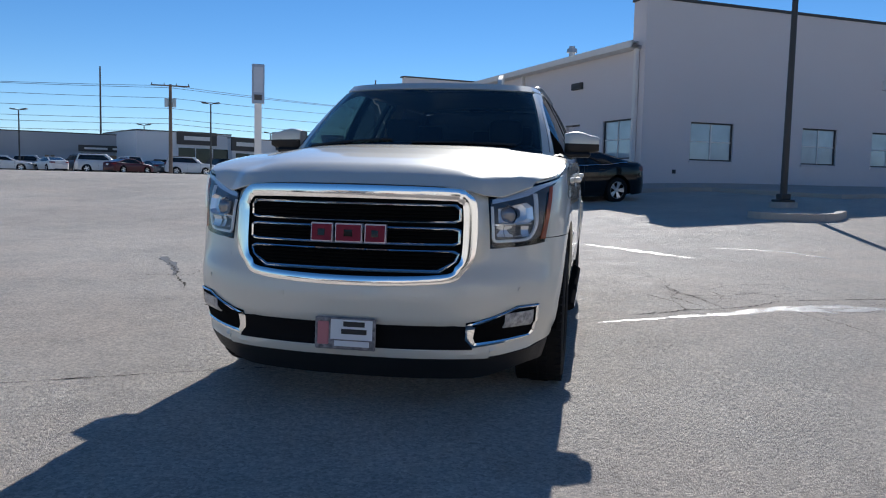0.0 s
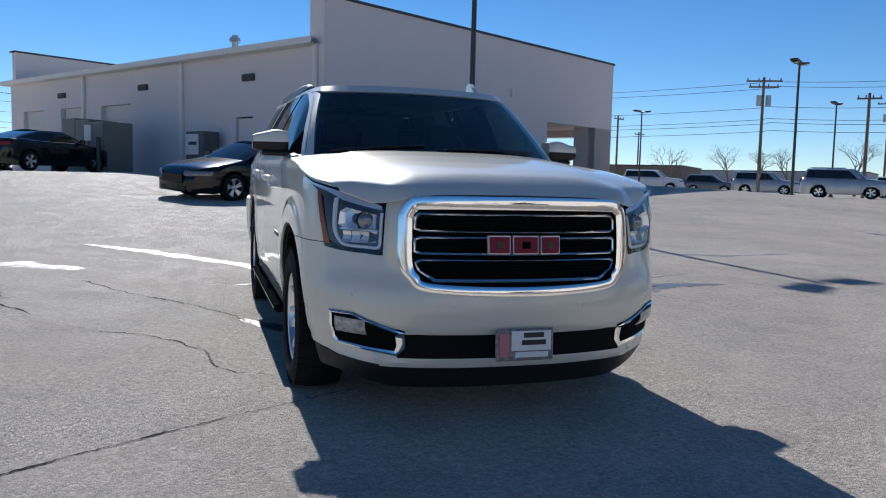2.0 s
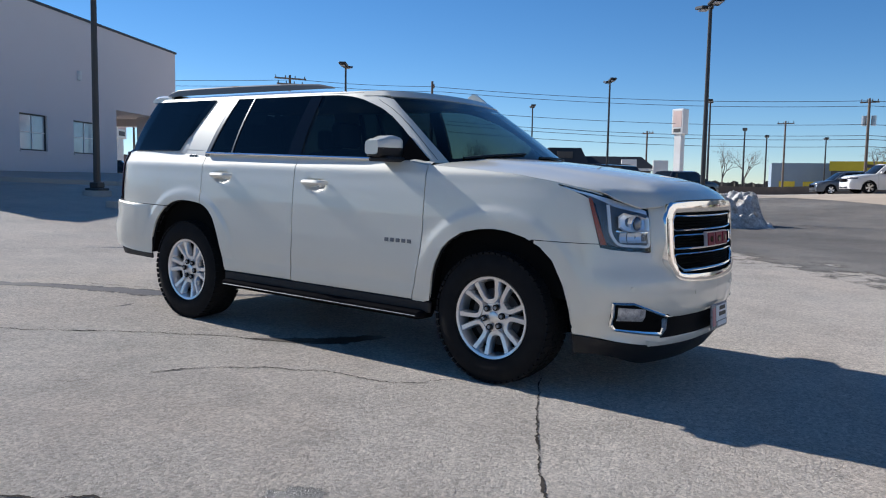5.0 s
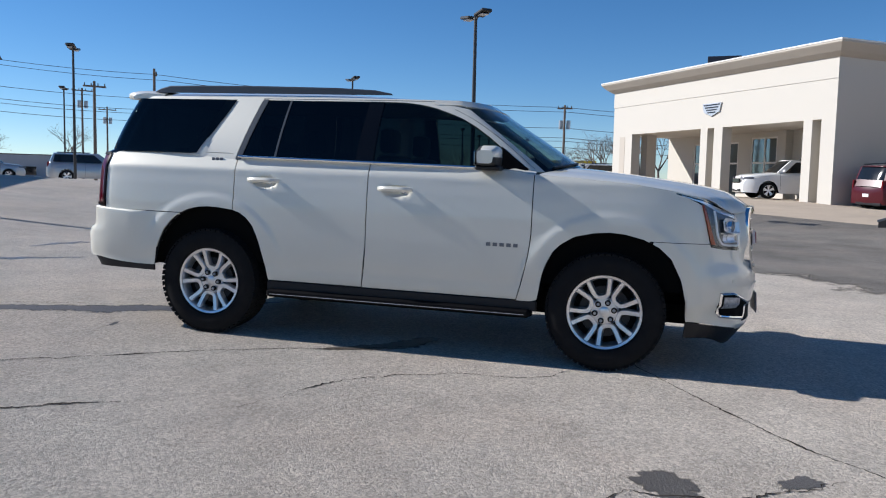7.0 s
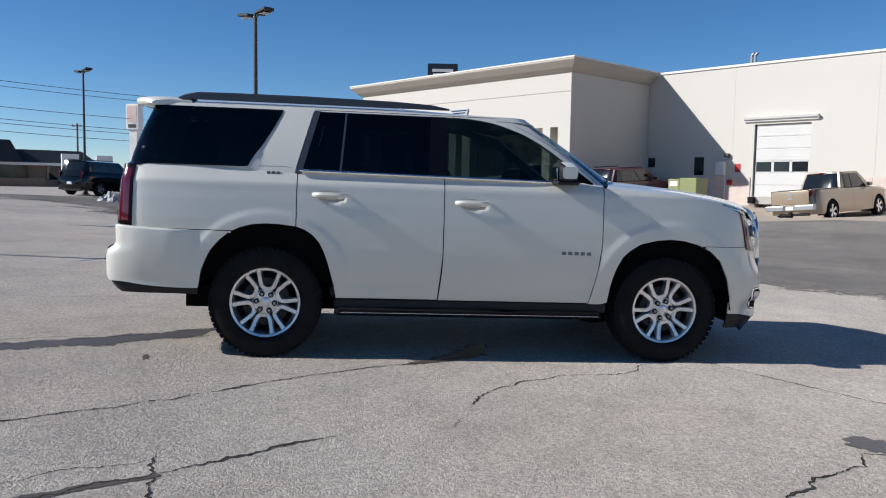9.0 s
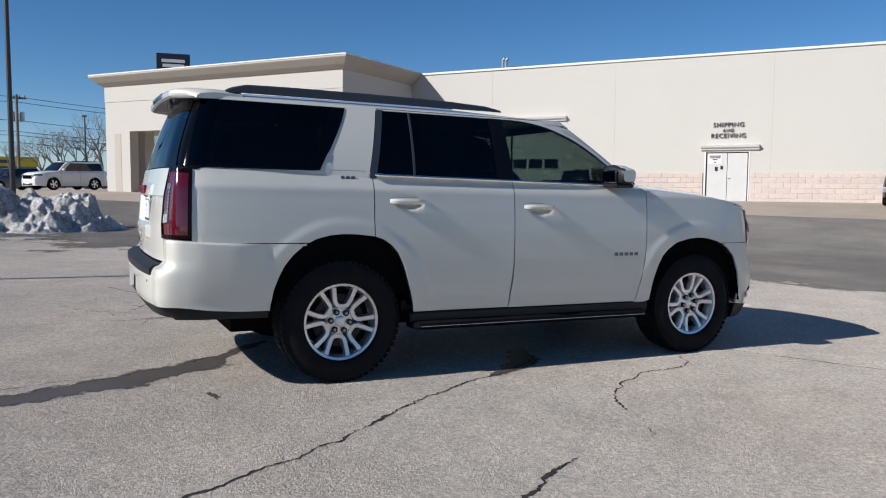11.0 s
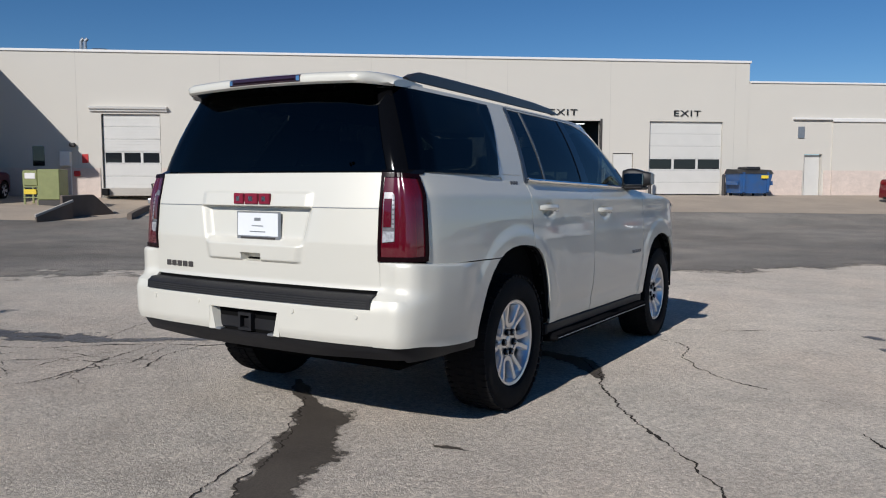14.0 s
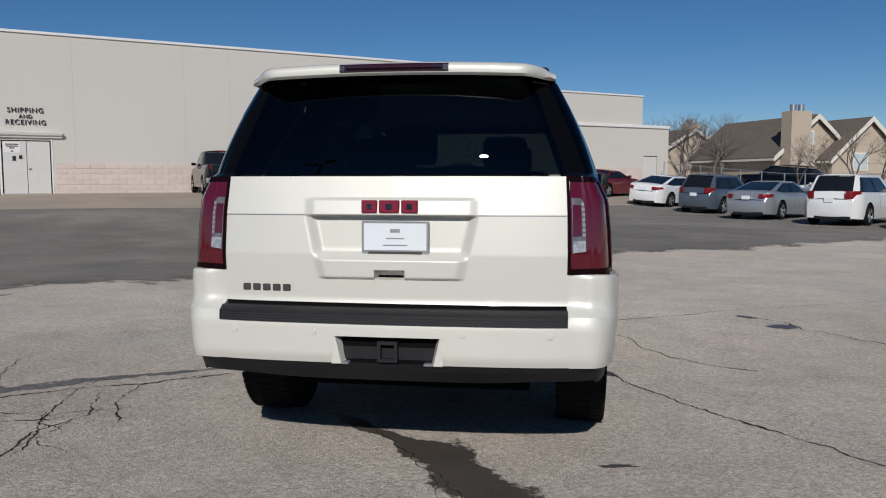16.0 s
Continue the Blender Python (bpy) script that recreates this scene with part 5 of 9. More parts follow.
    for lo_, hi_ in (([(S(2.40), 0.927), (R(0.785), 0.924)], [(S(2.40), 0.950), (R(0.785), 0.946)]), ([(S(2.40), 1.322), (R(0.785), 1.325)], [(S(2.40), 1.340), (R(0.86), 1.347), (R(0.785), 1.347)]),
                     ([(S(2.398), 0.950), (S(2.418), 0.950)], [(S(2.398), 1.325), (S(2.418), 1.325)]), ([(R(0.800), 0.946), (R(0.785), 0.946)], [(R(0.800), 1.326), (R(0.785), 1.326)])):
        bm = bmesh.new()
        band(bm, lo_, hi_, sg, 0.010, 0.010, 30, 12)
        part("lamp_edge", bm, M_DARKRED, tail, "smoked lamp edge")
    bm = bmesh.new()
    sheet(bm, [[skin(S(2.36) + (R(0.785) - S(2.36)) * t, 1.340, sg, 0.005), green(10.6 + 1.75 * t, 0.04, sg, 0.006)] for t in grid_between(0, 1, 16)])
    part("lamp_cap", bm, M_GLOSSBLACK, tail)
    bm = bmesh.new()
    band(bm, [(R(0.884), 1.03), (R(0.808), 1.012)], [(R(0.884), 1.235), (R(0.86), 1.252), (R(0.808), 1.252)], sg, 0.005, 0.004, 10, 8)
    part("clear_insert", bm, M_SILVERLENS, tail)
    bm = bmesh.new()
    band(bm, [(R(0.858), 1.088), (R(0.812), 1.088)], [(R(0.858), 1.222), (R(0.812), 1.222)], sg, 0.008, 0.004, 4, 4)
    part("brake_element", bm, M_REDLENS, tail)
    bm = bmesh.new()
    band(bm, [(R(0.880), 1.022), (R(0.812), 1.016)], [(R(0.880), 1.068), (R(0.812), 1.068)], sg, 0.009, 0.005, 8, 3)
    part("reverse_lamp", bm, M_FOG, tail, "clear ribbed reversing lamp")
    for k in range(7):
        bm = bmesh.new()
        z = 1.085 + 0.022 * k
        band(bm, [(R(0.881), z), (R(0.863), z)], [(R(0.881), z + 0.015), (R(0.863), z + 0.015)], sg, 0.009, 0.004, 2, 2)
        part("led_cell", bm, M_LEDCELL, tail, "pale led cell")
    # side step
    bm = bmesh.new()
    prof = [(0.86, 0.38), (1.0, 0.375), (1.03, 0.362), (1.035, 0.335), (1.01, 0.318), (0.90, 0.315)]
    rows = []
    for y in (-0.985, -0.96, 0.95, 0.985):
        k = 0.7 if y in (-0.985, 0.985) else 1.0
        rows.append([(sg * (0.9 + (px - 0.9) * k), y, 0.35 + (pz - 0.35) * k) for px, pz in prof])
    sheet(bm, rows, close=True)
    for r in (rows[0], rows[-1]):
        bm.faces.new([bm.verts.new(p) for p in r])
    step = part("side_step", bm, mat("matt black step", (0.008, 0.008, 0.009), 0.8, spec=0.0, vary=0.4, scale=8, tone=(0.014, 0.014, 0.014)), hero, "black running board with bright edge")
    bm = bmesh.new()
    box(bm, sg * 1.030 - 0.005, -0.95, 0.338, sg * 1.030 + 0.006, 0.94, 0.347, bevel=0.004)
    part("bright_strip", bm, mat("anodised step edge", (0.32, 0.325, 0.34), 0.5, 0.0, spec=0.2), step)
    # sill
    bm = bmesh.new()
    box(bm, sg * 0.955 - 0.02, -1.02, 0.36, sg * 0.955 + 0.012, 0.99, 0.435, bevel=0.01)
    part("sill", bm, M_TRIMBLACK, hero)

# rear bumper
bm = bmesh.new()
for sg in (1, -1):
    lo_b = lambda s: (RARCH(y_of(s)) if y_of(s) < 1.939 else 0.49 + 0.035 * ease((s - s_side(1.94)) / 60)) if s < I_REAR0 + 60 else 0.525
    rows = []
    for s in [s_side(v) for v in sorted({*grid_between(1.715, 1.94, 20), *grid_between(1.94, 2.40, 14)})] + grid_between(s_side(2.41), s_rear(0.785), 14):
        lo_z, hi_z = lo_b(s), 0.898 + 0.022 * ease((s - s_side(1.9)) / 70)
        swell = 0.030 * ease((y_of(s) - 1.93) / 0.22) * ease((s_rear(0.785) - s) / 24)
        edge = [skin(s, lo_z + (hi_z - lo_z) * k / 18, sg, swell * (0.75 + 0.25 * ease(k / 16))) for k in range(18)]
        rows.append(edge + [skin(s, hi_z - 0.02 * (hi_z - lo_z), sg, swell * 0.95), skin(s, hi_z, sg, swell * 0.7), skin(s, hi_z + 0.001 + 0.1 * swell, sg, -0.10 * swell - 0.004)])
    sheet(bm, rows)
    skin_patch(bm, grid_between(s_rear(0.785), s_rear(0.24), 12), lambda s: 0.528, lambda s: 0.765, sg, 14)
    skin_patch(bm, grid_between(s_rear(0.24), s_rear(0.0), 6), lambda s: 0.648, lambda s: 0.765, sg, 6)
thicken(bm, TH)
rbump = part("rear_bumper", bm, M_PEARL, hero, "pearl white rear bumper")
bm = bmesh.new()
for sg in (1, -1):
    skin_patch(bm, [s_side(v) for v in grid_between(1.945, 2.40, 10)] + grid_between(s_side(2.41), s_rear(0.0), 30), lambda s: 0.445 if y_of(s) < 2.5 else 0.458 - 0.015 * ease((0.75 - x_of(s)) / 0.4),
               lambda s: (0.487 + 0.035 * ease((s - s_side(1.94)) / 60)) if s < I_REAR0 + 60 else 0.524, sg, 5, off=-0.008)
bmesh.ops.remove_doubles(bm, verts=bm.verts[:], dist=0.0015)
thicken(bm, 0.012)
part("rear_valance", bm, M_TRIMBLACK, hero, "black lower valance")
# step pad
bm = bmesh.new()
rows = []
for x in grid_between(-0.775, 0.775, 24):
    y1 = skin(s_rear(abs(x)), 0.72, 1).y
    rows.append([(x, y1 - 0.10, 0.770), (x, y1 - 0.02, 0.766), (x, y1 + 0.010, 0.745), (x, y1 + 0.013, 0.705), (x, y1 - 0.02, 0.70)])
sheet(bm, rows)
thicken(bm, 0.008)
pad = part("step_pad", bm, M_TRIMBLACK, rbump, "ribbed black step pad")
for k in range(3):
    bm = bmesh.new()
    sheet(bm, [[(x, skin(s_rear(abs(x)), 0.72, 1).y + 0.013, 0.711 + k * 0.011 + dz) for x in grid_between(-0.76, 0.76, 20)] for dz in (0, 0.006)])
    thicken(bm, 0.004)
    part("pad_rib", bm, M_BLACK, pad)
# hitch pocket
bm = bmesh.new()
box(bm, -0.235, 2.45, 0.50, 0.235, 2.60, 0.645)
hitch = part("hitch_pocket", bm, M_WELL, hero, "open tow hitch pocket")
for sg in (1, -1):
    y0 = skin(s_rear(0.24), 0.58, 1).y
    bm = bmesh.new()
    prism(bm, [(sg * 0.247, y0 - 0.002, 0.650), (sg * 0.247, y0 - 0.002, 0.526), (sg * 0.203, y0 - 0.006, 0.526), (sg * 0.232, y0 - 0.004, 0.650)], (-sg * 0.02, -0.06, 0))
    part("pocket_cheek", bm, M_PEARL, hitch, smooth=False)

bm = bmesh.new()
box(bm, -0.21, 2.55, 0.535, 0.21, 2.605, 0.60, bevel=0.008)
part("crossbar", bm, M_TRIMBLACK, hitch)
bm = bmesh.new()
for a in ((-0.045, 0.045, 0.535, 0.55), (-0.045, 0.045, 0.612, 0.627), (-0.045, -0.03, 0.55, 0.612), (0.03, 0.045, 0.55, 0.612)):
    box(bm, a[0], 2.57, a[2], a[1], 2.635, a[3])
part("receiver", bm, M_TRIMBLACK, hitch, smooth=False)
for x in (-0.20, 0.17):
    bm = bmesh.new()
    box(bm, x, 2.60, 0.522, x + 0.04, 2.64, 0.535, bevel=0.004)
    part("bracket", bm, M_GALV, hitch)
for x in (-0.70, -0.33, 0.33, 0.70):
    bm = bmesh.new()
    p = skin(s_rear(abs(x)), 0.665, 1 if x > 0 else -1)
    tube(bm, p + Vector((0, -0.004, 0)), p + Vector((0, 0.004, 0)), 0.0125, n=14)
    part("parking_sensor", bm, M_PEARL, rbump)

# tailgate
bm = bmesh.new()


def gate(x, z, off=0.0):
    p = skin(s_rear(min(abs(x), 0.785)), z, 1 if x >= 0 else -1)
    rec = 0.0
    if abs(x) < 0.40 and 0.885 < z < 1.26:
        w = 0.395 - 0.06 * (1.17 - min(z, 1.17)) / 0.27
        ex = ease((w - abs(x)) / 0.055)
        rec = 0.035 * ex * ease((z - 0.985) / 0.03) * (1 - ease((z - 1.165) / 0.012)) - 0.012 * ex * ease((z - 1.166) / 0.012) * (1 - ease((z - 1.235) / 0.02))
        rec -= 0.018 * ex * ease((z - 0.89) / 0.012) * (1 - ease((z - 0.975) / 0.015))
        if abs(x) < 0.07:
            rec += 0.05 * ease((0.07 - abs(x)) / 0.012) * ease((z - 0.89) / 0.01) * (1 - ease((z - 0.925) / 0.01))
    return Vector((x, p.y - rec + off, z))


zs_ = sorted({*grid_between(0.785, 1.345, 40), *grid_between(0.88, 1.0, 24), *grid_between(1.155, 1.19, 14), *grid_between(1.22, 1.27, 10)})
xs_ = sorted({*grid_between(-0.777, 0.777, 40), *grid_between(-0.42, -0.28, 20), *grid_between(0.28, 0.42, 20), *grid_between(-0.085, 0.085, 20)})
sheet(bm, [[gate(x, z) for x in xs_] for z in zs_])
thicken(bm, TH)
tgate = part("tailgate", bm, M_PEARL, hero, "pearl white tailgate with plate recess", sharp=50)
# thin grey strips paint the shade line of the crease beside the recess
bm = bmesh.new()
sheet(bm, [[gate(x, z, 0.0015) for x in grid_between(-0.777, 0.777, 60) if abs(x) > 0.40 or True] for z in (1.172, 1.176)])
bmesh.ops.delete(bm, geom=[f for f in bm.faces if abs(f.calc_center_median().x) < 0.40], context="FACES")
part("gate_crease", bm, M_ALLOYDARK, tgate)
for x0, x1 in ((-0.125, -0.052), (-0.043, 0.047), (0.056, 0.125)):
    bm = bmesh.new()
    y0 = gate(0.0, 1.21).y
    box(bm, x0, y0 - 0.005, 1.184, x1, y0 + 0.014, 1.24, bevel=0.004)
    blk = part("badge_block", bm, M_BADGERED, tgate, "chrome edged red badge block")
    w = (x1 - x0) * 0.34
    bm = bmesh.new()
    box(bm, x0 + w, y0 + 0.012, 1.20, x1 - w, y0 + 0.016, 1.224)
    part("badge_slot", bm, M_CHROME, blk)
for k in range(5):
    bm = bmesh.new()
    x1 = 0.685 - k * 0.048
    y0 = gate(x1 - 0.02, 0.85).y
    box(bm, x1 - 0.036, y0 - 0.002, 0.832, x1, y0 + 0.006, 0.862, bevel=0.003)
    part("badge_bar", bm, M_TRIMDARK, tgate)
bm = bmesh.new()
box(bm, -0.152, 0.0, -0.075, 0.152, 0.012, 0.075, bevel=0.005)
rplate = part("rear_plate", bm, M_GALV, tgate, "white dealer plate in a metal frame", m=pose(-0.02, gate(0, 1.07).y + 0.004, 1.072))
part("plate_face", B(-0.14, 0.011, -0.052, 0.14, 0.014, 0.066), M_PLATE, rplate)
part("plate_mark", B(-0.022, 0.013, 0.026, 0.022, 0.0155, 0.042), M_GALV, rplate)
for w, z in ((0.08, 0.0), (0.11, -0.03)):
    part("text_bar", B(-w / 2, 0.013, z - 0.0025, w / 2, 0.0155, z + 0.0025), M_GALV, rplate)
part("text_bar", B(-0.12, 0.012, -0.069, 0.12, 0.0145, -0.058), M_TRIMDARK, rplate)

# hood
LIPZ = table([(0, 1.13), (0.45, 1.124), (0.56, 1.106), (0.62, 1.088), (0.70, 1.078), (0.75, 1.091), (0.80, 1.111), (0.845, 1.130)])
HC = table([(-2.44, 1.135), (-2.40, 1.166), (-2.34, 1.196), (-2.25, 1.224), (-2.1, 1.255), (-1.9, 1.283), (-1.6, 1.318), (-1.3, 1.345), (-0.9, 1.365)])
bm = bmesh.new()
rows = []
for k in range(41):
    v = k / 40
    row = []
    for j in range(-24, 25):
        u = j / 24
        xf = abs(u) * 0.845
        lz = LIPZ(xf)
        lip = skin(s_front(xf), lz, 1, 0.0)
        yl = lip.y - 0.055 * ease((0.70 - xf) / 0.10)
        yc = -1.18 + 0.19 * abs(u) ** 2
        vv = 1 - (1 - v) ** 1.25
        y = yc + (yl - yc) * vv
        edge = skin(s_side(max(y, -2.26)), HOODLINE(max(y, -2.26)), 1, -0.004)
        xe = edge.x - 0.006
        wide = xe * (1 - 0.0) if y > -2.0 else xe + (xf / max(abs(u), 1e-3) - xe) * ease((-2.0 - y) / 0.3) if u else xe
        x = u * wide
        zc, ze = HC(y), min(HOODLINE(y), HC(y) - 0.0)
        t = abs(u)
        crown = 1 - t ** 3.2 - 0.10 * ease((t - 0.60) / 0.10) * (1 - ease((t - 0.74) / 0.26))
        z = ze + 0.005 + (zc - ze) * max(0.0, crown)
        w = ease((v - 0.78) / 0.22)
        amp = 0.03 + 0.06 * ease((xf - 0.45) / 0.2) * (1 - ease((xf - 0.77) / 0.075))
        dy = y - yl
        row.append((x, y, z + (lz + 0.005 + amp * (1 - math.exp(-dy / 0.06)) + 0.2 * dy - z) * w))
    rows.append(row)
rows.append([(x, y + 0.006, z - 0.005) for x, y, z in rows[-1]])
sheet(bm, rows)
thicken(bm, 0.005)
part("hood", bm, M_PEARL, hero, "pearl white hood with raised centre", sharp=50)

def k_at(y, v):
    line = GB[:, 1] + (GT[:, 1] - GB[:, 1]) * v
    return float(np.interp(y, line, _gk))


def green_yz(y, v, sign, off=0.0):
    return green(k_at(y, v), v, sign, off)


def green_patch(edge_a, edge_b, v0, v1, sign, off, nu=10, nv=10):
    """Panel on the cabin side between two slanting edges y(v); v0, v1 may depend on y."""
    b2 = bmesh.new()
    rows = []
    for i in range(nu + 1):
        row = []
        for j in range(nv + 1):
            w = j / nv
            ya = edge_a(w) + (edge_b(w) - edge_a(w)) * i / nu
            a, b = v0(ya), v1(ya)
            row.append(green_yz(ya, a + (b - a) * w, sign, off))
        rows.append(row)
    sheet(b2, rows)
    return b2


APIL = table([(-0.90, 0.025), (-0.80, 0.175), (-0.607, 0.475), (-0.50, 0.62), (-0.395, 0.735), (-0.29, 0.815), (-0.186, 0.885), (-0.08, 0.925), (0.022, 0.948), (0.12, 0.955), (2.3, 0.955)])
TOPV = lambda y: APIL(y)
for sg in (-1, 1):
    # windscreen pillar and roof side rail in one strip
    bm = bmesh.new()
    rows = []
    ays, avs = [-0.90, -0.80, -0.607, -0.50, -0.395, -0.29, -0.186, -0.08, 0.022], [0.025, 0.175, 0.475, 0.62, 0.735, 0.815, 0.885, 0.925, 0.948]
    for v in grid_between(0.0, 0.87, 28):
        yb = float(np.interp(v, avs, ays))
        ka, kb = 3.45 + 0.40 * v / 0.87, k_at(yb, v)
        rows.append([green(ka + (kb - ka) * j / 5, v, sg) for j in range(6)])
    for y in sorted({*grid_between(-0.15, 0.3, 12), *grid_between(0.3, 2.2, 28)}):
        a = TOPV(y)
        k0 = max(3.84, k_at(y, 1.0))
        rows.append([green(max(3.84, k_at(y, v)), v, sg) for v in [1.0 - (1.0 - a) * j / 5 for j in range(6)]])
    sheet(bm, rows)
    thicken(bm, 0.02)
    rail = part("roof_rail", bm, M_PEARL, hero, "white roof side and windscreen pillar")
    bm = bmesh.new()
    line = [(3.45 + 0.40 * v / 0.87 + (k_at(float(np.interp(v, avs, ays)), v) - 3.45 - 0.40 * v / 0.87) * 0.52, v) for v in grid_between(0.04, 0.87, 24)]
    sheet(bm, [[green(k + d, v, sg, 0.0015) for k, v in line] for d in (-0.016, 0.016)])
    part("door_seam", bm, M_BLACK, rail)
    # small letters on the rear pillar, as plain bars
    for k in range(3):
        bm = bmesh.new()
        p = skin(s_side(1.40 + 0.034 * k), 1.315, sg, 0.001)
        box(bm, p.x - 0.004, p.y - 0.012, p.z - 0.012, p.x + 0.004, p.y + 0.012, p.z + 0.012, bevel=0.002)
        part("badge_bar", bm, M_BRUSHED, hero)
    # C pillar, leaning
    bm = green_patch(lambda w: 1.29 - 0.115 * w, lambda w: 1.75 - 0.30 * ease(w * 0.55 + 0.25), lambda y: 0.0, lambda y: 0.955, sg, 0.0, 14, 24)
    thicken(bm, 0.02)
    part("rear_pillar", bm, M_PEARL, hero, "white sloping rear pillar")
    # dark frame along the rear edge of the door glass
    bm = green_patch(lambda w: 1.240 - 0.115 * w, lambda w: 1.283 - 0.115 * w, lambda y: 0.0, lambda y: 0.965, sg, 0.004, 3, 10)
    thicken(bm, 0.02)
    part("window_frame", bm, M_FRAME, hero, "dark blue grey window frame")
    # seam over the doors
    bm = bmesh.new()
    sheet(bm, [[green_yz(y, v, sg, 0.0012) for y in sorted({*grid_between(-0.2, 0.2, 12), *grid_between(0.2, 1.17, 20)})] for v in (0.974, 0.981)])
    part("door_seam", bm, M_BLACK, hero)
    # B pillar and mullion
    bm = green_patch(lambda w: 0.20 + 0.0 * w, lambda w: 0.335 - 0.025 * w, lambda y: 0.02, lambda y: 0.955, sg, 0.001, 4, 8)
    thicken(bm, 0.03)
    part("door_pillar", bm, M_GLOSSBLACK, hero, "gloss black door pillar")
    bm = green_patch(lambda w: 0.958 - 0.03 * w, lambda w: 0.974 - 0.032 * w, lambda y: 0.02, lambda y: 0.955, sg, 0.003, 2, 8)
    thicken(bm, 0.03)
    part("window_divider", bm, M_FRAME, hero)
    # glass
    bm = green_patch(lambda w: -0.90 + 0.0 * w, lambda w: 0.20, lambda y: 0.02, TOPV, sg, -0.004, 28, 10)
    g1 = part("front_side_window", bm, M_SIDECLEAR, hero, "lightly tinted side glass")
    bm = green_patch(lambda w: 0.33 - 0.02 * w, lambda w: 1.245 - 0.115 * w, lambda y: 0.02, lambda y: 0.955, sg, -0.004, 16, 10)
    part("rear_side_window", bm, M_TINT, hero, "dark privacy glass")
    bm = green_patch(lambda w: 1.66 - 0.30 * ease(w * 0.55 + 0.25), lambda w: 2.40 - 0.11 * w, lambda y: 0.02 + 0.012 * max(0.0, (1.70 - max(y, 1.60)) / 0.09) ** 2, lambda y: 0.955, sg, 0.006, 40, 24)
    part("quarter_window", bm, M_TINT, hero, "dark privacy glass")
    # black wrap of the rear corner behind the glass
    bm = bmesh.new()
    sheet(bm, [[green(k, v, sg, 0.002) for v in grid_between(0.0, 0.93, 8)] for k in grid_between(10.55, 12.35, 8)])
    thicken(bm, 0.02)
    part("rear_corner", bm, mat("black corner panel", (0.003, 0.003, 0.0035), 0.06, spec=0.12), hero, "gloss black rear corner")
    # belt moulding
    bm = bmesh.new()
    rows = []
    for y in grid_between(-0.66, 1.255, 40):
        p = green_yz(y, 0.0, sg, 0.012)
        z = BELT(y)
        rows.append([(p.x - sg * 0.02, y, z + 0.017), (p.x + sg * 0.004, y, z + 0.019), (p.x + sg * 0.009, y, z + 0.010), (p.x + sg * 0.006, y, z + 0.001), (p.x - sg * 0.03, y, z - 0.002)])
    sheet(bm, rows)
    thicken(bm, 0.004)
    part("belt_moulding", bm, M_CHROME, hero, "bright belt moulding")
    # shoulder closing the body to the glass
    bm = bmesh.new()
    rows = []
    for y in grid_between(-0.97, 2.34, 40):
        a = skin(s_side(y), BELT(y), sg, -0.004)
        q = green_yz(max(y, -0.9), 0.0, sg, -0.012)
        rows.append([a, Vector(((a.x + q.x) / 2, y, max(a.z, 1.30) + 0.008)), Vector((q.x, y, BELT(y) + 0.02))])
    sheet(bm, rows)
    part("shoulder", bm, M_PEARL, hero)
    # mirror
    bm = bmesh.new()
    rows = []
    for k in range(9):
        t = k / 8
        x = 0.925 + 0.225 * t
        zc = 1.393 - 0.004 * t
        hh = 0.08 * (0.72 + 0.28 * math.sin(math.pi * min(1, t * 1.2 + 0.1))) * (1 - 0.25 * max(0, t - 0.85) / 0.15)
        ring = []
        for j in range(14):
            a = 2 * math.pi * j / 14
            ca, sa = math.cos(a), math.sin(a)
            ex = lambda q: math.copysign(abs(q) ** 0.42, q)
            ring.append((sg * x, -0.655 - (0.085 if ca < 0 else 0.085) * (0.85 if k in (0, 8) else 1) * ex(-ca) * (1 - 0.25 * t), zc + hh * ex(sa)))
        rows.append(ring)
    sheet(bm, rows, close=True)
    for r in (rows[0], rows[-1]):
        bm.faces.new([bm.verts.new(p) for p in r])
    bmesh.ops.remove_doubles(bm, verts=bm.verts[:], dist=0.001)
    for f in bm.faces:
        c = f.calc_center_median()
        f.material_index = 1 if c.y > -0.645 or c.z < 1.372 else 0
    mir = part("mirror", bm, [M_PEARL, M_TRIMBLACK], hero, "door mirror with white cap and black housing", sharp=60)
    bm = bmesh.new()
    box(bm, sg * 0.955 - 0.075, -0.745, 1.302, sg * 0.955 + 0.14 if sg > 0 else sg * 0.955 + 0.06, -0.575, 1.335, bevel=0.012) if sg > 0 else box(bm, -1.095, -0.745, 1.302, -0.88, -0.575, 1.335, bevel=0.012)
    part("mirror_base", bm, M_TRIMBLACK, mir)
    bm = bmesh.new()
    box(bm, sg * 1.02 - 0.08, -0.585, 1.335, sg * 1.02 + 0.08, -0.566, 1.43, bevel=0.008)
    part("mirror_glass", bm, M_MIRROR, mir)
    bm = green_patch(lambda w: -0.905, lambda w: -0.70, lambda y: 0.0, lambda y: APIL(y) + 0.01, sg, 0.006, 8, 8)
    thicken(bm, 0.02)
    part("mirror_sail", bm, mat("matt black sail", (0.006, 0.006, 0.007), 0.7, spec=0.0), hero, smooth=False)
    # roof rack
    rk = [(0.17, 1.845), (0.30, 1.868), (0.6, 1.882), (1.2, 1.89), (1.75, 1.89), (2.02, 1.886), (2.11, 1.864), (2.15, 1.845)]
    bm = bmesh.new()
    rows = []
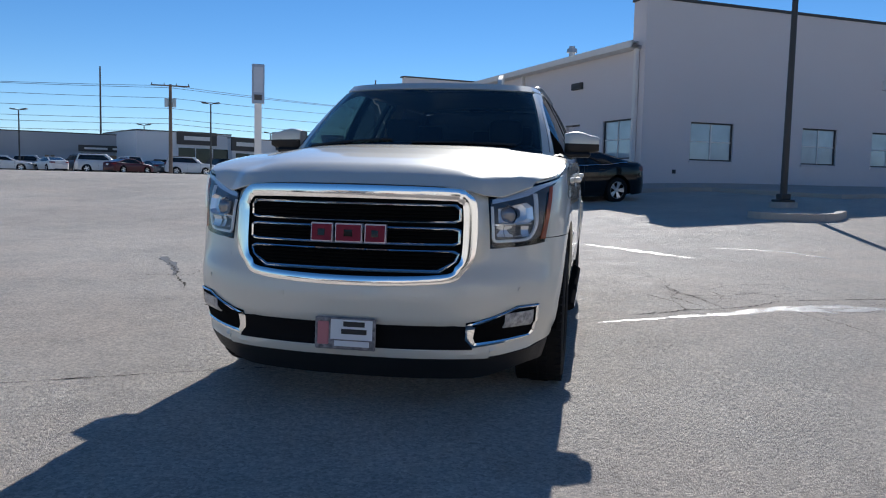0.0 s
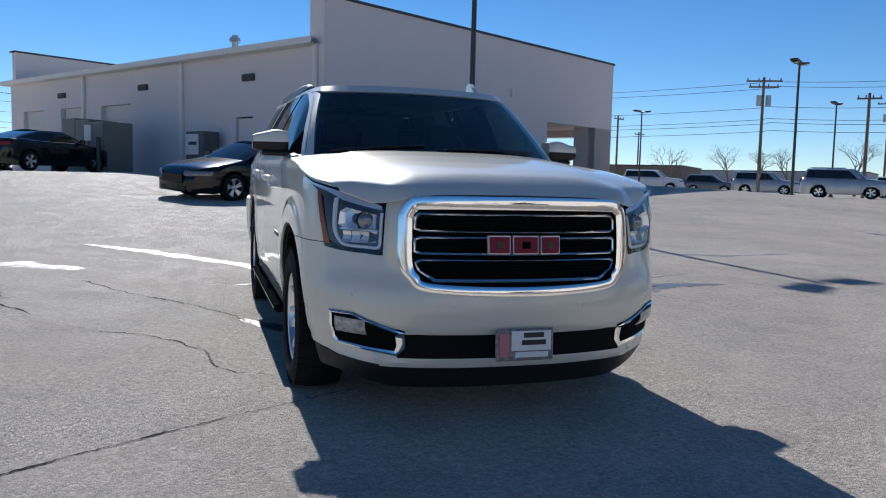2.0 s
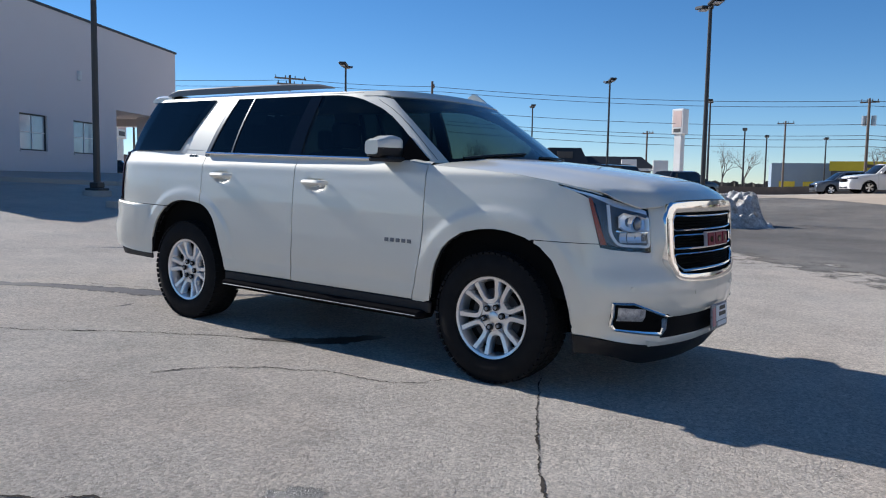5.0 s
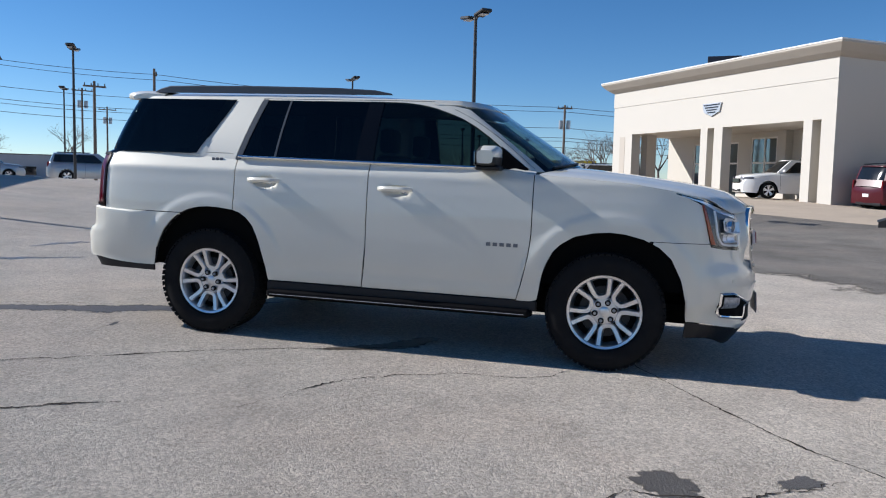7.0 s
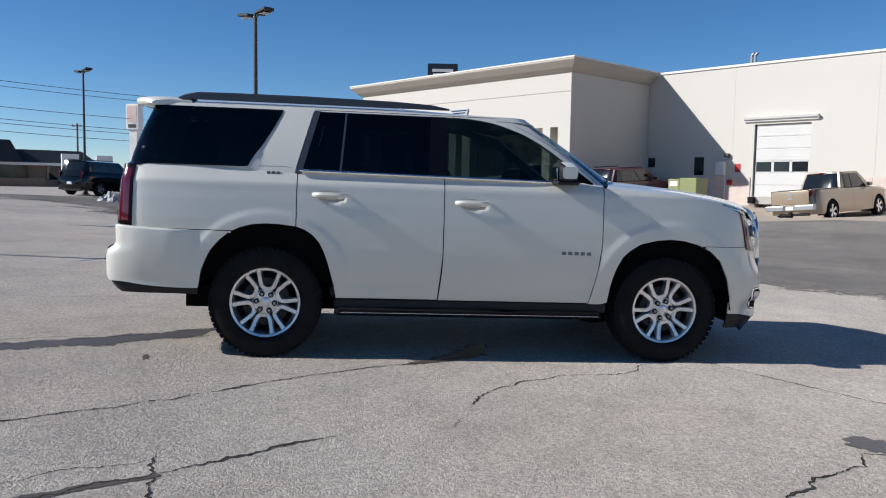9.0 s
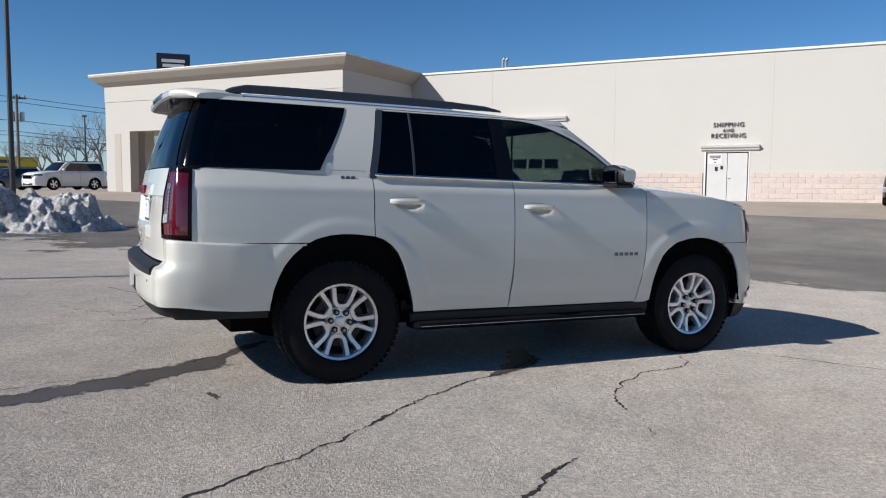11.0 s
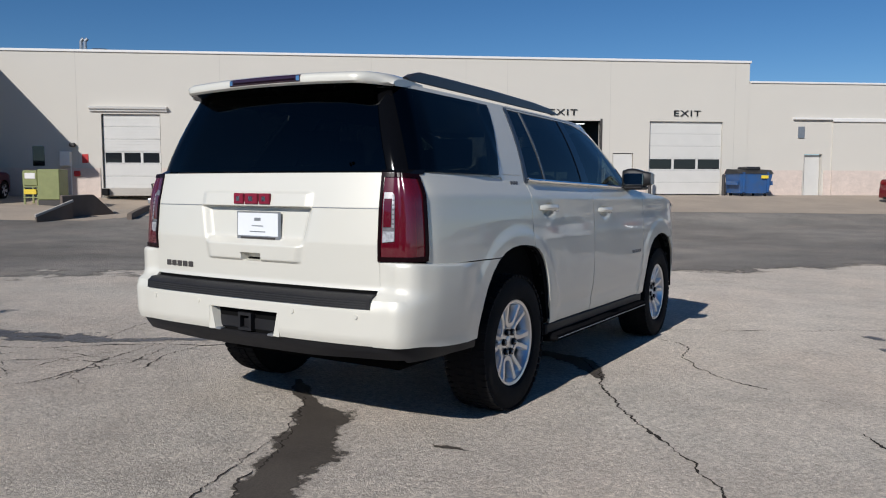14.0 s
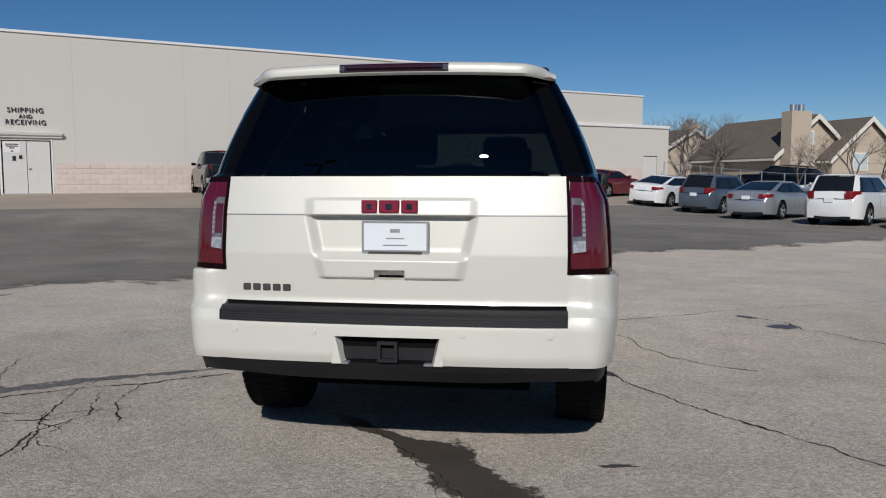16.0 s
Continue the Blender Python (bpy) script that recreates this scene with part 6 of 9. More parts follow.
    for y, z in rk:
        w = 0.026
        low = 1.838
        rows.append([(sg * (0.655 - w), y, low), (sg * (0.655 - w * 0.9), y, z - 0.01), (sg * (0.655 - w * 0.4), y, z), (sg * (0.655 + w * 0.4), y, z), (sg * (0.655 + w * 0.9), y, z - 0.01), (sg * (0.655 + w), y, low - 0.008)])
    sheet(bm, rows)
    part("roof_rack", bm, mat("satin dark rack", (0.022, 0.022, 0.025), 0.38, 0.0, spec=0.9), hero, "dark roof rail")

# windscreen and rear glass
bm = bmesh.new()
sheet(bm, [[green(abs(k), v, 1 if k >= 0 else -1, -0.004) for k in grid_between(-3.86, 3.86, 30)] for v in grid_between(0.0, 0.955, 12)])
part("windscreen", bm, M_CLEAR, hero, "clear curved windscreen")
bm = bmesh.new()
sheet(bm, [[green(15 - abs(k), v, 1 if k >= 0 else -1, 0.008) for k in grid_between(-2.75, 2.75, 26)] for v in grid_between(0.02, 0.965, 10)])
part("rear_window", bm, M_TINT, hero, "dark rear window")
# black frit round the windscreen
bm = bmesh.new()
sheet(bm, [[green(abs(k), v, 1 if k >= 0 else -1, -0.002) for k in grid_between(-3.86, 3.86, 30)] for v in (0.0, 0.045)])
part("glass_border", bm, M_GLOSSBLACK, hero)
bm = bmesh.new()
sheet(bm, [[green(abs(k), v, 1 if k >= 0 else -1, 0.003) for k in grid_between(-3.9, 3.9, 30)] for v in (0.915, 0.94, 0.97, 1.0)])
thicken(bm, 0.012)
part("roof_header", bm, M_PEARL, hero, "white roof edge over the windscreen")

for sg in (1, -1):                                     # rounded corner between pillar, header and roof
    bm = bmesh.new()
    sheet(bm, [[green(k, v, sg, 0.0015) for k in grid_between(3.80, 5.05, 10)] for v in grid_between(0.93, 1.0, 4)])
    thicken(bm, 0.012)
    part("roof_corner", bm, M_PEARL, hero)

# roof
bm = bmesh.new()
rows = []
for y in sorted({*grid_between(-0.50, -0.1, 14), *grid_between(-0.1, 2.26, 30)}):
    row = []
    for j in range(-14, 15):
        u = j / 14
        half = float(np.interp(y, GT[4:12, 1], GT[4:12, 0])) if y > -0.34 else max(0.02, float(np.interp(y, GT[0:5, 1], GT[0:5, 0])))
        x = u * half
        zc = 1.812 + 0.064 * ease((y + 0.5) / 1.3) - 0.008 * ease((y - 1.6) / 0.7)
        z = 1.80 + (zc - 1.80) * (1 - abs(u) ** 3.0)
        if y < -0.25:
            z = min(z, 1.80 + 0.010 * (1 - (x / 0.70) ** 2) + 0.10 * (y + 0.5))
        row.append((x, y, z))
    rows.append(row)
sheet(bm, rows)
thicken(bm, 0.02)
roof = part("roof", bm, M_PEARL, hero, "white roof panel", sharp=50)
# rear spoiler with brake light, wrapping down to the corner of the glass
def spoiler_line(u):
    """Half width, trailing edge and crest height of the spoiler across the car."""
    a = abs(u)
    return u * 0.712, 2.487 - 0.02 * a ** 2 - 0.135 * ease((a - 0.80) / 0.20), 1.868 - 0.022 * a ** 2.2 - 0.022 * ease((a - 0.9) / 0.1)


bm = bmesh.new()
rows, under = [], []
for j in range(-24, 25):
    u = j / 24
    x, back, zt = spoiler_line(u)
    lowz_ = 1.776 + 0.018 * (1 - u * u)
    rows.append([(x * 0.985, 2.05, zt - 0.012), (x * 0.99, 2.2, zt - 0.004), (x, back - 0.10, zt - 0.006), (x, back - 0.028, zt - 0.016), (x, back - 0.006, zt - 0.028), (x, back, zt - 0.042),
                 (x, back - 0.004, lowz_ + 0.010), (x, back - 0.018, lowz_)])
    under.append([(x * 0.998, back - 0.017, lowz_ + 0.001), (x * 0.985, back - 0.10, lowz_ - 0.004), (x * 0.97, 2.20, 1.79)])
vs_ = sheet(bm, rows)
for r in (vs_[0], vs_[-1]):
    tip = [bm.verts.new((r[0].co.x, 2.05, r[-1].co.z + 0.012))]
    bm.faces.new(list(r) + tip)
spo = part("spoiler", bm, M_PEARL, hero, "white roof spoiler", sharp=40)
bm = bmesh.new()
sheet(bm, under)
part("spoiler_underside", bm, M_GLOSSBLACK, spo, smooth=False)
bm = bmesh.new()
sheet(bm, [[(x, spoiler_line(x / 0.712)[1] + dy, z + 0.002 * (1 - (x / 0.24) ** 2)) for x in grid_between(-0.245, 0.245, 12)] for z, dy in ((1.806, -0.001), (1.812, 0.004), (1.834, 0.003), (1.842, -0.006))])
thicken(bm, 0.008)
brk = part("high_brake_lamp", bm, M_SMOKED, spo, "dark red high brake lamp")
for x0, x1 in ((-0.243, -0.222), (0.222, 0.243)):
    bm = bmesh.new()
    sheet(bm, [[(x, spoiler_line(x / 0.712)[1] + 0.0055, z) for x in (x0, x1)] for z in (1.811, 1.835)])
    thicken(bm, 0.003)
    part("lamp_end", bm, M_CHROME, brk)
bm = bmesh.new()
sheet(bm, [[(x, spoiler_line(x / 0.712)[1] + 0.0048, z) for x in grid_between(-0.215, 0.215, 10)] for z in (1.815, 1.824)])
thicken(bm, 0.002)
part("brake_element", bm, M_DARKRED, brk)
# antenna fin
bm = bmesh.new()
prism(bm, [(0.0, -0.10, 0), (0.0, 0.08, 0), (0.0, 0.075, 0.05), (0.0, 0.03, 0.075), (0.0, 0.0, 0.07)], (0.03, 0, 0), (0.43, -0.36, 1.805))
fin = part("antenna", bm, M_PEARL, hero, "white antenna fin")
# wipers and cowl
bm = bmesh.new()
sheet(bm, [[(u * 0.86, -1.21 + 0.20 * u * u + dy, 1.338 - 0.045 * u * u + dz) for u in grid_between(-1, 1, 20)] for dy, dz in ((-0.0, -0.012), (0.09, 0.012))])
thicken(bm, 0.01)
part("cowl", bm, M_TRIMBLACK, hero)
for x0, x1 in ((-0.72, -0.12), (0.0, 0.62)):
    bm = bmesh.new()
    pts = []
    for t in grid_between(0, 1, 8):
        x = x0 + (x1 - x0) * t
        pts.append(green(abs(x) / 0.26 if abs(x) < 0.78 else 3, 0.05 + 0.05 * t, 1 if x >= 0 else -1, 0.012))
    sheet(bm, [[p + Vector((0, 0.008 * math.cos(q), 0.008 * math.sin(q))) for q in grid_between(0, 2 * math.pi, 6)] for p in pts])
    part("wiper", bm, M_BLACK, hero)

# inner dark shell and cabin
bm = bmesh.new()
rows = []
for z in (0.42, 0.55, 0.75, 0.98):
    ring = [skin(s, z, 1, -0.05) for s in grid_between(0, len(OUT) - 1, 60)]
    ring = [Vector((min(max(p.x, -0.9), 0.9), p.y, p.z)) for p in ring]
    rows.append(ring + [Vector((-p.x, p.y, p.z)) for p in ring[::-1]])
sheet(bm, [rows[1], rows[2], rows[3]])
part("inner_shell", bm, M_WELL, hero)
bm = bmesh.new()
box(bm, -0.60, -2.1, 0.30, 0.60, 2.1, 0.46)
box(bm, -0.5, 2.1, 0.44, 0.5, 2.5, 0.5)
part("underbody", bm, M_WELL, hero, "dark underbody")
bm = bmesh.new()
box(bm, -0.88, -0.98, 0.44, 0.88, 1.02, 0.50)
part("cabin_floor", bm, M_LEATHER, hero)
bm = bmesh.new()
box(bm, -0.86, -1.0, 0.9, 0.86, -0.62, 1.30, bevel=0.06, seg=2)
part("dashboard", bm, M_LEATHER, hero)
bm = bmesh.new()
for k in range(24):
    a0, a1 = 2 * math.pi * k / 24, 2 * math.pi * (k + 1) / 24
    f = lambda a: pose(0.40, -0.48, 1.22, -62, 0, 0) @ Vector((0.19 * math.cos(a), 0.19 * math.sin(a), 0))
    tube(bm, f(a0), f(a1), 0.016, n=6, caps=False)
part("steering_wheel", bm, M_TRIMBLACK, hero)


def car_seat(x, y, w):
    b2 = bmesh.new()
    box(b2, x - w / 2, y - 0.25, 0.62, x + w / 2, y + 0.28, 0.82, bevel=0.05, seg=2)
    box(b2, x - w / 2, y + 0.18, 0.80, x + w / 2, y + 0.34, 1.40, bevel=0.06, seg=2)
    box(b2, x - 0.13, y + 0.24, 1.41, x + 0.13, y + 0.35, 1.60, bevel=0.04, seg=2)
    return part("seat", b2, M_LEATHER, hero)


for x in (-0.42, 0.42):
    car_seat(x, -0.05, 0.52)
    car_seat(x, 0.95, 0.55)
car_seat(0, 1.75, 1.2)

# wheels
def lathe(bm, prof, n=40, m=None):
    rows = [[Vector((px, pr * math.cos(2 * math.pi * k / n), pr * math.sin(2 * math.pi * k / n))) for px, pr in prof] for k in range(n)]
    rows.append(rows[0])
    vs = sheet(bm, rows)
    bmesh.ops.remove_doubles(bm, verts=bm.verts[:], dist=1e-5)


def wheel(m):
    """Outer face towards local -x, hub at the origin."""
    w = thing("wheel", m, "", "")
    for key in ("label", "category"):
        if key in w:
            del w[key]
    bm = bmesh.new()
    lathe(bm, [(0.12, 0.245), (0.13, 0.29), (0.128, 0.345), (0.115, 0.378), (0.09, 0.392), (0.0, 0.396), (-0.09, 0.392), (-0.115, 0.380), (-0.13, 0.345), (-0.134, 0.30), (-0.125, 0.262), (-0.108, 0.249), (-0.10, 0.235)], 56)
    part("tyre", bm, M_TYRE, w, "black all-terrain tyre")
    bm = bmesh.new()
    for k in range(56):
        a = 2 * math.pi * k / 56
        for x0, x1, sk in ((-0.125, -0.055, 0.6), (-0.048, -0.004, -0.5), (0.004, 0.048, 0.5), (0.055, 0.125, -0.6)):
            mm = Matrix.Rotation(a + (0.056 if abs(x0 + x1) < 0.1 else 0), 4, "X")
            r = 0.392 if max(abs(x0), abs(x1)) < 0.1 else 0.386
            box(bm, x0, -0.0165, r - 0.006, x1, 0.0165, r + 0.007, m=mm)
    part("tread", bm, M_TYRE, w, smooth=False)
    bm = bmesh.new()
    lathe(bm, [(-0.104, 0.252), (-0.112, 0.247), (-0.108, 0.232), (-0.085, 0.222), (0.05, 0.205), (0.09, 0.2)], 56)
    part("rim", bm, M_SATIN, w, "bright machined alloy rim")
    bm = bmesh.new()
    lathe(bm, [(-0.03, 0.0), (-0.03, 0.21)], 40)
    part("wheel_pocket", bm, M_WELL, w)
    bm = bmesh.new()
    lathe(bm, [(-0.035, 0.0), (-0.04, 0.17), (-0.032, 0.172)], 40)
    part("brake_disc", bm, M_TRIMBLACK, w)
    half = [(0.243, 0.080), (0.222, 0.0745), (0.19, 0.066), (0.155, 0.0565), (0.128, 0.048), (0.110, 0.039), (0.100, 0.028), (0.0965, 0.012)]
    line = [Vector((r, w)) for r, w in half] + [Vector((0.096, 0.0))] + [Vector((r, -w)) for r, w in half[::-1]]
    for k in range(6):
        a = 2 * math.pi * k / 6 + math.pi / 6
        ca, sa = math.cos(a), math.sin(a)
        bm = bmesh.new()
        rows = []
        for i, p in enumerate(line):
            d = (line[min(i + 1, len(line) - 1)] - line[max(i - 1, 0)]).normalized()
            s_ = Vector((-d.y, d.x))
            hw = 0.0160 + 0.004 * max(0.0, (p.x - 0.2) / 0.04)
            x = -0.076 - 0.028 * (p.x - 0.09) / 0.15
            row = []
            for q, dx in ((-1.35, 0.045), (-1.0, 0.006), (-0.75, 0.0), (0.75, 0.0), (1.0, 0.006), (1.35, 0.045)):
                e = p + s_ * (hw * q)
                row.append((x + dx, e.x * ca - e.y * sa, e.x * sa + e.y * ca))
            rows.append(row)
        sheet(bm, rows)
        part("spoke", bm, M_SATIN, w, "silver u-shaped spoke")
    bm = bmesh.new()
    lathe(bm, [(-0.080, 0.0), (-0.079, 0.03), (-0.077, 0.034), (-0.075, 0.036), (-0.073, 0.084), (-0.055, 0.096)], 36)
    part("hub", bm, M_SATIN, w)
    for k in range(6):
        a = 2 * math.pi * k / 6
        bm = bmesh.new()
        c = Vector((-0.076, 0.064 * math.cos(a), 0.064 * math.sin(a)))
        tube(bm, c, c + Vector((-0.014, 0, 0)), 0.0205, 0.0195, n=16)
        part("lug_nut", bm, M_GLOSSBLACK, w, "black lug nut")
        bm = bmesh.new()
        tube(bm, c + Vector((-0.013, 0, 0)), c + Vector((-0.020, 0, 0)), 0.012, 0.0105, n=6)
        part("nut_cap", bm, M_ALLOYDARK, w, smooth=False)
    return w


w0 = wheel(pose(-0.866, -1.473, 0.394, -12, 0, 0))
w0.parent = hero
for x, y, rot in ((-0.866, 1.473, pose(0, 0, 0, 6, 0, 0)), (0.866, -1.473, pose(0, 0, 0, 0, 0, 180)), (0.866, 1.473, pose(0, 0, 0, 20, 0, 180))):
    c = copy_thing(w0, Matrix.Translation((x, y, 0.394)) @ rot)
    c.parent = hero
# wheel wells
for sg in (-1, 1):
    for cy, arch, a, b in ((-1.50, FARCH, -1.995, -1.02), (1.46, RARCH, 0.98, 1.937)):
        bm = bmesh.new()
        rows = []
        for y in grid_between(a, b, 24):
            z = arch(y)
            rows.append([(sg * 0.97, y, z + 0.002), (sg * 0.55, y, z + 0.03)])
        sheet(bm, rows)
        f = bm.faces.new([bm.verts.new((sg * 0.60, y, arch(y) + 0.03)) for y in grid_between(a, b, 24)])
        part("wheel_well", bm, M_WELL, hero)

# ---- parked cars ----
KINDS = {
    "sedan": dict(L=4.88, W=1.85, wb=2.83, r=0.335, low=0.20, H=1.43, belt=0.93, rear=(1.75, 2.40),
                  top=[(-2.44, 0.60), (-2.40, 0.72), (-2.2, 0.80), (-1.7, 0.89), (-1.05, 0.98), (-0.6, 0.99), (1.2, 1.01), (1.65, 1.06), (2.2, 1.06), (2.38, 1.0), (2.44, 0.72)],
                  base=(-1.12, 2.0), roof=(-0.20, 0.85), tail=(0.80, 0.95)),
    "coupe": dict(L=4.76, W=1.87, wb=2.72, r=0.34, low=0.18, H=1.39, belt=0.92, rear=(1.6, 2.3),
                  top=[(-2.38, 0.58), (-2.33, 0.74), (-2.0, 0.85), (-1.3, 0.93), (-0.8, 0.97), (1.2, 1.0), (1.6, 1.04), (2.25, 1.05), (2.33, 1.0), (2.38, 0.7)],
                  base=(-0.85, 1.6), roof=(0.05, 0.85), tail=(0.80, 0.98)),
    "crossover": dict(L=4.55, W=1.83, wb=2.65, r=0.345, low=0.22, H=1.66, belt=1.0, rear=(1.9, 2.25),
                      top=[(-2.27, 0.66), (-2.22, 0.82), (-1.9, 0.95), (-1.05, 1.05), (-0.6, 1.06), (1.9, 1.10), (2.2, 1.08), (2.27, 0.85)],
                      base=(-1.15, 2.16), roof=(-0.30, 1.75), tail=(0.86, 1.12)),
    "suv": dict(L=5.2, W=2.02, wb=2.95, r=0.39, low=0.26, H=1.89, belt=1.20, rear=(2.1, 2.5),
                top=[(-2.6, 0.78), (-2.56, 1.0), (-2.3, 1.12), (-1.2, 1.24), (-0.8, 1.25), (2.3, 1.30), (2.55, 1.28), (2.6, 1.0)],
                base=(-1.15, 2.5), roof=(-0.42, 2.25), tail=(0.92, 1.30)),
    "pickup": dict(L=5.75, W=2.0, wb=3.55, r=0.39, low=0.30, H=1.87, belt=1.14, rear=(1.2, 2.8),
                   top=[(-2.87, 0.75), (-2.82, 1.0), (-2.5, 1.10), (-1.5, 1.19), (-1.1, 1.20), (0.9, 1.22), (1.0, 1.26), (2.82, 1.26), (2.87, 1.0)],
                   base=(-1.45, 0.88), roof=(-0.70, 0.62), tail=(0.85, 1.20)),
}
M_CARTAIL = mat("tail lamp plastic", (0.20, 0.006, 0.010), 0.3, vary=0.5, scale=9, tone=(0.07, 0.003, 0.005), spec=0.3)
PAINTS = {}


def paint(name, c, metal=0.0, rough=0.3):
    if name not in PAINTS:
        PAINTS[name] = mat("car paint " + name, c, rough, metal, coat=0.35 if name in ("black", "maroon", "dark grey") else 0.8, spec=0.3, vary=0.08, scale=3)
    return PAINTS[name]


M_CARGLASS = mat("dark car glass", (0.010, 0.012, 0.014), 0.05, spec=0.55)


def simple_wheel(r):
    w = thing("wheel", pose(0, 0, 0), "", "")
    for key in ("label", "category"):
        if key in w:
            del w[key]
    b2 = bmesh.new()
    lathe(b2, [(0.11, r * 0.66), (0.115, r * 0.9), (0.09, r), (-0.09, r), (-0.115, r * 0.9), (-0.11, r * 0.68), (-0.085, r * 0.66)], 24)
    part("tyre", b2, M_TYRE, w)
    b2 = bmesh.new()
    lathe(b2, [(-0.10, r * 0.68), (-0.095, r * 0.62), (-0.03, r * 0.58), (-0.02, 0.0)], 24)
    rim = part("rim", b2, M_WELL, w)
    b2 = bmesh.new()
    for k in range(5):
        a = 2 * math.pi * k / 5
        for d in (-0.16, 0.16):
            pts = []
            for rr, hw, x in ((0.05, 0.022, -0.075), (r * 0.66, 0.03, -0.098)):
                c = a + d
                cy, cz = rr * math.cos(c), rr * math.sin(c)
                pts.append([(x, cy + math.sin(c) * hw, cz - math.cos(c) * hw), (x, cy - math.sin(c) * hw, cz + math.cos(c) * hw)])
            sheet(b2, pts)
    lathe(b2, [(-0.102, r * 0.69), (-0.104, r * 0.655), (-0.08, r * 0.63)], 24)
    lathe(b2, [(-0.09, 0.0), (-0.085, 0.05), (-0.06, 0.06)], 12)
    part("spokes", b2, M_SATIN, rim, "silver alloy spokes")
    return w


def parked_car(kind, colour, m, label, plate=True, paint_args=None):
    k = KINDS[kind]
    L, W, r, wb = k["L"], k["W"], k["r"], k["wb"]
    col = paint(colour, *(paint_args or ((0.7, 0.69, 0.67),)))
    car = thing({"suv": "suv", "pickup": "pickup_truck", "crossover": "crossover", "coupe": "coupe"}.get(kind, "sedan"), m, label, "truck" if kind == "pickup" else "car")
    top = table(k["top"])
    hw = W / 2

    def half(y, z=0.7):
        f = max(0.0, (-y - (L / 2 - 0.75)) / 0.75)
        b = max(0.0, (y - (L / 2 - 0.50)) / 0.50)
        t = hw * (1 - 0.30 * f ** 2.2 - 0.24 * b ** 2.4)
        bulge = 0.05 * ((z - 0.62) / 0.5) ** 2
        return t * (1 - max(0.0, bulge) * (1.3 if z > 0.62 else 0.8))

    wy = (-wb / 2 - 0.02, wb / 2 + 0.02)

    def bow(x):
        return 0.085 * (1 - min(1.0, abs(x) / (hw * 0.72)) ** 2)

    ra = r + 0.075

    def lowz(y):
        z = k["low"] + 0.03 * max(0, abs(y) - L * 0.40) / (L * 0.1)
        for c in wy:
            d = abs(y - c)
            if d < ra:
                z = max(z, r + math.sqrt(max(0.0, ra * ra - d * d)))
        return z

    yl = sorted({*grid_between(-L / 2, L / 2, 44), *[c + s * ra * q for c in wy for s in (-1, 1) for q in (0.999, 0.97, 0.9, 0.75, 0.5, 0.2)]})
    b2 = bmesh.new()
    for sg in (-1, 1):
        rows = []
        for y in yl:
            a, b = lowz(y), top(y)
            rd = min(0.10, 0.25 * (b - a))
            row = [(sg * half(y, a + (b - rd - a) * j / 7), y, a + (b - rd - a) * j / 7) for j in range(8)]
            row += [(sg * (half(y, b) - 0.016), y, b - rd * 0.5), (sg * (half(y, b) - 0.045), y, b - rd * 0.16), (sg * (half(y, b) - 0.085), y, b)]
            rows.append(row)
        sheet(b2, rows)
    bed = (1.02, 2.78) if kind == "pickup" else None
    rows = []
    for y in yl:
        z = top(y)
        w = half(y, z) - 0.085
        zz = [(u * w, y, z + 0.035 * (1 - abs(u) ** 2.5) * (0 if bed and y > 0.9 else 1)) for u in (-1, -0.92, -0.7, -0.35, 0, 0.35, 0.7, 0.92, 1)]
        rows.append(zz)
    if bed:
        sheet(b2, [q for q in rows if q[0][1] <= bed[0]])
        for sg in (-1, 1):
            sheet(b2, [[(sg * (half(y, top(y)) - 0.085), y, top(y)), (sg * (half(y, top(y)) - 0.14), y, top(y))] for y in yl if y >= bed[0]])
    else:
        sheet(b2, rows)
    for y in (yl[0], yl[-1]):
        a, b = lowz(y), top(y)
        w = half(y)
        sg_ = -1 if y < 0 else 1
        sheet(b2, [[(u * (half(y, z) - 0.085 * max(0.0, (z - b + 0.1) / 0.1) ** 2), y + sg_ * (0.09 * (1 - u * u) * (1 - 0.6 * abs(2 * (z - a) / (b - a) - 1) ** 3)), z) for u in grid_between(-1, 1, 12)] for z in grid_between(a, b, 8)])
    bmesh.ops.remove_doubles(b2, verts=b2.verts[:], dist=0.004)
    body = part("body", b2, col, car, sharp=40)
    if bed:
        b2 = bmesh.new()
        wi = hw - 0.13
        sheet(b2, [[(-wi, bed[0], 1.25), (-wi, bed[0], 0.75), (wi, bed[0], 0.75), (wi, bed[0], 1.25)], [(-wi, bed[1], 1.25), (-wi, bed[1], 0.75), (wi, bed[1], 0.75), (wi, bed[1], 1.25)]])
        for y in bed:
            b2.faces.new([b2.verts.new(q) for q in ((-wi, y, 0.75), (wi, y, 0.75), (wi, y, 1.25), (-wi, y, 1.25))])
        part("truck_bed", b2, M_TRIMBLACK, car, "open black lined bed", smooth=False)
        gate_ = part("tailgate", B(-0.74, L / 2 + 0.06, 0.74, 0.74, L / 2 + 0.108, 1.235, bevel=0.018, seg=2), col, car)
        part("tailgate_handle", B(-0.12, L / 2 + 0.10, 1.06, 0.12, L / 2 + 0.118, 1.13, bevel=0.006), M_GALV, gate_)
        part("badge_bar", B(-0.10, L / 2 + 0.10, 0.92, 0.10, L / 2 + 0.114, 0.98, bevel=0.004), M_GALV, gate_)
        b2 = bmesh.new()
        box(b2, -0.97, L / 2 + 0.02, 0.50, -0.22, L / 2 + 0.21, 0.70, bevel=0.03, seg=2)
        box(b2, 0.22, L / 2 + 0.02, 0.50, 0.97, L / 2 + 0.21, 0.70, bevel=0.03, seg=2)
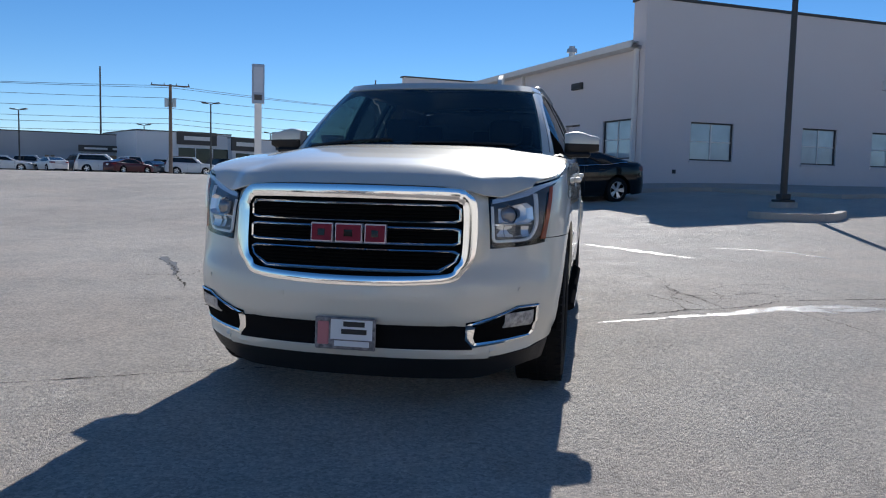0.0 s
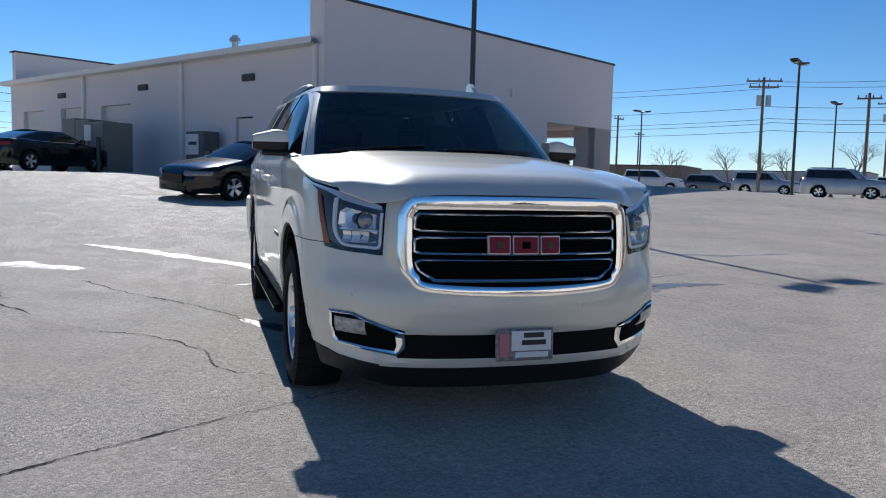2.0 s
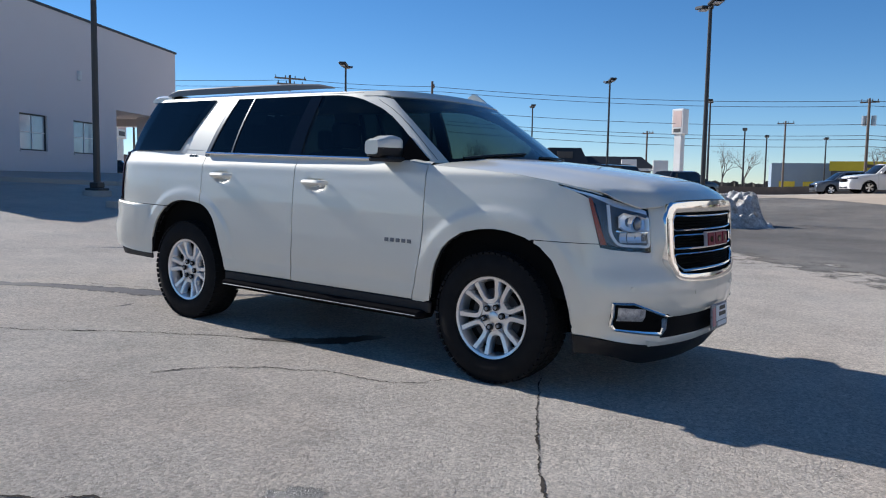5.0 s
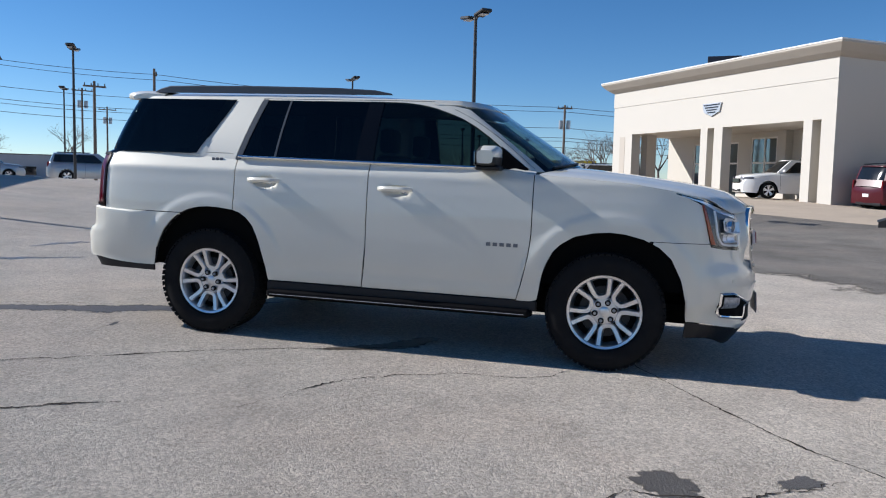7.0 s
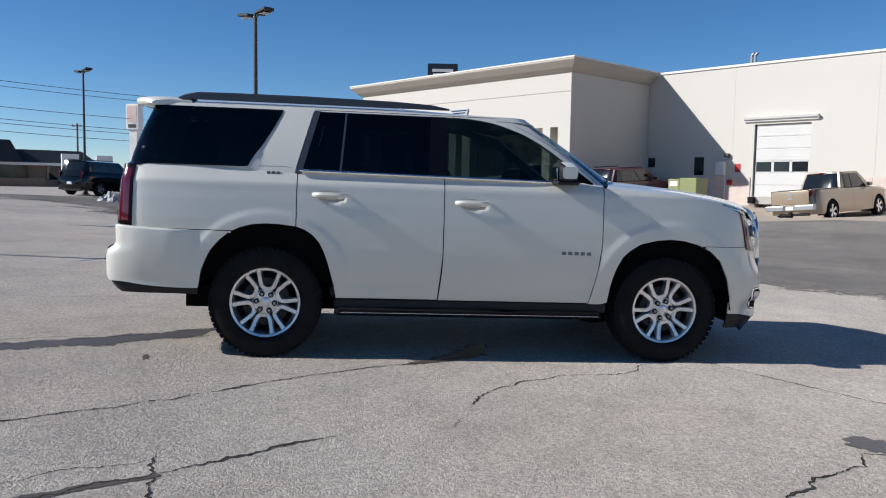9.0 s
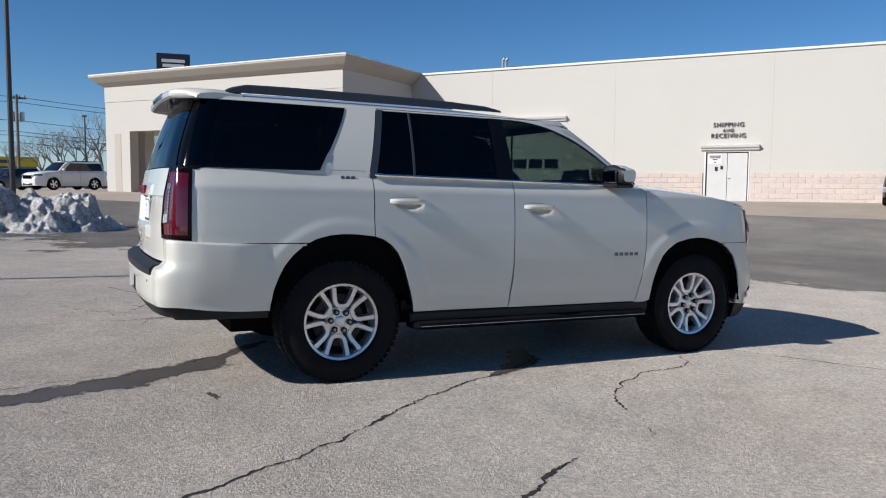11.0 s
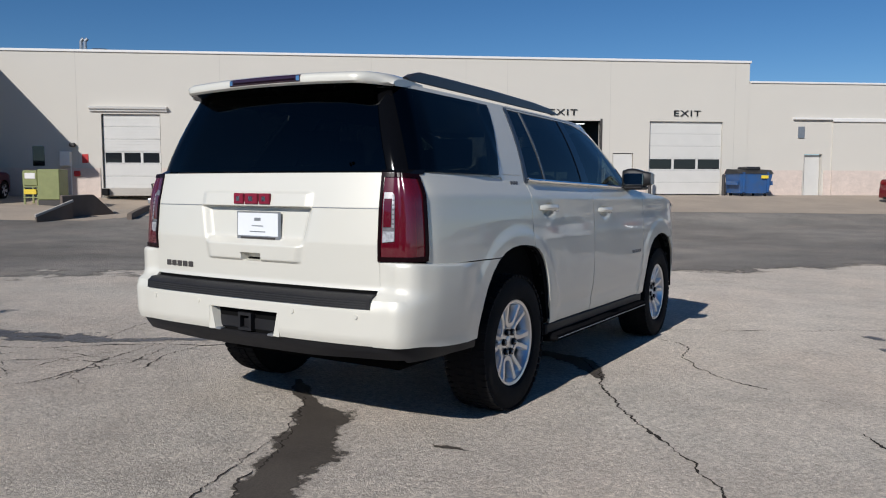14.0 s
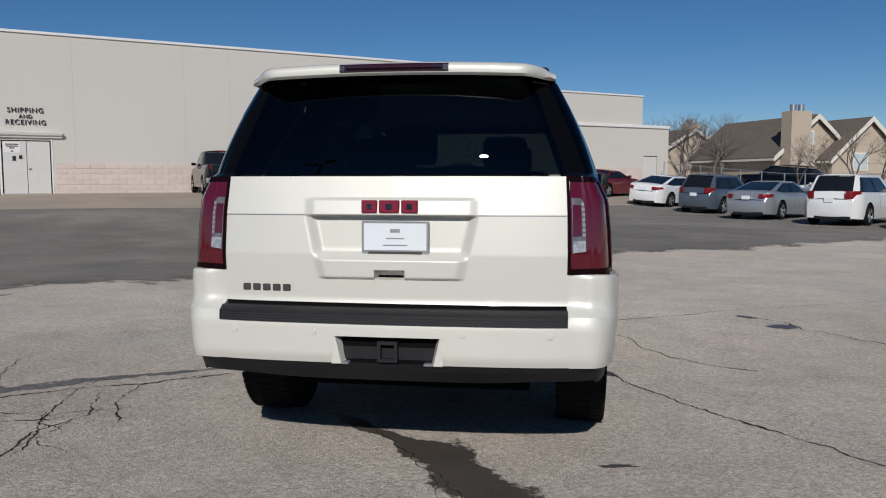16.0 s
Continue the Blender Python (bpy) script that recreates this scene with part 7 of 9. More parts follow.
        box(b2, -0.23, L / 2 + 0.02, 0.50, 0.23, L / 2 + 0.15, 0.64, bevel=0.01)
        part("rear_bumper", b2, M_GALV, car, "bright steel step bumper", smooth=False)
        b2 = bmesh.new()
        box(b2, -0.05, L / 2 + 0.0, 0.36, 0.05, L / 2 + 0.2, 0.46, bevel=0.01)
        part("tow_hitch", b2, M_TRIMBLACK, car)
        part("high_brake_lamp", B(-0.14, 0.60, 1.80, 0.14, 0.69, 1.84, bevel=0.01), M_CARTAIL, car)
    part("underbody", B(-hw * 0.72, -L * 0.44, k["low"] + 0.02, hw * 0.72, L * 0.44, 0.62), M_WELL, car)
    # cabin
    y0, y1 = k["base"]
    t0, t1 = k["roof"]
    H = k["H"]
    nb = lambda y: half(y, top(y)) - 0.035
    zb = lambda y: top(y) + (0.005)
    tw = hw * 0.74
    RB = [(0.0, y0 - 0.08), (nb(y0) * 0.7, y0 - 0.02), (nb(y0 + 0.15), y0 + 0.12), (nb(0.0), 0.2 * (y0 + y1) + 0.1), (nb(y1 - 0.35), y1 - 0.3), (nb(y1 - 0.1) * 0.92, y1 - 0.06), (nb(y1) * 0.6, y1), (0.0, y1 + 0.02)]
    RT = [(0.0, t0 - 0.08), (tw * 0.7, t0 - 0.04), (tw * 0.96, t0 + 0.06), (tw, 0.4 * t0 + 0.6 * t1 - 0.5 * (t1 - t0) * 0.2), (tw * 0.97, t1 - 0.16), (tw * 0.9, t1 - 0.03), (tw * 0.6, t1), (0.0, t1 + 0.01)]

    def gp(i, v, sg, off=0.0):
        i0 = min(int(i), 6)
        f = i - i0
        bx = RB[i0][0] + (RB[i0 + 1][0] - RB[i0][0]) * f
        by = RB[i0][1] + (RB[i0 + 1][1] - RB[i0][1]) * f
        tx = RT[i0][0] + (RT[i0 + 1][0] - RT[i0][0]) * f
        ty = RT[i0][1] + (RT[i0 + 1][1] - RT[i0][1]) * f
        zt = H - 0.045 + 0.0 * f
        zz = min(zb(by), H - 0.3)
        s = v + 0.12 * v * (1 - v)
        x = bx + (tx - bx) * v
        return Vector((sg * (x + (off if i > 1.5 and i < 5.2 else 0)), by + (ty - by) * v + (0 if 1.5 < i < 5.2 else (-off if i <= 1.5 else off)), zz + (zt - zz) * s))

    for sg in (-1, 1):
        b2 = bmesh.new()
        sheet(b2, [[gp(i, v, sg) for v in grid_between(0, 1, 5)] for i in (1.75, 2.0, 2.25)])
        sheet(b2, [[gp(i, v, sg) for v in grid_between(0, 1, 5)] for i in (4.35, 4.6, 5.0, 5.3)])
        sheet(b2, [[gp(i, v, sg) for v in (0.86, 1.0)] for i in grid_between(2.25, 4.35, 8)])
        part("pillar", b2, col, car)
        b2 = bmesh.new()
        sheet(b2, [[gp(i, v, sg, -0.006) for v in grid_between(0, 0.87, 5)] for i in grid_between(2.2, 4.4, 10)])
        part("side_window", b2, M_CARGLASS, car)
        for i in ((3.15,) if kind != "suv" else (2.95, 3.85)):
            b2 = bmesh.new()
            sheet(b2, [[gp(i + d, v, sg, 0.003) for v in grid_between(0, 0.87, 4)] for d in (-0.035, 0.035)])
            part("window_post", b2, M_GLOSSBLACK, car)
        if kind == "sedan" and colour == "black":
            b2 = bmesh.new()
            for v in (0.012, 0.862):
                sheet(b2, [[gp(i, v + d, sg, 0.008) for i in grid_between(2.22, 4.38, 14)] for d in (-0.014, 0.014)])
            for i in (2.22, 4.38):
                sheet(b2, [[gp(i + d, v, sg, 0.008) for v in grid_between(0.0, 0.87, 6)] for d in (-0.012, 0.012)])
            part("window_trim", b2, M_CHROME, car, "bright window surround")
        mx = nb(y0 + 0.4)
        b2 = bmesh.new()
        zmir = top(y0 + 0.4) + 0.08
        box(b2, sg * (mx + 0.12) - 0.1, y0 + 0.33, zmir - 0.05, sg * (mx + 0.12) + 0.1, y0 + 0.45, zmir + 0.08, bevel=0.03)
        part("mirror", b2, col, car)
        for cz, cy in ((top(0) - 0.12, 0.02), (top(1) - 0.12, 0.9 if kind != "pickup" else 0.7)):
            if kind == "coupe" and cy > 0.5:
                continue
            b2 = bmesh.new()
            box(b2, sg * half(cy, cz) - 0.015, cy - 0.1, cz - 0.014, sg * half(cy, cz) + 0.022, cy + 0.1, cz + 0.014, bevel=0.008)
            part("door_handle", b2, col, car)
        # door gaps
        for gy in (y0 + 0.22, 0.12 * (y0 + y1) + 0.25):
            b2 = bmesh.new()
            sheet(b2, [[(sg * (half(gy + d, z) + 0.002), gy + d, z) for z in grid_between(k["low"] + 0.12, top(gy) - 0.02, 8)] for d in (-0.006, 0.006)])
            part("door_gap", b2, M_BLACK, car)
        # lamps
        zf = top(-L / 2 + 0.1)
        b2 = bmesh.new()
        rows = []
        for q in grid_between(0.0, 1.0, 6):
            yy = -L / 2 - 0.012 + 0.42 * max(0, q - 0.45) / 0.55
            xx = hw * 0.46 + (half(yy, zf - 0.08) + 0.008 - hw * 0.46) * min(1, q / 0.55)
            hh = 0.075 * (1 - 0.3 * q)
            yy -= bow(xx)
            rows.append([(sg * xx, yy, zf - 0.05 - hh), (sg * xx, yy - 0.004, zf - 0.05), (sg * xx, yy + 0.03, zf - 0.06 + hh)])
        sheet(b2, rows)
        part("head_lamp", b2, M_SILVERLENS, car, "clear headlamp")
        z0, z1 = k["tail"]
        b2 = bmesh.new()
        rows = []
        for q in grid_between(0.0, 1.0, 6):
            yy = L / 2 + 0.012 - (0.30 if kind not in ("suv", "pickup") else 0.10) * max(0, q - 0.5) / 0.5
            inner = hw * (0.52 if kind not in ("suv", "pickup") else 0.72)
            xx = inner + (half(yy, z1) + 0.012 - inner) * min(1, q / 0.55)
            yy += bow(xx)
            rows.append([(sg * xx, yy, z0 + 0.03 * (1 - q)), (sg * xx, yy + 0.004, (z0 + z1) / 2), (sg * xx, yy - 0.02, z1)])
        sheet(b2, rows)
        part("tail_lamp", b2, M_CARTAIL, car, "red tail lamp")
    b2 = bmesh.new()
    for sg in (1,):
        sheet(b2, [[gp(abs(i), v, 1 if i >= 0 else -1, -0.004) for i in grid_between(-1.8, 1.8, 10)] for v in grid_between(0, 0.95, 5)])
    part("windscreen", b2, M_CARGLASS, car)
    b2 = bmesh.new()
    sheet(b2, [[gp(7 - abs(i), v, 1 if i >= 0 else -1, -0.004) for i in grid_between(-1.75, 1.75, 10)] for v in grid_between(0.04, 0.92, 5)])
    part("rear_window", b2, M_CARGLASS, car)
    b2 = bmesh.new()
    rows = []
    for i in grid_between(0, 7, 28):
        a = gp(i, 1.0, 1)
        rows.append([Vector((a.x * u, a.y, a.z + 0.045 * (1 - abs(u) ** 2.5))) for u in (-1, -0.8, -0.4, 0, 0.4, 0.8, 1)])
    sheet(b2, rows)
    part("roof", b2, col, car, sharp=60)
    # bumpers, grille, plate
    zf = top(-L / 2 + 0.1)
    part("grille", B(-hw * 0.42, -L / 2 - 0.105, zf - 0.30, hw * 0.42, -L / 2 - 0.03, zf - 0.08, bevel=0.02), M_GLOSSBLACK, car)
    part("lower_grille", B(-hw * 0.5, -L / 2 - 0.075, k["low"] + 0.06, hw * 0.5, -L / 2 - 0.02, k["low"] + 0.18, bevel=0.02), M_TRIMBLACK, car)
    part("rear_valance", B(-hw * 0.7, L / 2 - 0.06, k["low"] - 0.01, hw * 0.5, L / 2 + 0.06, k["low"] + 0.10, bevel=0.02), M_TRIMBLACK, car)
    zp = (0.82 if kind in ("sedan", "coupe", "crossover") else 0.66)
    py_ = 0.07 if kind == "pickup" else 0.0
    part("rear_plate", B(-0.15, L / 2 + 0.05 + py_, zp - 0.07 - py_, 0.15, L / 2 + 0.098 + py_, zp + 0.07 - py_, bevel=0.006), M_PLATE, car)
    if kind == "suv":
        for sg in (-1, 1):
            b2 = bmesh.new()
            tube(b2, (sg * tw * 0.9, t0 + 0.5, H + 0.03), (sg * tw * 0.9, t1 - 0.2, H + 0.03), 0.022, n=8)
            part("roof_rail", b2, M_TRIMBLACK, car)
    # wheels
    if r not in WHEELS:
        WHEELS[r] = simple_wheel(r)
        src = WHEELS[r]
        src.matrix_basis = Matrix.Translation((-(hw - 0.10), wy[0] + 0.02, r)) @ pose(0, 0, 0, 10, 0, 0)
        src.parent = car
        rest = ((-1, wy[1] - 0.02), (1, wy[0] + 0.02), (1, wy[1] - 0.02))
    else:
        src = WHEELS[r]
        rest = ((-1, wy[0] + 0.02), (-1, wy[1] - 0.02), (1, wy[0] + 0.02), (1, wy[1] - 0.02))
    for sx, yy in rest:
        c = copy_thing(src, Matrix.Translation((sx * (hw - 0.10), yy, r)) @ pose(0, 0, 0, random.uniform(0, 70), 0, 0 if sx < 0 else 180))
        c.parent = car
    # arch liners
    for sg in (-1, 1):
        for c in wy:
            b2 = bmesh.new()
            sheet(b2, [[(sg * (hw - 0.02), c + ra * math.cos(a), r + ra * math.sin(a)), (sg * (hw - 0.35), c + ra * math.cos(a), r + ra * math.sin(a))] for a in grid_between(-0.3, math.pi + 0.3, 14)])
            part("arch_liner", b2, M_WELL, car)
    return car


WHEELS = {}


def heading(dx, dy):
    """Turn that points a car's nose (local -y) along (dx, dy)."""
    return math.degrees(math.atan2(dx, -dy))


WHITE = ((0.72, 0.71, 0.69),)
BLACKP = ((0.003, 0.0035, 0.005), 0.0, 0.09)
SILVER = ((0.42, 0.43, 0.44), 0.6)
GREY = ((0.10, 0.11, 0.125), 0.5)
RED = ((0.12, 0.006, 0.009),)
MAROON = ((0.062, 0.003, 0.009), 0.0)
TAN = ((0.38, 0.30, 0.21), 0.4)
DKBLUE = ((0.015, 0.02, 0.035), 0.3)

# by the grey building
parked_car("sedan", "black", stand(0.0, 15.3, heading(-0.81, -0.59)), "glossy black sedan in the shade of the grey building", paint_args=BLACKP)
parked_car("sedan", "black", stand(-6.6, 25.0, heading(0.62, 0.78)), "black sedan parked before the workshop doors", paint_args=BLACKP)
parked_car("suv", "white", stand(-13.5, 46.0, heading(0.92, 0.4)), "white suv parked beyond the workshop", paint_args=WHITE)
parked_car("pickup", "dark blue", stand(-18.5, 50.0, heading(-1, 0.1)), "dark pickup parked beside a white suv", paint_args=DKBLUE)
# row beyond the porch, to the north-east
parked_car("suv", "silver", stand(38.0, 34.0, heading(0.66, -0.75)), "silver suv parked nose out on the lot", paint_args=SILVER)
parked_car("suv", "silver", stand(43.5, 48.0, heading(0.72, -0.7)), "silver suv parked near the street", paint_args=SILVER)
parked_car("crossover", "white", stand(50.0, 40.5, heading(0.6, -0.8)), "white crossover parked near the street", paint_args=WHITE)
parked_car("suv", "white", stand(36.0, 53.0, heading(0.8, -0.6)), "white suv parked behind the porch", paint_args=WHITE)
parked_car("suv", "black", stand(32.5, 58.0, heading(0.8, -0.6)), "black suv parked behind the porch", paint_args=BLACKP)
parked_car("suv", "white", stand(27.5, 60.5, heading(0.8, -0.6)), "white suv seen through the porch", paint_args=WHITE)
parked_car("crossover", "grey", stand(43.5, 55.5, heading(0.8, -0.6)), "grey crossover parked in the same row", paint_args=GREY)
# behind the snow
parked_car("suv", "black", stand(39.5, 15.3, heading(0.9, -0.35)), "black suv parked behind the snow heap", paint_args=BLACKP)
parked_car("crossover", "dark blue", stand(40.5, 11.8, heading(0.9, -0.35)), "dark crossover parked behind the snow heap", paint_args=DKBLUE)
parked_car("suv", "white", stand(52.5, 2.9, heading(-0.55, 0.83)), "white suv parked on the far side of the drive", paint_args=WHITE)
parked_car("crossover", "grey", stand(60.0, 6.5, heading(-0.55, 0.83)), "grey crossover far across the drive", paint_args=GREY)
# by the showroom and service hall
parked_car("suv", "maroon", stand(31.75, -12.65, heading(0.594, -0.804)), "maroon suv parked beside the showroom end wall", paint_args=MAROON)
q = D0 + U * 3.9 - N * 1.6
parked_car("suv", "white", stand(q.x, q.y, heading(-0.25, 0.95), dz=0.05), "white suv standing in the showroom porch", paint_args=WHITE)
parked_car("pickup", "tan", stand(24.2, -18.8, heading(0.5, -0.87), dz=0.02) @ Matrix.Scale(1.05, 4), "tan pickup backed up by the loading dock", paint_args=TAN)
parked_car("pickup", "dark grey", stand(13.85, -27.0, heading(0.53, -0.85)), "near-black pickup nosed towards the service hall", paint_args=((0.006, 0.008, 0.012), 0.0, 0.2))
# row along the west side
rowh = heading(-0.62, -0.80)
parked_car("coupe", "red", stand(-3.6, -37.2, heading(-0.60, -0.80)), "dark red coupe at the end of the row", paint_args=RED)
parked_car("sedan", "white", stand(-6.3, -33.6, rowh), "white sedan in the parking row", paint_args=WHITE)
parked_car("crossover", "blue grey", stand(-8.0, -30.4, rowh), "blue grey crossover in the parking row", paint_args=((0.12, 0.145, 0.18), 0.5))
parked_car("sedan", "silver", stand(-9.2, -26.0, rowh), "silver sedan in the parking row", paint_args=SILVER)
parked_car("crossover", "white", stand(-10.85, -22.4, rowh), "white crossover in the parking row", paint_args=WHITE)
parked_car("crossover", "black", stand(-12.6, -19.3, rowh), "black crossover in the parking row", paint_args=BLACKP)
parked_car("suv", "black", stand(-14.5, -45.0, heading(0.8, -0.6)), "black suv behind the fence", paint_args=BLACKP)
parked_car("suv", "maroon", stand(-20.5, -41.0, heading(0.8, -0.6)), "maroon suv behind the fence", paint_args=MAROON)
parked_car("sedan", "white", stand(-16.0, -40.5, heading(0.8, -0.6)), "white sedan behind the fence", paint_args=WHITE)
# far lot across the way
parked_car("sedan", "maroon", stand(-43.5, 63.0, heading(0.28, 0.96)), "maroon sedan on the far lot", paint_args=MAROON)
rnd_far = random.Random(11)
for az_, d_, kd, cl, args in ((-41.6, 92, "suv", "white", WHITE), (-40.2, 88, "sedan", "white", WHITE), (-38.6, 94, "crossover", "silver", SILVER), (-37.6, 86, "sedan", "white", WHITE), (-36.0, 95, "suv", "dark blue", DKBLUE),
                              (-34.5, 88, "suv", "white", WHITE), (-33.0, 84, "crossover", "white", WHITE), (-31.4, 90, "sedan", "grey", GREY), (-30.2, 93, "crossover", "black", BLACKP), (-28.9, 88, "suv", "white", WHITE),
                              (-27.2, 94, "suv", "black", BLACKP), (-25.8, 92, "sedan", "silver", SILVER), (-22.5, 96, "crossover", "dark blue", DKBLUE), (-21.2, 94, "sedan", "white", WHITE)):
    parked_car(kd, cl, stand(1.1 + d_ * math.sin(radians(az_)), -6 + d_ * math.cos(radians(az_)), heading(rnd_far.choice((-1, 1)) * 0.83, 0.55)), f"{cl} {kd} parked on the far dealer lot", paint_args=args)

# ---- kerbs and islands ----
def ribbon(name, line, width, height, material, label, category="kerb", kind="structure", lift=0.0):
    """A kerb along a ground line (x, y)."""
    b2 = bmesh.new()
    rows = []
    n = len(line)
    for i, (x, y) in enumerate(line):
        a, c = line[max(0, i - 1)], line[min(n - 1, i + 1)]
        d = Vector((c[0] - a[0], c[1] - a[1], 0)).normalized()
        s = Vector((-d.y, d.x, 0)) * width / 2
        p = Vector((x, y, ground_z(x, y) + lift))
        rows.append([p - s + Vector((0, 0, -0.05)), p - s * 0.9 + Vector((0, 0, height)), p + s * 0.9 + Vector((0, 0, height)), p + s + Vector((0, 0, -0.05))])
    vs = sheet(b2, rows)
    for r in (vs[0], vs[-1]):
        b2.faces.new(r)
    return tagged(part(name, b2, material, smooth=False), label, category, kind=kind)


def along(a, b, n):
    return [(a[0] + (b[0] - a[0]) * k / n, a[1] + (b[1] - a[1]) * k / n) for k in range(n + 1)]


DR, DL = Vector((math.cos(radians(AR)), math.sin(radians(AR)), 0)), Vector((math.cos(radians(AL)), math.sin(radians(AL)), 0))
NR = Vector((DR.y, -DR.x, 0))
# raised walk before the tall wall, with a rounded nose round the lamp post
bm = bmesh.new()
edge = []
for k in range(25):
    a = 19.0 - 20.5 * k / 24
    out = 1.8 + 3.6 * ease((8.0 - a) / 2.5) * ease((a - 0.6) / 2.2)
    q = A0 + DR * a + NR * out
    edge.append(q)
inner = [A0 + DR * (19.0 - 20.5 * k / 24) + NR * 0.02 for k in range(25)]
rows = []
for i, e in zip(inner, edge):
    zi, ze = ground_z(i.x, i.y) + 0.13, ground_z(e.x, e.y) + 0.13
    rows.append([Vector((i.x, i.y, zi)), Vector((e.x, e.y, ze)), Vector((e.x, e.y, ze)) + NR * 0.03 + Vector((0, 0, -0.03)), Vector((e.x, e.y, ze - 0.2)) + NR * 0.04])
sheet(bm, rows)
tagged(part("pavement", bm, M_CONC, smooth=False), "raised concrete walk along the grey building", "pavement", kind="structure")
ribbon("kerb", [(5.3 + 0.9 * math.cos(a), 11.9 + 0.6 * math.sin(a)) for a in grid_between(-2.9, -0.1, 12)] + [(6.35, 12.1)], 0.18, 0.15, M_KERB, "pale concrete kerb of the island")

# ---- lamp posts ----
def lamp_post(x, y, top, heads, turn, footing=0.0, label="tall dark steel car park lamp post", r=0.075):
    z0 = ground_z(x, y)
    h = top - z0
    t = thing("street_lamp", pose(x, y, z0, 0, 0, turn), label, "lamp post", group="lot lamp posts")
    if footing:
        b2 = bmesh.new()
        tube(b2, (0, 0, -0.3), (0, 0, footing), 0.34, 0.33, 20)
        part("footing", b2, M_KERB, t, "round concrete footing")
    b2 = bmesh.new()
    box(b2, -0.2, -0.2, footing, 0.2, 0.2, footing + 0.06, bevel=0.015)
    box(b2, -r * 1.5, -r * 1.5, footing + 0.06, r * 1.5, r * 1.5, footing + 0.2, bevel=0.02)
    part("base_plate", b2, M_BRONZE, t)
    b2 = bmesh.new()
    tube(b2, (0, 0, footing), (0, 0, h), r, r * 0.7, 10)
    part("pole", b2, M_BRONZE, t)
    for k in range(heads):
        d = 1 if k == 0 else -1
        b2 = bmesh.new()
        tube(b2, (0, 0, h - 0.08), (d * 0.25, 0, h + 0.02), 0.03, n=8)
        part("arm", b2, M_BRONZE, t)
        b2 = bmesh.new()
        box(b2, -0.33, -0.2, -0.05, 0.33, 0.2, 0.06, bevel=0.03, m=Matrix.Translation((d * 0.52, 0, h + 0.06)) @ pose(0, 0, 0, 0, -d * 8, 0))
        head = part("lamp_head", b2, M_BRONZE, t, "flat box lamp head")
        part("diffuser", B(d * 0.52 - 0.22, -0.14, h - 0.012, d * 0.52 + 0.22, 0.14, h + 0.005), M_SILVERLENS, t)
    return t


lamp_post(5.6, 14.2, 8.2, 2, 20, footing=0.12, r=0.085)
lamp_post(20.95, 4.4, 6.95, 2, 40, r=0.085)
lamp_post(26.2, 25.4, 7.2, 2, 30)
lamp_post(39.6, 16.3, 7.35, 2, 40)
lamp_post(53.0, 29.3, 7.55, 2, 35)
lamp_post(42.5, 39.9, 7.35, 2, 30)
lamp_post(34.0, 52.0, 7.3, 2, 10)
lamp_post(70.0, 1.2, 7.2, 1, 0)
for az_, d_, top_ in ((-27.55, 78, 7.9), (-39.4, 92, 7.4), (-14.4, 85, 7.8), (-18.1, 92, 6.9), (-31.9, 105, 7.2), (-23.5, 108, 7.0)):
    lamp_post(1.1 + d_ * math.sin(radians(az_)), -6 + d_ * math.cos(radians(az_)), top_, 2, 15, r=0.09)
for az_, d_, top_ in ((74.6, 75, 6.2), (76.0, 82, 6.0), (79.6, 88, 6.1), (72.3, 62, 7.4)):
    lamp_post(-4.9 + d_ * math.sin(radians(az_)), -4 + d_ * math.cos(radians(az_)), top_, 2, 15, r=0.09)


# ---- utility poles and wires ----
def utility_pole(x, y, top, arms, turn, transformer=False, r=0.14, lean=0.0):
    z0 = ground_z(x, y)
    h = top - z0
    t = thing("utility_pole", pose(x, y, z0, lean, 0, turn), "weathered wooden utility pole with cross-arms", "utility pole", group="utility poles")
    b2 = bmesh.new()
    tube(b2, (0, 0, -0.5), (0, 0, h), r, r * 0.7, 10)
    part("pole", b2, M_WOODPOLE, t)
    for k, (dz, w) in enumerate(arms):
        part("crossarm", B(-w / 2, -0.06 - r, h - dz - 0.06, w / 2, 0.05 - r, h - dz + 0.06), M_WOODPOLE, t)
        for i in range(4):
            b2 = bmesh.new()
            xx = -w / 2 + 0.1 + (w - 0.2) * i / 3
            tube(b2, (xx, -r, h - dz + 0.05), (xx, -r, h - dz + 0.25), 0.05, 0.03, 8)
            part("insulator", b2, M_TRIMDARK, t)
    if transformer:
        for sx in (-0.35, 0.35):
            b2 = bmesh.new()
            tube(b2, (sx, -0.25, h - 2.2), (sx, -0.25, h - 1.4), 0.2, n=12)
            part("transformer", b2, M_GALV, t)
    return t


UP = [(40.2, 44.9, 9.7, [(0.3, 2.6), (0.75, 2.2)], -28, True), (44.0, 38.5, 8.1, [(0.4, 1.6)], -40, False), (68.2, 59.5, 10.7, [(0.3, 2.2)], -40, True), (81.8, 66.9, 10.0, [(0.4, 2.2)], -40, True),
      (49.3, 37.1, 9.75, [(0.5, 0.8)], 40, False), (74.0, 56.0, 10.2, [], 40, False), (68.0, 6.3, 8.6, [(0.3, 1.4)], 90, True), (100.0, 20.0, 9.5, [(0.3, 2.0)], 90, False), (60.0, 95.0, 9.0, [(0.4, 2.0)], 20, False),
      (90.0, 34.0, 8.0, [(0.3, 2.0)], 60, False), (45.0, 75.0, 9.2, [(0.4, 2.0)], 30, False)]
for x, y, tp, arms, tr, tf in UP:
    utility_pole(x, y, tp, arms, tr, tf)
d_ = 82
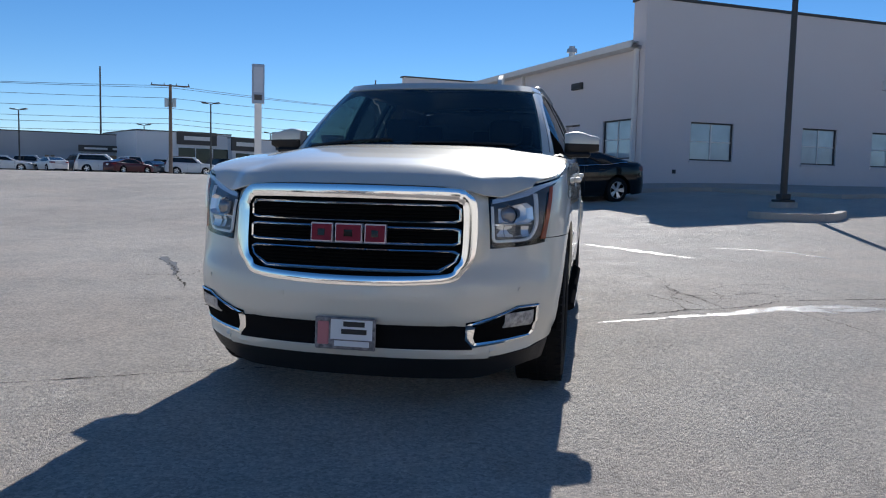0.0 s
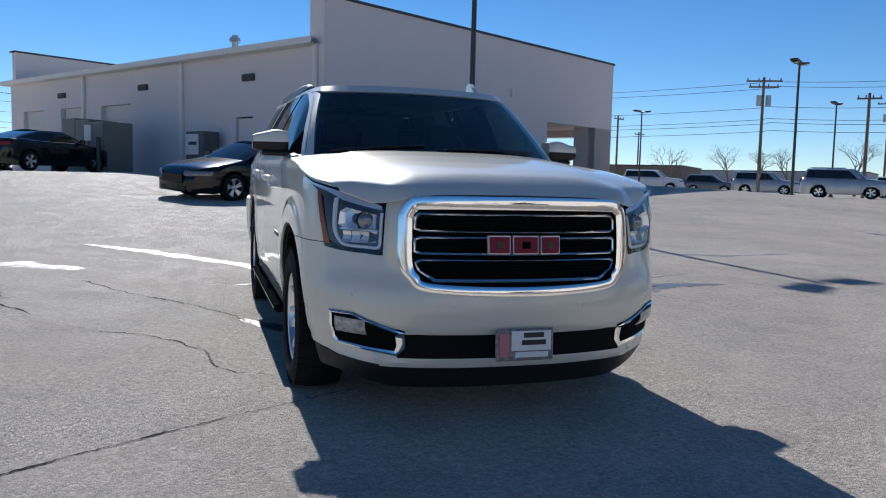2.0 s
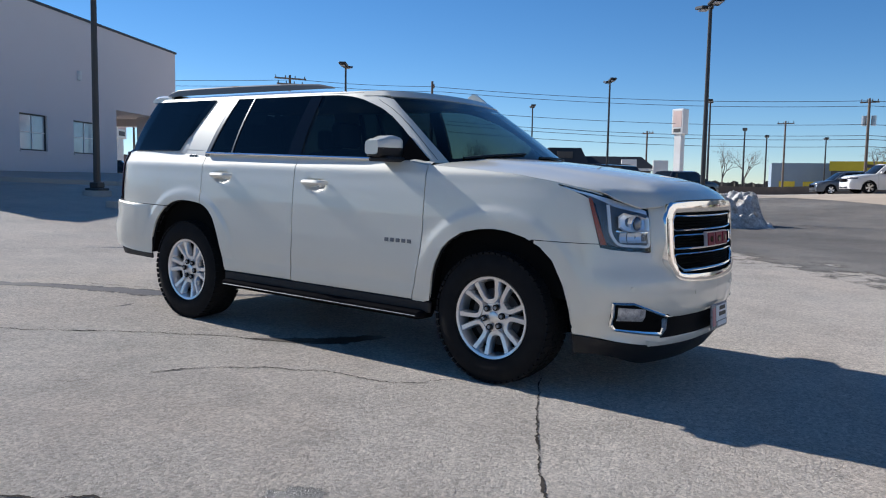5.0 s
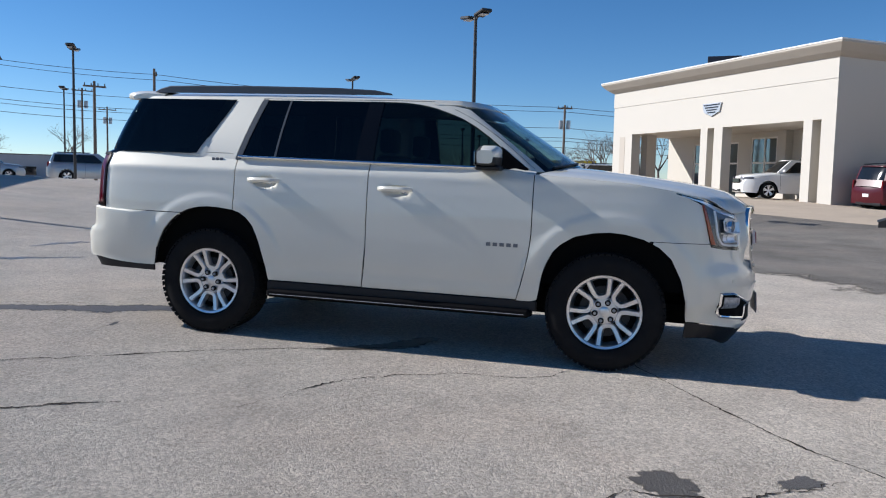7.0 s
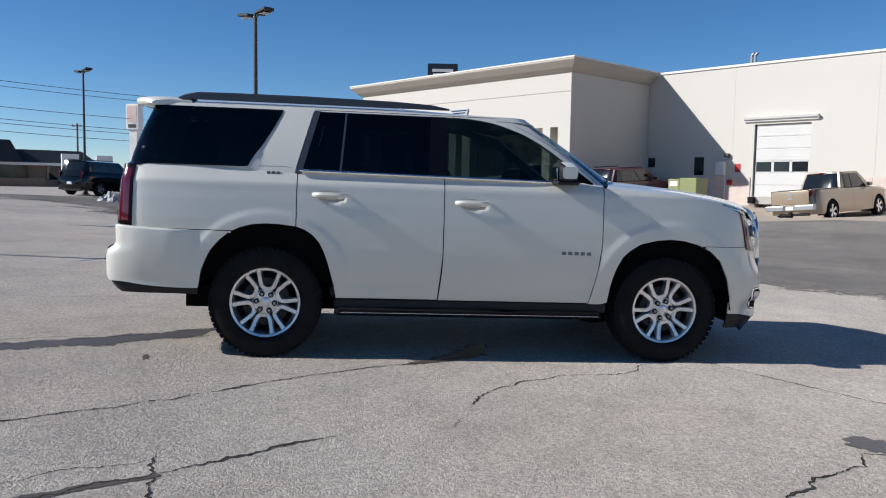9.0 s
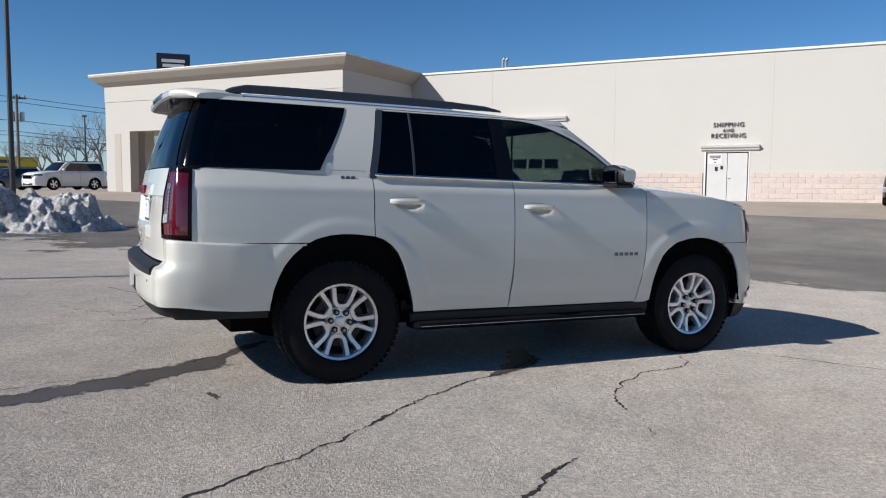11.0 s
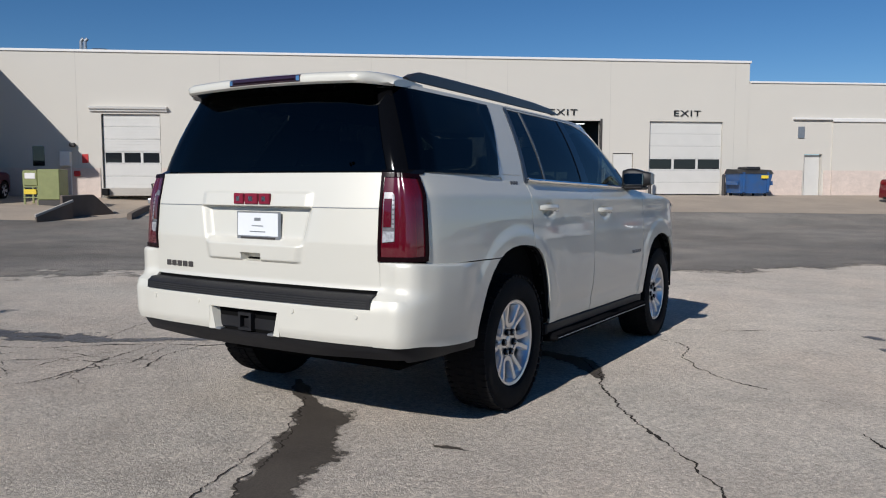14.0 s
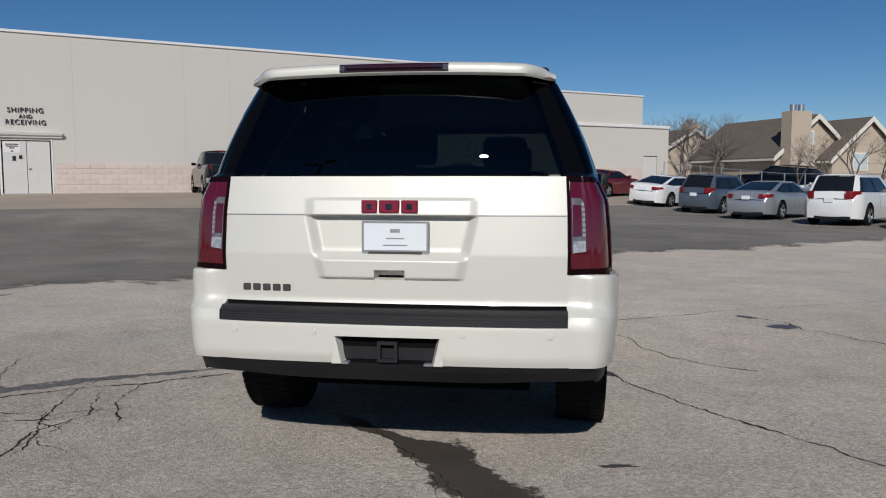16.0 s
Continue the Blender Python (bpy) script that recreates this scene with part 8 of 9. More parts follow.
utility_pole(1.1 + d_ * math.sin(radians(-30.2)), -6 + d_ * math.cos(radians(-30.2)), 1.1 + 0.1075 * d_, [(0.15, 3.6)], 30, True, r=0.2)
d_ = 120
utility_pole(1.1 + d_ * math.sin(radians(-34.6)), -6 + d_ * math.cos(radians(-34.6)), 1.1 + 0.123 * d_, [], 0, False, r=0.15)
utility_pole(1.1 + d_ * math.sin(radians(-16.1)), -6 + d_ * math.cos(radians(-16.1)), 1.1 + 0.125 * d_, [], 0, False, r=0.14)


def wire(a, b, sag, r=0.02):
    cu = bpy.data.curves.new("cable", "CURVE")
    cu.dimensions = "3D"
    cu.bevel_depth = r
    cu.bevel_resolution = 0
    sp = cu.splines.new("POLY")
    n = 20
    sp.points.add(n)
    a, b = Vector(a), Vector(b)
    for k in range(n + 1):
        t = k / n
        p = a.lerp(b, t)
        sp.points[k].co = (p.x, p.y, p.z - sag * 4 * t * (1 - t), 1)
    cu.materials.append(M_WIRE)
    ob = new("overhead_cable", cu)
    return tagged(ob, "thin black overhead cable between utility poles", "cable", group="overhead cables")


# street line running past the lot, far to the east
for k, (z, off) in enumerate(((9.3, 0), (9.0, 1.4), (7.4, 0.2), (6.5, 0.3), (6.2, 0.6), (5.6, 0.4))):
    wire((49.3 + off, 37.1, z), (40.2 + off, 44.9, z + 0.1), 0.15, 0.018)
    wire((49.3 + off, 37.1, z), (68.0 + off, 6.3, z - 0.9), 0.5, 0.02)
    wire((68.0 + off, 6.3, z - 0.9), (84.0 + off, -30.0, z - 0.6), 0.7, 0.022)
    wire((40.2 + off, 44.9, z), (10 + off, 78, z + 0.4), 0.6, 0.018)
for k, (z0, z1) in enumerate(((9.8, 9.2), (9.6, 9.4), (7.6, 7.9), (6.6, 6.9), (6.1, 6.3), (5.4, 5.5), (8.6, 8.9))):
    a = (1.1 + 82 * math.sin(radians(-30.2)), -6 + 82 * math.cos(radians(-30.2)), z0)
    wire(a, (-95, 35, z1 + 0.4), 0.6, 0.02)
    wire(a, (8, 100, z1), 0.9, 0.02)

# ---- signs ----
def pylon_sign(x, y, top, w, h, turn, body, label):
    z0 = ground_z(x, y)
    t = thing("pylon_sign", pose(x, y, z0, 0, 0, turn), label, "sign")
    H = top - z0
    b2 = bmesh.new()
    box(b2, -w * 0.28, -0.25, 0, w * 0.28, 0.25, H - h)
    part("post", b2, M_TRIMWHITE, t, smooth=False)
    b2 = bmesh.new()
    box(b2, -w / 2, -0.35, H - h, w / 2, 0.35, H, bevel=0.05)
    part("sign_box", b2, body, t)
    for sy in (-1, 1):
        part("sign_panel", B(-w * 0.36, sy * 0.36 - 0.01, H - h * 0.72, w * 0.36, sy * 0.36 + 0.01, H - h * 0.08), M_SIGNPALE if body is M_SIGNBLUE else M_SIGNRED, t)
        part("text_bar", B(-w * 0.3, sy * 0.36 - 0.015, H - h * 0.92, w * 0.3, sy * 0.36 + 0.015, H - h * 0.78), M_TRIMDARK, t)
    return t


M_SIGNBLUE = mat("blue grey sign", (0.30, 0.36, 0.45), 0.5, vary=0.2, scale=2)
M_SIGNPALE = mat("pale sign face", (0.42, 0.47, 0.55), 0.5, vary=0.25, scale=1.5)
M_SIGNRED = mat("pale red sign face", (0.68, 0.50, 0.44), 0.5, vary=0.3, scale=1.5)
d_ = 76
pylon_sign(1.1 + d_ * math.sin(radians(-24.35)), -6 + d_ * math.cos(radians(-24.35)), 1.1 + 0.1375 * d_, 1.15, 3.6, 25, M_SIGNBLUE, "tall blank blue grey pylon sign on a white post")
pylon_sign(60.4, 19.3, 7.6, 1.2, 2.1, 70, M_TRIMWHITE, "white pylon sign with pale red panel")
pylon_sign(35.5, 62.5, 7.6, 2.6, 3.0, 40, M_TRIMWHITE, "white street sign with red panel behind the porch")


tall = thing("pylon_sign", pose(103.6, -10.4, ground_z(103.6, -10.4), 0, 0, 90 - 6), "tall dark framed sign with pale stripes beyond the showroom roof", "sign")
part("post", B(-0.5, -0.3, -1.0, 0.5, 0.3, 13.6), M_TRIMDARK, tall)
part("sign_box", B(-2.1, -0.35, 13.6, 2.1, 0.35, 17.7, bevel=0.06), mat("dark sign frame", (0.012, 0.016, 0.03), 0.4), tall, "dark sign box")
for sy in (-1, 1):
    for k in range(4):
        w = 1.45 - 0.12 * k
        part("sign_stripe", B(-w, sy * 0.37 - 0.02, 16.55 - 0.62 * k, w, sy * 0.37 + 0.02, 16.95 - 0.62 * k), M_TRIMWHITE, tall)


# ---- snow heap ----
def snow_heap(x, y, rx, ry, h, turn, seed, label):
    b2 = bmesh.new()
    n = 190
    rows = []
    for i in range(n + 1):
        row = []
        for j in range(n + 1):
            u, v = -1 + 2 * i / n, -1 + 2 * j / n
            rr = math.hypot(u, v)
            q = Vector((u * 3.1 + seed, v * 3.1, seed * 0.7))
            lump = noise.fractal(q, 1.25, 2.1, 6)
            edge = 1 - ease((rr - 0.55 - 0.18 * lump) / 0.42)
            z = h * edge * (0.62 + 0.5 * lump) * (1.12 - 0.35 * min(1.0, rr * rr))
            cell = noise.voronoi(Vector((u * 9 + seed, v * 9, 0)))[0][0]
            fine_ = noise.voronoi(Vector((u * 26, v * 26, seed)))[0][0]
            z += edge * (0.05 * (0.5 - cell) + 0.05 * (0.4 - fine_) + 0.04 * noise.fractal(Vector((u * 14, v * 14, seed)), 0.9, 2.0, 4))
            row.append((u * rx, v * ry, z - 0.03 if edge > 0.01 else -0.08))
        rows.append(row)
    sheet(b2, rows)
    m = stand(x, y, turn)
    return tagged(part("snow_bank", b2, M_SNOW, m=m, sharp=180), label, "snow")


def snow_mat():
    m = mat("dirty snow", (0.68, 0.665, 0.645), 0.85, vary=0.85, scale=3.5, tone=(0.24, 0.205, 0.17), fine=0.45, fine_scale=16, bump=1.0, bump_scale=26, spec=0.1, bump_dist=0.06)
    return m


M_SNOW = snow_mat()
snow_heap(18.1, 3.75, 2.6, 2.2, 1.05, -25, 3.3, "dirty ploughed snow heap round the lamp post")
d_ = 70
snow_heap(1.1 + d_ * math.sin(radians(-20.3)), -6 + d_ * math.cos(radians(-20.3)), 6.0, 2.5, 1.9, 20, 7.7, "dirty ploughed snow heap at the lot edge")
snow_heap(31.5, 12.0, 1.5, 1.0, 0.5, 0, 5.1, "low remnant of dirty snow on the asphalt")


# ---- cracks, joints, stains, ice ----
def crack(line, width, seed, name="pavement_crack", label="dark jagged crack in the asphalt", rough=1.0, mate=None):
    """A dark cleft with a ragged outline along a ground line."""
    step, pts = 0.014, []
    for a, b in zip(line, line[1:]):
        n = max(2, int(math.dist(a, b) / step))
        pts += [(a[0] + (b[0] - a[0]) * k / n, a[1] + (b[1] - a[1]) * k / n) for k in range(n)]
    pts.append(line[-1])
    b2 = bmesh.new()
    rows = []
    for i, (x, y) in enumerate(pts):
        a, c = pts[max(0, i - 2)], pts[min(len(pts) - 1, i + 2)]
        d = Vector((c[0] - a[0], c[1] - a[1], 0))
        d = d.normalized() if d.length else Vector((1, 0, 0))
        s = Vector((-d.y, d.x, 0))
        q = i * step / 0.035
        j = rough * (0.035 * noise.noise(Vector((q * 0.21, seed, 0))) + 0.02 * noise.noise(Vector((q * 0.8, seed, 7)))) + 0.010 * noise.noise(Vector((q * 1.7, seed, 21))) + 0.4 * width * noise.noise(Vector((q * 3.1, seed, 27)))
        w = width * (0.12 + 1.1 * abs(noise.noise(Vector((q * 0.13, seed, 3)))) + 0.8 * max(0.0, noise.noise(Vector((q * 1.3, seed, 9)))) + 0.5 * max(0.0, noise.noise(Vector((q * 3.7, seed, 13)))))
        if i < 6 or i > len(pts) - 7:
            w *= 0.3
        p = Vector((x, y, 0)) + s * j
        rows.append([Vector((v.x, v.y, ground_z(v.x, v.y) + 0.0035)) for v in (p - s * w * 0.9, p + s * w * 0.9)])
    sheet(b2, rows)
    return tagged(part(name, b2, mate or M_CRACK, ground), "")


M_CRACK = mat("crack shadowed grit", (0.035, 0.03, 0.026), 1.0, vary=0.6, scale=12, tone=(0.09, 0.08, 0.07), spec=0.05)
M_DAMP = mat("damp asphalt", (0.085, 0.072, 0.06), 0.5, vary=0.5, scale=3.0, tone=(0.05, 0.043, 0.037), fine=0.35, fine_scale=85, bump=0.35, bump_scale=85, bump_dist=0.004, spec=0.3)


def rimmed(ob, values):
    """Stores how far each point lies inside the stain."""
    at = ob.data.attributes.new("rim", "FLOAT", "POINT")
    at.data.foreach_set("value", values)
    return ob


M_FILM = mat("melt water film", (0.10, 0.088, 0.076), 0.34, vary=0.5, scale=5.0, tone=(0.06, 0.052, 0.045), bump=0.9, bump_scale=45, bump_dist=0.006, spec=0.9)
erode(M_FILM, 1.25, 6.0)
erode(M_DAMP, 0.8, 7.0)
M_WETGRIT = mat("wet grit", (0.10, 0.09, 0.08), 0.36, vary=0.4, scale=20, bump=1.0, bump_scale=70, bump_dist=0.010, spec=0.8)
erode(M_WETGRIT, 0.5, 30.0)
M_WET = mat("thin melt water", (0.05, 0.055, 0.06), 0.08, spec=0.6)
crack([(-0.6, -1.62), (-1.22, -1.95), (-1.61, -2.17), (-1.93, -2.36), (-2.2, -2.53), (-2.48, -2.80), (-3.08, -3.11), (-4.64, -3.94), (-6.5, -5.0)], 0.011, 1.1, rough=0.45)
crack([(-2.24, 0.16), (-1.87, -0.01), (-1.66, -0.25), (-1.46, -0.55), (-1.40, -0.84), (-1.37, -1.05), (-1.27, -1.18), (-1.05, -1.3)], 0.010, 2.3)
crack([(-2.62, 2.75), (-2.50, 2.56), (-2.36, 2.30), (-2.11, 1.86), (-1.91, 1.62), (-1.6, 1.25), (-1.39, 0.9), (-1.2, 0.57), (-1.05, 0.25), (-0.8, -0.1)], 0.013, 3.7)
crack([(-3.9, 2.6), (-3.43, 1.94), (-3.3, 1.69), (-3.06, 1.36), (-2.89, 1.14), (-2.75, 0.9)], 0.016, 6.1)
crack([(-3.65, 1.54), (-3.39, 1.63), (-2.97, 1.72)], 0.012, 7.3)
crack([(-3.9, -0.5), (-3.46, -1.15), (-3.34, -1.27), (-3.2, -1.59), (-3.02, -1.72), (-3.02, -2.02), (-2.75, -2.45), (-2.6, -2.6)], 0.014, 8.8)
crack([(-0.95, 3.95), (-0.68, 3.5), (-0.5, 3.15), (-0.35, 2.75), (-0.05, 2.3), (0.25, 1.85)], 0.010, 9.2)
crack([(4.5, 2.6), (2.95, 1.94), (2.45, 1.38), (1.96, 1.11), (1.46, 0.75)], 0.013, 10.4)
web = [((2.33, 2.38), (2.42, 2.07), (2.3, 1.61)), ((1.87, 2.71), (2.01, 2.22), (1.91, 1.86), (2.17, 1.31)), ((2.9, 2.5), (2.45, 2.1), (2.0, 1.95)), ((3.2, 2.1), (2.7, 2.4), (2.2, 2.6)), ((2.6, 2.9), (2.3, 2.4)), ((3.3, 2.6), (2.9, 2.3), (2.5, 2.45)), ((1.6, 2.5), (1.95, 2.3))]
for k, w_ in enumerate(web):
    crack(list(w_), 0.010, 11 + k)
crack([(-5.4, -7.4), (-4.2, -9.5), (-2.0, -10.6), (1.5, -11.6)], 0.012, 25.0)
crack([(-2.2, 0.12), (-2.42, 0.20), (-2.66, 0.36)], 0.005, 29.0)
crack([(-3.40, 2.35), (-3.23, 2.04), (-3.15, 1.84), (-3.08, 1.66)], 0.008, 29.6)
crack([(1.67, 4.1), (1.95, 2.9), (1.9, 1.72)], 0.006, 31.0)
crack([(-0.62, 3.75), (-0.42, 3.3), (-0.3, 2.95), (-0.2, 2.6), (-0.1, 2.3)], 0.007, 32.0)
crack([(1.86, 2.6), (1.89, 2.4), (2.11, 2.0), (2.28, 1.45), (2.35, 1.2)], 0.012, 33.0)
crack([(1.65, 2.0), (1.93, 1.52), (1.97, 1.15), (1.6, 0.75)], 0.011, 34.0)
crack([(2.9, 1.4), (3.15, 0.9), (3.33, 0.5)], 0.012, 35.0)
crack([(1.87, 2.15), (2.08, 2.05), (2.2, 1.85), (2.6, 1.95)], 0.009, 36.0)
net = random.Random(5)
for k in range(22):                                    # alligator cracking beside the wet streak
    x, y, a = net.uniform(1.9, 4.1), net.uniform(1.7, 3.2), net.choice((0.5, 1.6, 2.6)) + net.uniform(-0.4, 0.4)
    l = net.uniform(0.15, 0.35)
    crack([(x - l * math.cos(a), y - l * math.sin(a)), (x + net.uniform(-0.05, 0.05), y + net.uniform(-0.05, 0.05)), (x + l * math.cos(a), y + l * math.sin(a))], 0.005, 40 + k)
crack([(3.4, 2.6), (4.3, 1.4), (5.4, 1.9)], 0.006, 30.0)


def blotch(cx, cy, rx, ry, turn, seed, material, name, label, ragged=0.35, lift=0.003, n=60):
    b2 = bmesh.new()
    rim = []
    ca, sa = math.cos(radians(turn)), math.sin(radians(turn))
    for k in range(n):
        a = 2 * math.pi * k / n
        q = Vector((math.cos(a) * 1.3, math.sin(a) * 1.3, seed))
        f = 1 + ragged * noise.fractal(q * 1.4, 0.8, 2.2, 5)
        u, v = rx * f * math.cos(a), ry * f * math.sin(a)
        rim.append((cx + u * ca - v * sa, cy + u * sa + v * ca))
    rows = []
    for t in (0.02, 0.35, 0.7, 1.0):
        rows.append([Vector((cx + (x - cx) * t, cy + (y - cy) * t, ground_z(cx + (x - cx) * t, cy + (y - cy) * t) + lift)) for x, y in rim])
    sheet(b2, rows, close=True)
    return rimmed(part(name, b2, material, ground), [q for q in (1.0, 1.0, 0.6, 0.0) for k in range(n)])


def smear(line, w0, seed, material, name, ragged=0.5, lift=0.0028):
    """A long stain following a line with a ragged edge; w0 gives half widths."""
    pts, ws = [], []
    for (a, b, wa, wb_) in zip(line, line[1:], w0, w0[1:]):
        n = max(2, int(math.dist(a, b) / 0.03))
        for k in range(n):
            t = k / n
            pts.append((a[0] + (b[0] - a[0]) * t, a[1] + (b[1] - a[1]) * t))
            ws.append(wa + (wb_ - wa) * t)
    b2 = bmesh.new()
    rows = []
    for i, (x, y) in enumerate(pts):
        a, c = pts[max(0, i - 2)], pts[min(len(pts) - 1, i + 2)]
        d = Vector((c[0] - a[0], c[1] - a[1], 0)).normalized()
        s = Vector((-d.y, d.x, 0))
        l = ws[i] * (1 + ragged * noise.fractal(Vector((i * 0.09, seed, 1)), 0.8, 2.2, 4))
        r_ = ws[i] * (1 + ragged * noise.fractal(Vector((i * 0.09, seed, 5)), 0.8, 2.2, 4))
        row = []
        for q in (-1, -0.4, 0.4, 1):
            p = Vector((x, y, 0)) + s * (1.25 * q * (r_ if q > 0 else l))
            row.append(Vector((p.x, p.y, ground_z(p.x, p.y) + lift)))
        rows.append(row)
    sheet(b2, rows)
    return rimmed(part(name, b2, material, ground), [q for r in rows for q in (0.0, 0.9, 0.9, 0.0)])


smear([(0.55, 1.6), (0.3, 1.86), (0.08, 2.02), (-0.12, 2.2), (-0.36, 2.5), (-0.5, 2.85), (-0.72, 3.3), (-0.9, 3.8), (-1.4, 4.4), (-2.1, 5.25), (-3.0, 6.1)], [0.02, 0.07, 0.05, 0.17, 0.19, 0.17, 0.15, 0.12, 0.12, 0.13, 0.04], 2.2, M_DAMP, "damp_patch")
smear([(-1.15, 0.45), (-1.0, 0.2), (-0.75, -0.05), (-0.4, -0.2)], [0.03, 0.09, 0.12, 0.05], 5.0, M_DAMP, "damp_patch")
smear([(-4.3, 3.1), (-3.9, 2.6), (-3.6, 2.2), (-3.4, 1.85), (-3.25, 1.6)], [0.05, 0.06, 0.03, 0.05, 0.015], 7.7, M_DAMP, "damp_patch", 0.8)
blotch(-2.9, -1.86, 0.19, 0.14, 40, 3.1, M_WETGRIT, "damp_patch", "")
blotch(-2.68, -2.42, 0.13, 0.07, -50, 9.1, M_WETGRIT, "damp_patch", "")
blotch(-1.02, 2.28, 0.10, 0.025, 10, 4.7, M_DAMP, "damp_patch", "", 0.8)
# pale dried melt streaks and a shallow puddle
smear([(-4.3, 4.35), (-3.4, 4.1), (-2.7, 3.6)], [0.04, 0.18, 0.05], 1.9, M_FILM, "damp_patch", 0.9)
smear([(1.2, 0.32), (1.95, 0.82), (2.4, 1.1), (2.75, 1.42), (3.2, 1.6), (3.8, 1.72), (4.4, 1.7)], [0.02, 0.05, 0.09, 0.15, 0.22, 0.16, 0.04], 4.9, M_FILM, "damp_patch", 0.7)
blotch(3.3, 1.62, 0.16, 0.05, 10, 2.0, M_DAMP, "puddle", "", 0.5, 0.005)
for x, y, rx, ry, tr, sd in ((13.3, 5.0, 2.2, 0.35, -75, 1.0), (14.2, 0.3, 1.6, 0.5, -30, 2.5), (28, 12.4, 2.2, 0.4, -60, 3.0), (18.8, 6.4, 1.3, 0.3, -50, 8.0)):
    blotch(x, y, rx, ry, tr, sd, M_WET, "puddle", "", 0.6, 0.005)
for k, (line, ws) in enumerate(((((1.04, 6.6), (1.96, 5.9), (2.54, 5.4)), (0.03, 0.10, 0.02)), (((3.0, 6.75), (3.94, 6.67), (4.53, 5.91)), (0.02, 0.13, 0.03)), (((-3.67, 3.98), (-3.27, 3.89), (-2.74, 3.5)), (0.05, 0.16, 0.03)),
                              (((5.2, 4.9), (6.4, 4.4), (7.9, 4.6)), (0.03, 0.12, 0.03)))):
    smear(list(line), list(ws), 12.3 + k, M_FILM, "damp_patch", 0.9)

# ---- by the loading dock ----
gen = thing("compressor", at_c(11.9, 4.6), "green and yellow wheeled air compressor", "machine")
M_GREEN = mat("faded green enamel", (0.23, 0.25, 0.10), 0.5, vary=0.4, scale=3)
M_YELLOW = mat("yellow enamel", (0.75, 0.55, 0.04), 0.5, vary=0.3, scale=3)
part("cabinet", B(-0.1, -0.5, 0.22, 0.78, 0.5, 1.5, bevel=0.03), M_GREEN, gen)
part("control_panel", B(-0.72, -0.45, 0.8, -0.12, 0.5, 1.45, bevel=0.03), M_GREEN, gen)
part("screen_panel", B(-0.62, -0.47, 1.1, -0.2, -0.44, 1.34, bevel=0.01), M_TRIMWHITE, gen, "pale control panel")
part("tray", B(-0.66, -0.5, 0.45, -0.16, 0.2, 0.66, bevel=0.02), M_YELLOW, gen, "yellow tray")
for x in (-0.7, -0.16):
    for y in (-0.44, 0.42):
        part("leg", B(x, y, 0.0, x + 0.07, y + 0.07, 0.82), M_GREEN, gen)
for z in (0.3, 0.74):
    part("guard_rail", B(-0.7, -0.46, z, -0.1, -0.41, z + 0.05), M_GREEN, gen)
part("skid", B(-0.1, -0.5, -0.05, 0.82, 0.5, 0.22, bevel=0.02), M_TRIMDARK, gen)
ramp = thing("dock_wall", pose(19.6, -8.35, ground_z(19.6, -9.7)), "low retaining wall beside the loading dock, shade in its brown colour", "wall")
# dark brown holds the shade of the faces turned from the sun
M_SHADEDBROWN = mat("brown shaded concrete", (0.15, 0.118, 0.095), 0.9, vary=0.5, scale=1.5, bump=0.4, bump_scale=30)
# the second piece's falling end models the shadow cast on the dock floor
for name, prof, y_off in (("retaining_wall", ((0.0, -0.3), (0.0, 0.12), (1.15, 0.52), (1.25, -0.3)), 0.0), ("upper_wall", ((0.85, -0.3), (0.85, 0.72), (1.95, 0.74), (2.1, 0.62), (2.85, -0.02), (2.85, -0.3)), 0.35)):
    bm = bmesh.new()
    prism(bm, [(y_off * 0.82, -f_ - 0.57 * y_off, h_) for f_, h_ in prof], (0.9, -0.5, 0.0))
    part(name, bm, M_SHADEDBROWN, ramp, smooth=False)
bm = bmesh.new()
prism(bm, [(-0.05, 0.05, 0.10), (-0.05, -1.2, 0.53), (-0.05, -1.2, 0.60), (-0.05, 0.05, 0.17)], (0.22, -0.1, 0.0))
part("coping", bm, M_KERB, ramp, "pale sloping concrete edge", smooth=False)
dock = thing("dock_bumper", at_c(9.6, 0.4, z=0.7), "concrete sill and rubber bumpers under the dock door", "dock")
part("sill", B(-1.3, -0.1, 0.0, 1.5, 0.4, 0.36), M_KERB, dock)
for x in (-1.25, 1.2):
    part("rubber_bumper", B(x, -0.35, 0.02, x + 0.3, -0.1, 0.34, bevel=0.02), M_TYRE, dock)
# same brown here: the kerb's shaded side is put into its colour
ribbon("kerb", along((18.15, -10.5), (20.9, -13.6), 6), 0.15, 0.20, M_SHADEDBROWN, "concrete kerb beside the loading dock")
# dumpster
dmp = thing("dumpster", at_c(-20.75, 1.4), "blue steel dumpster with black lid", "dumpster")
M_BLUE = mat("scuffed blue steel", (0.02, 0.085, 0.25), 0.5, vary=0.5, scale=3, tone=(0.06, 0.08, 0.12))
bm = bmesh.new()
prism(bm, [(-0.72, -0.7, 0.15), (0.72, -0.7, 0.15), (0.86, -0.8, 1.12), (-0.86, -0.8, 1.12)], (0, 1.5, 0))
part("bin", bm, M_BLUE, dmp, smooth=False)
for x in (-0.62, 0.62):
    part("rib", B(x - 0.05, -0.84, 0.2, x + 0.05, -0.74, 1.18), M_BLUE, dmp)
bm = bmesh.new()
prism(bm, [(-0.9, -0.85, 1.12), (-0.9, 0.75, 1.12), (-0.86, 0.6, 1.36), (-0.86, -0.5, 1.30)], (1.8, 0, 0))
part("lid", bm, M_BLACK, dmp, smooth=False)
part("lid_flap", B(-0.35, -0.5, 1.28, 0.4, 0.5, 1.46, bevel=0.05), M_BLACK, dmp, "raised black lid flap")
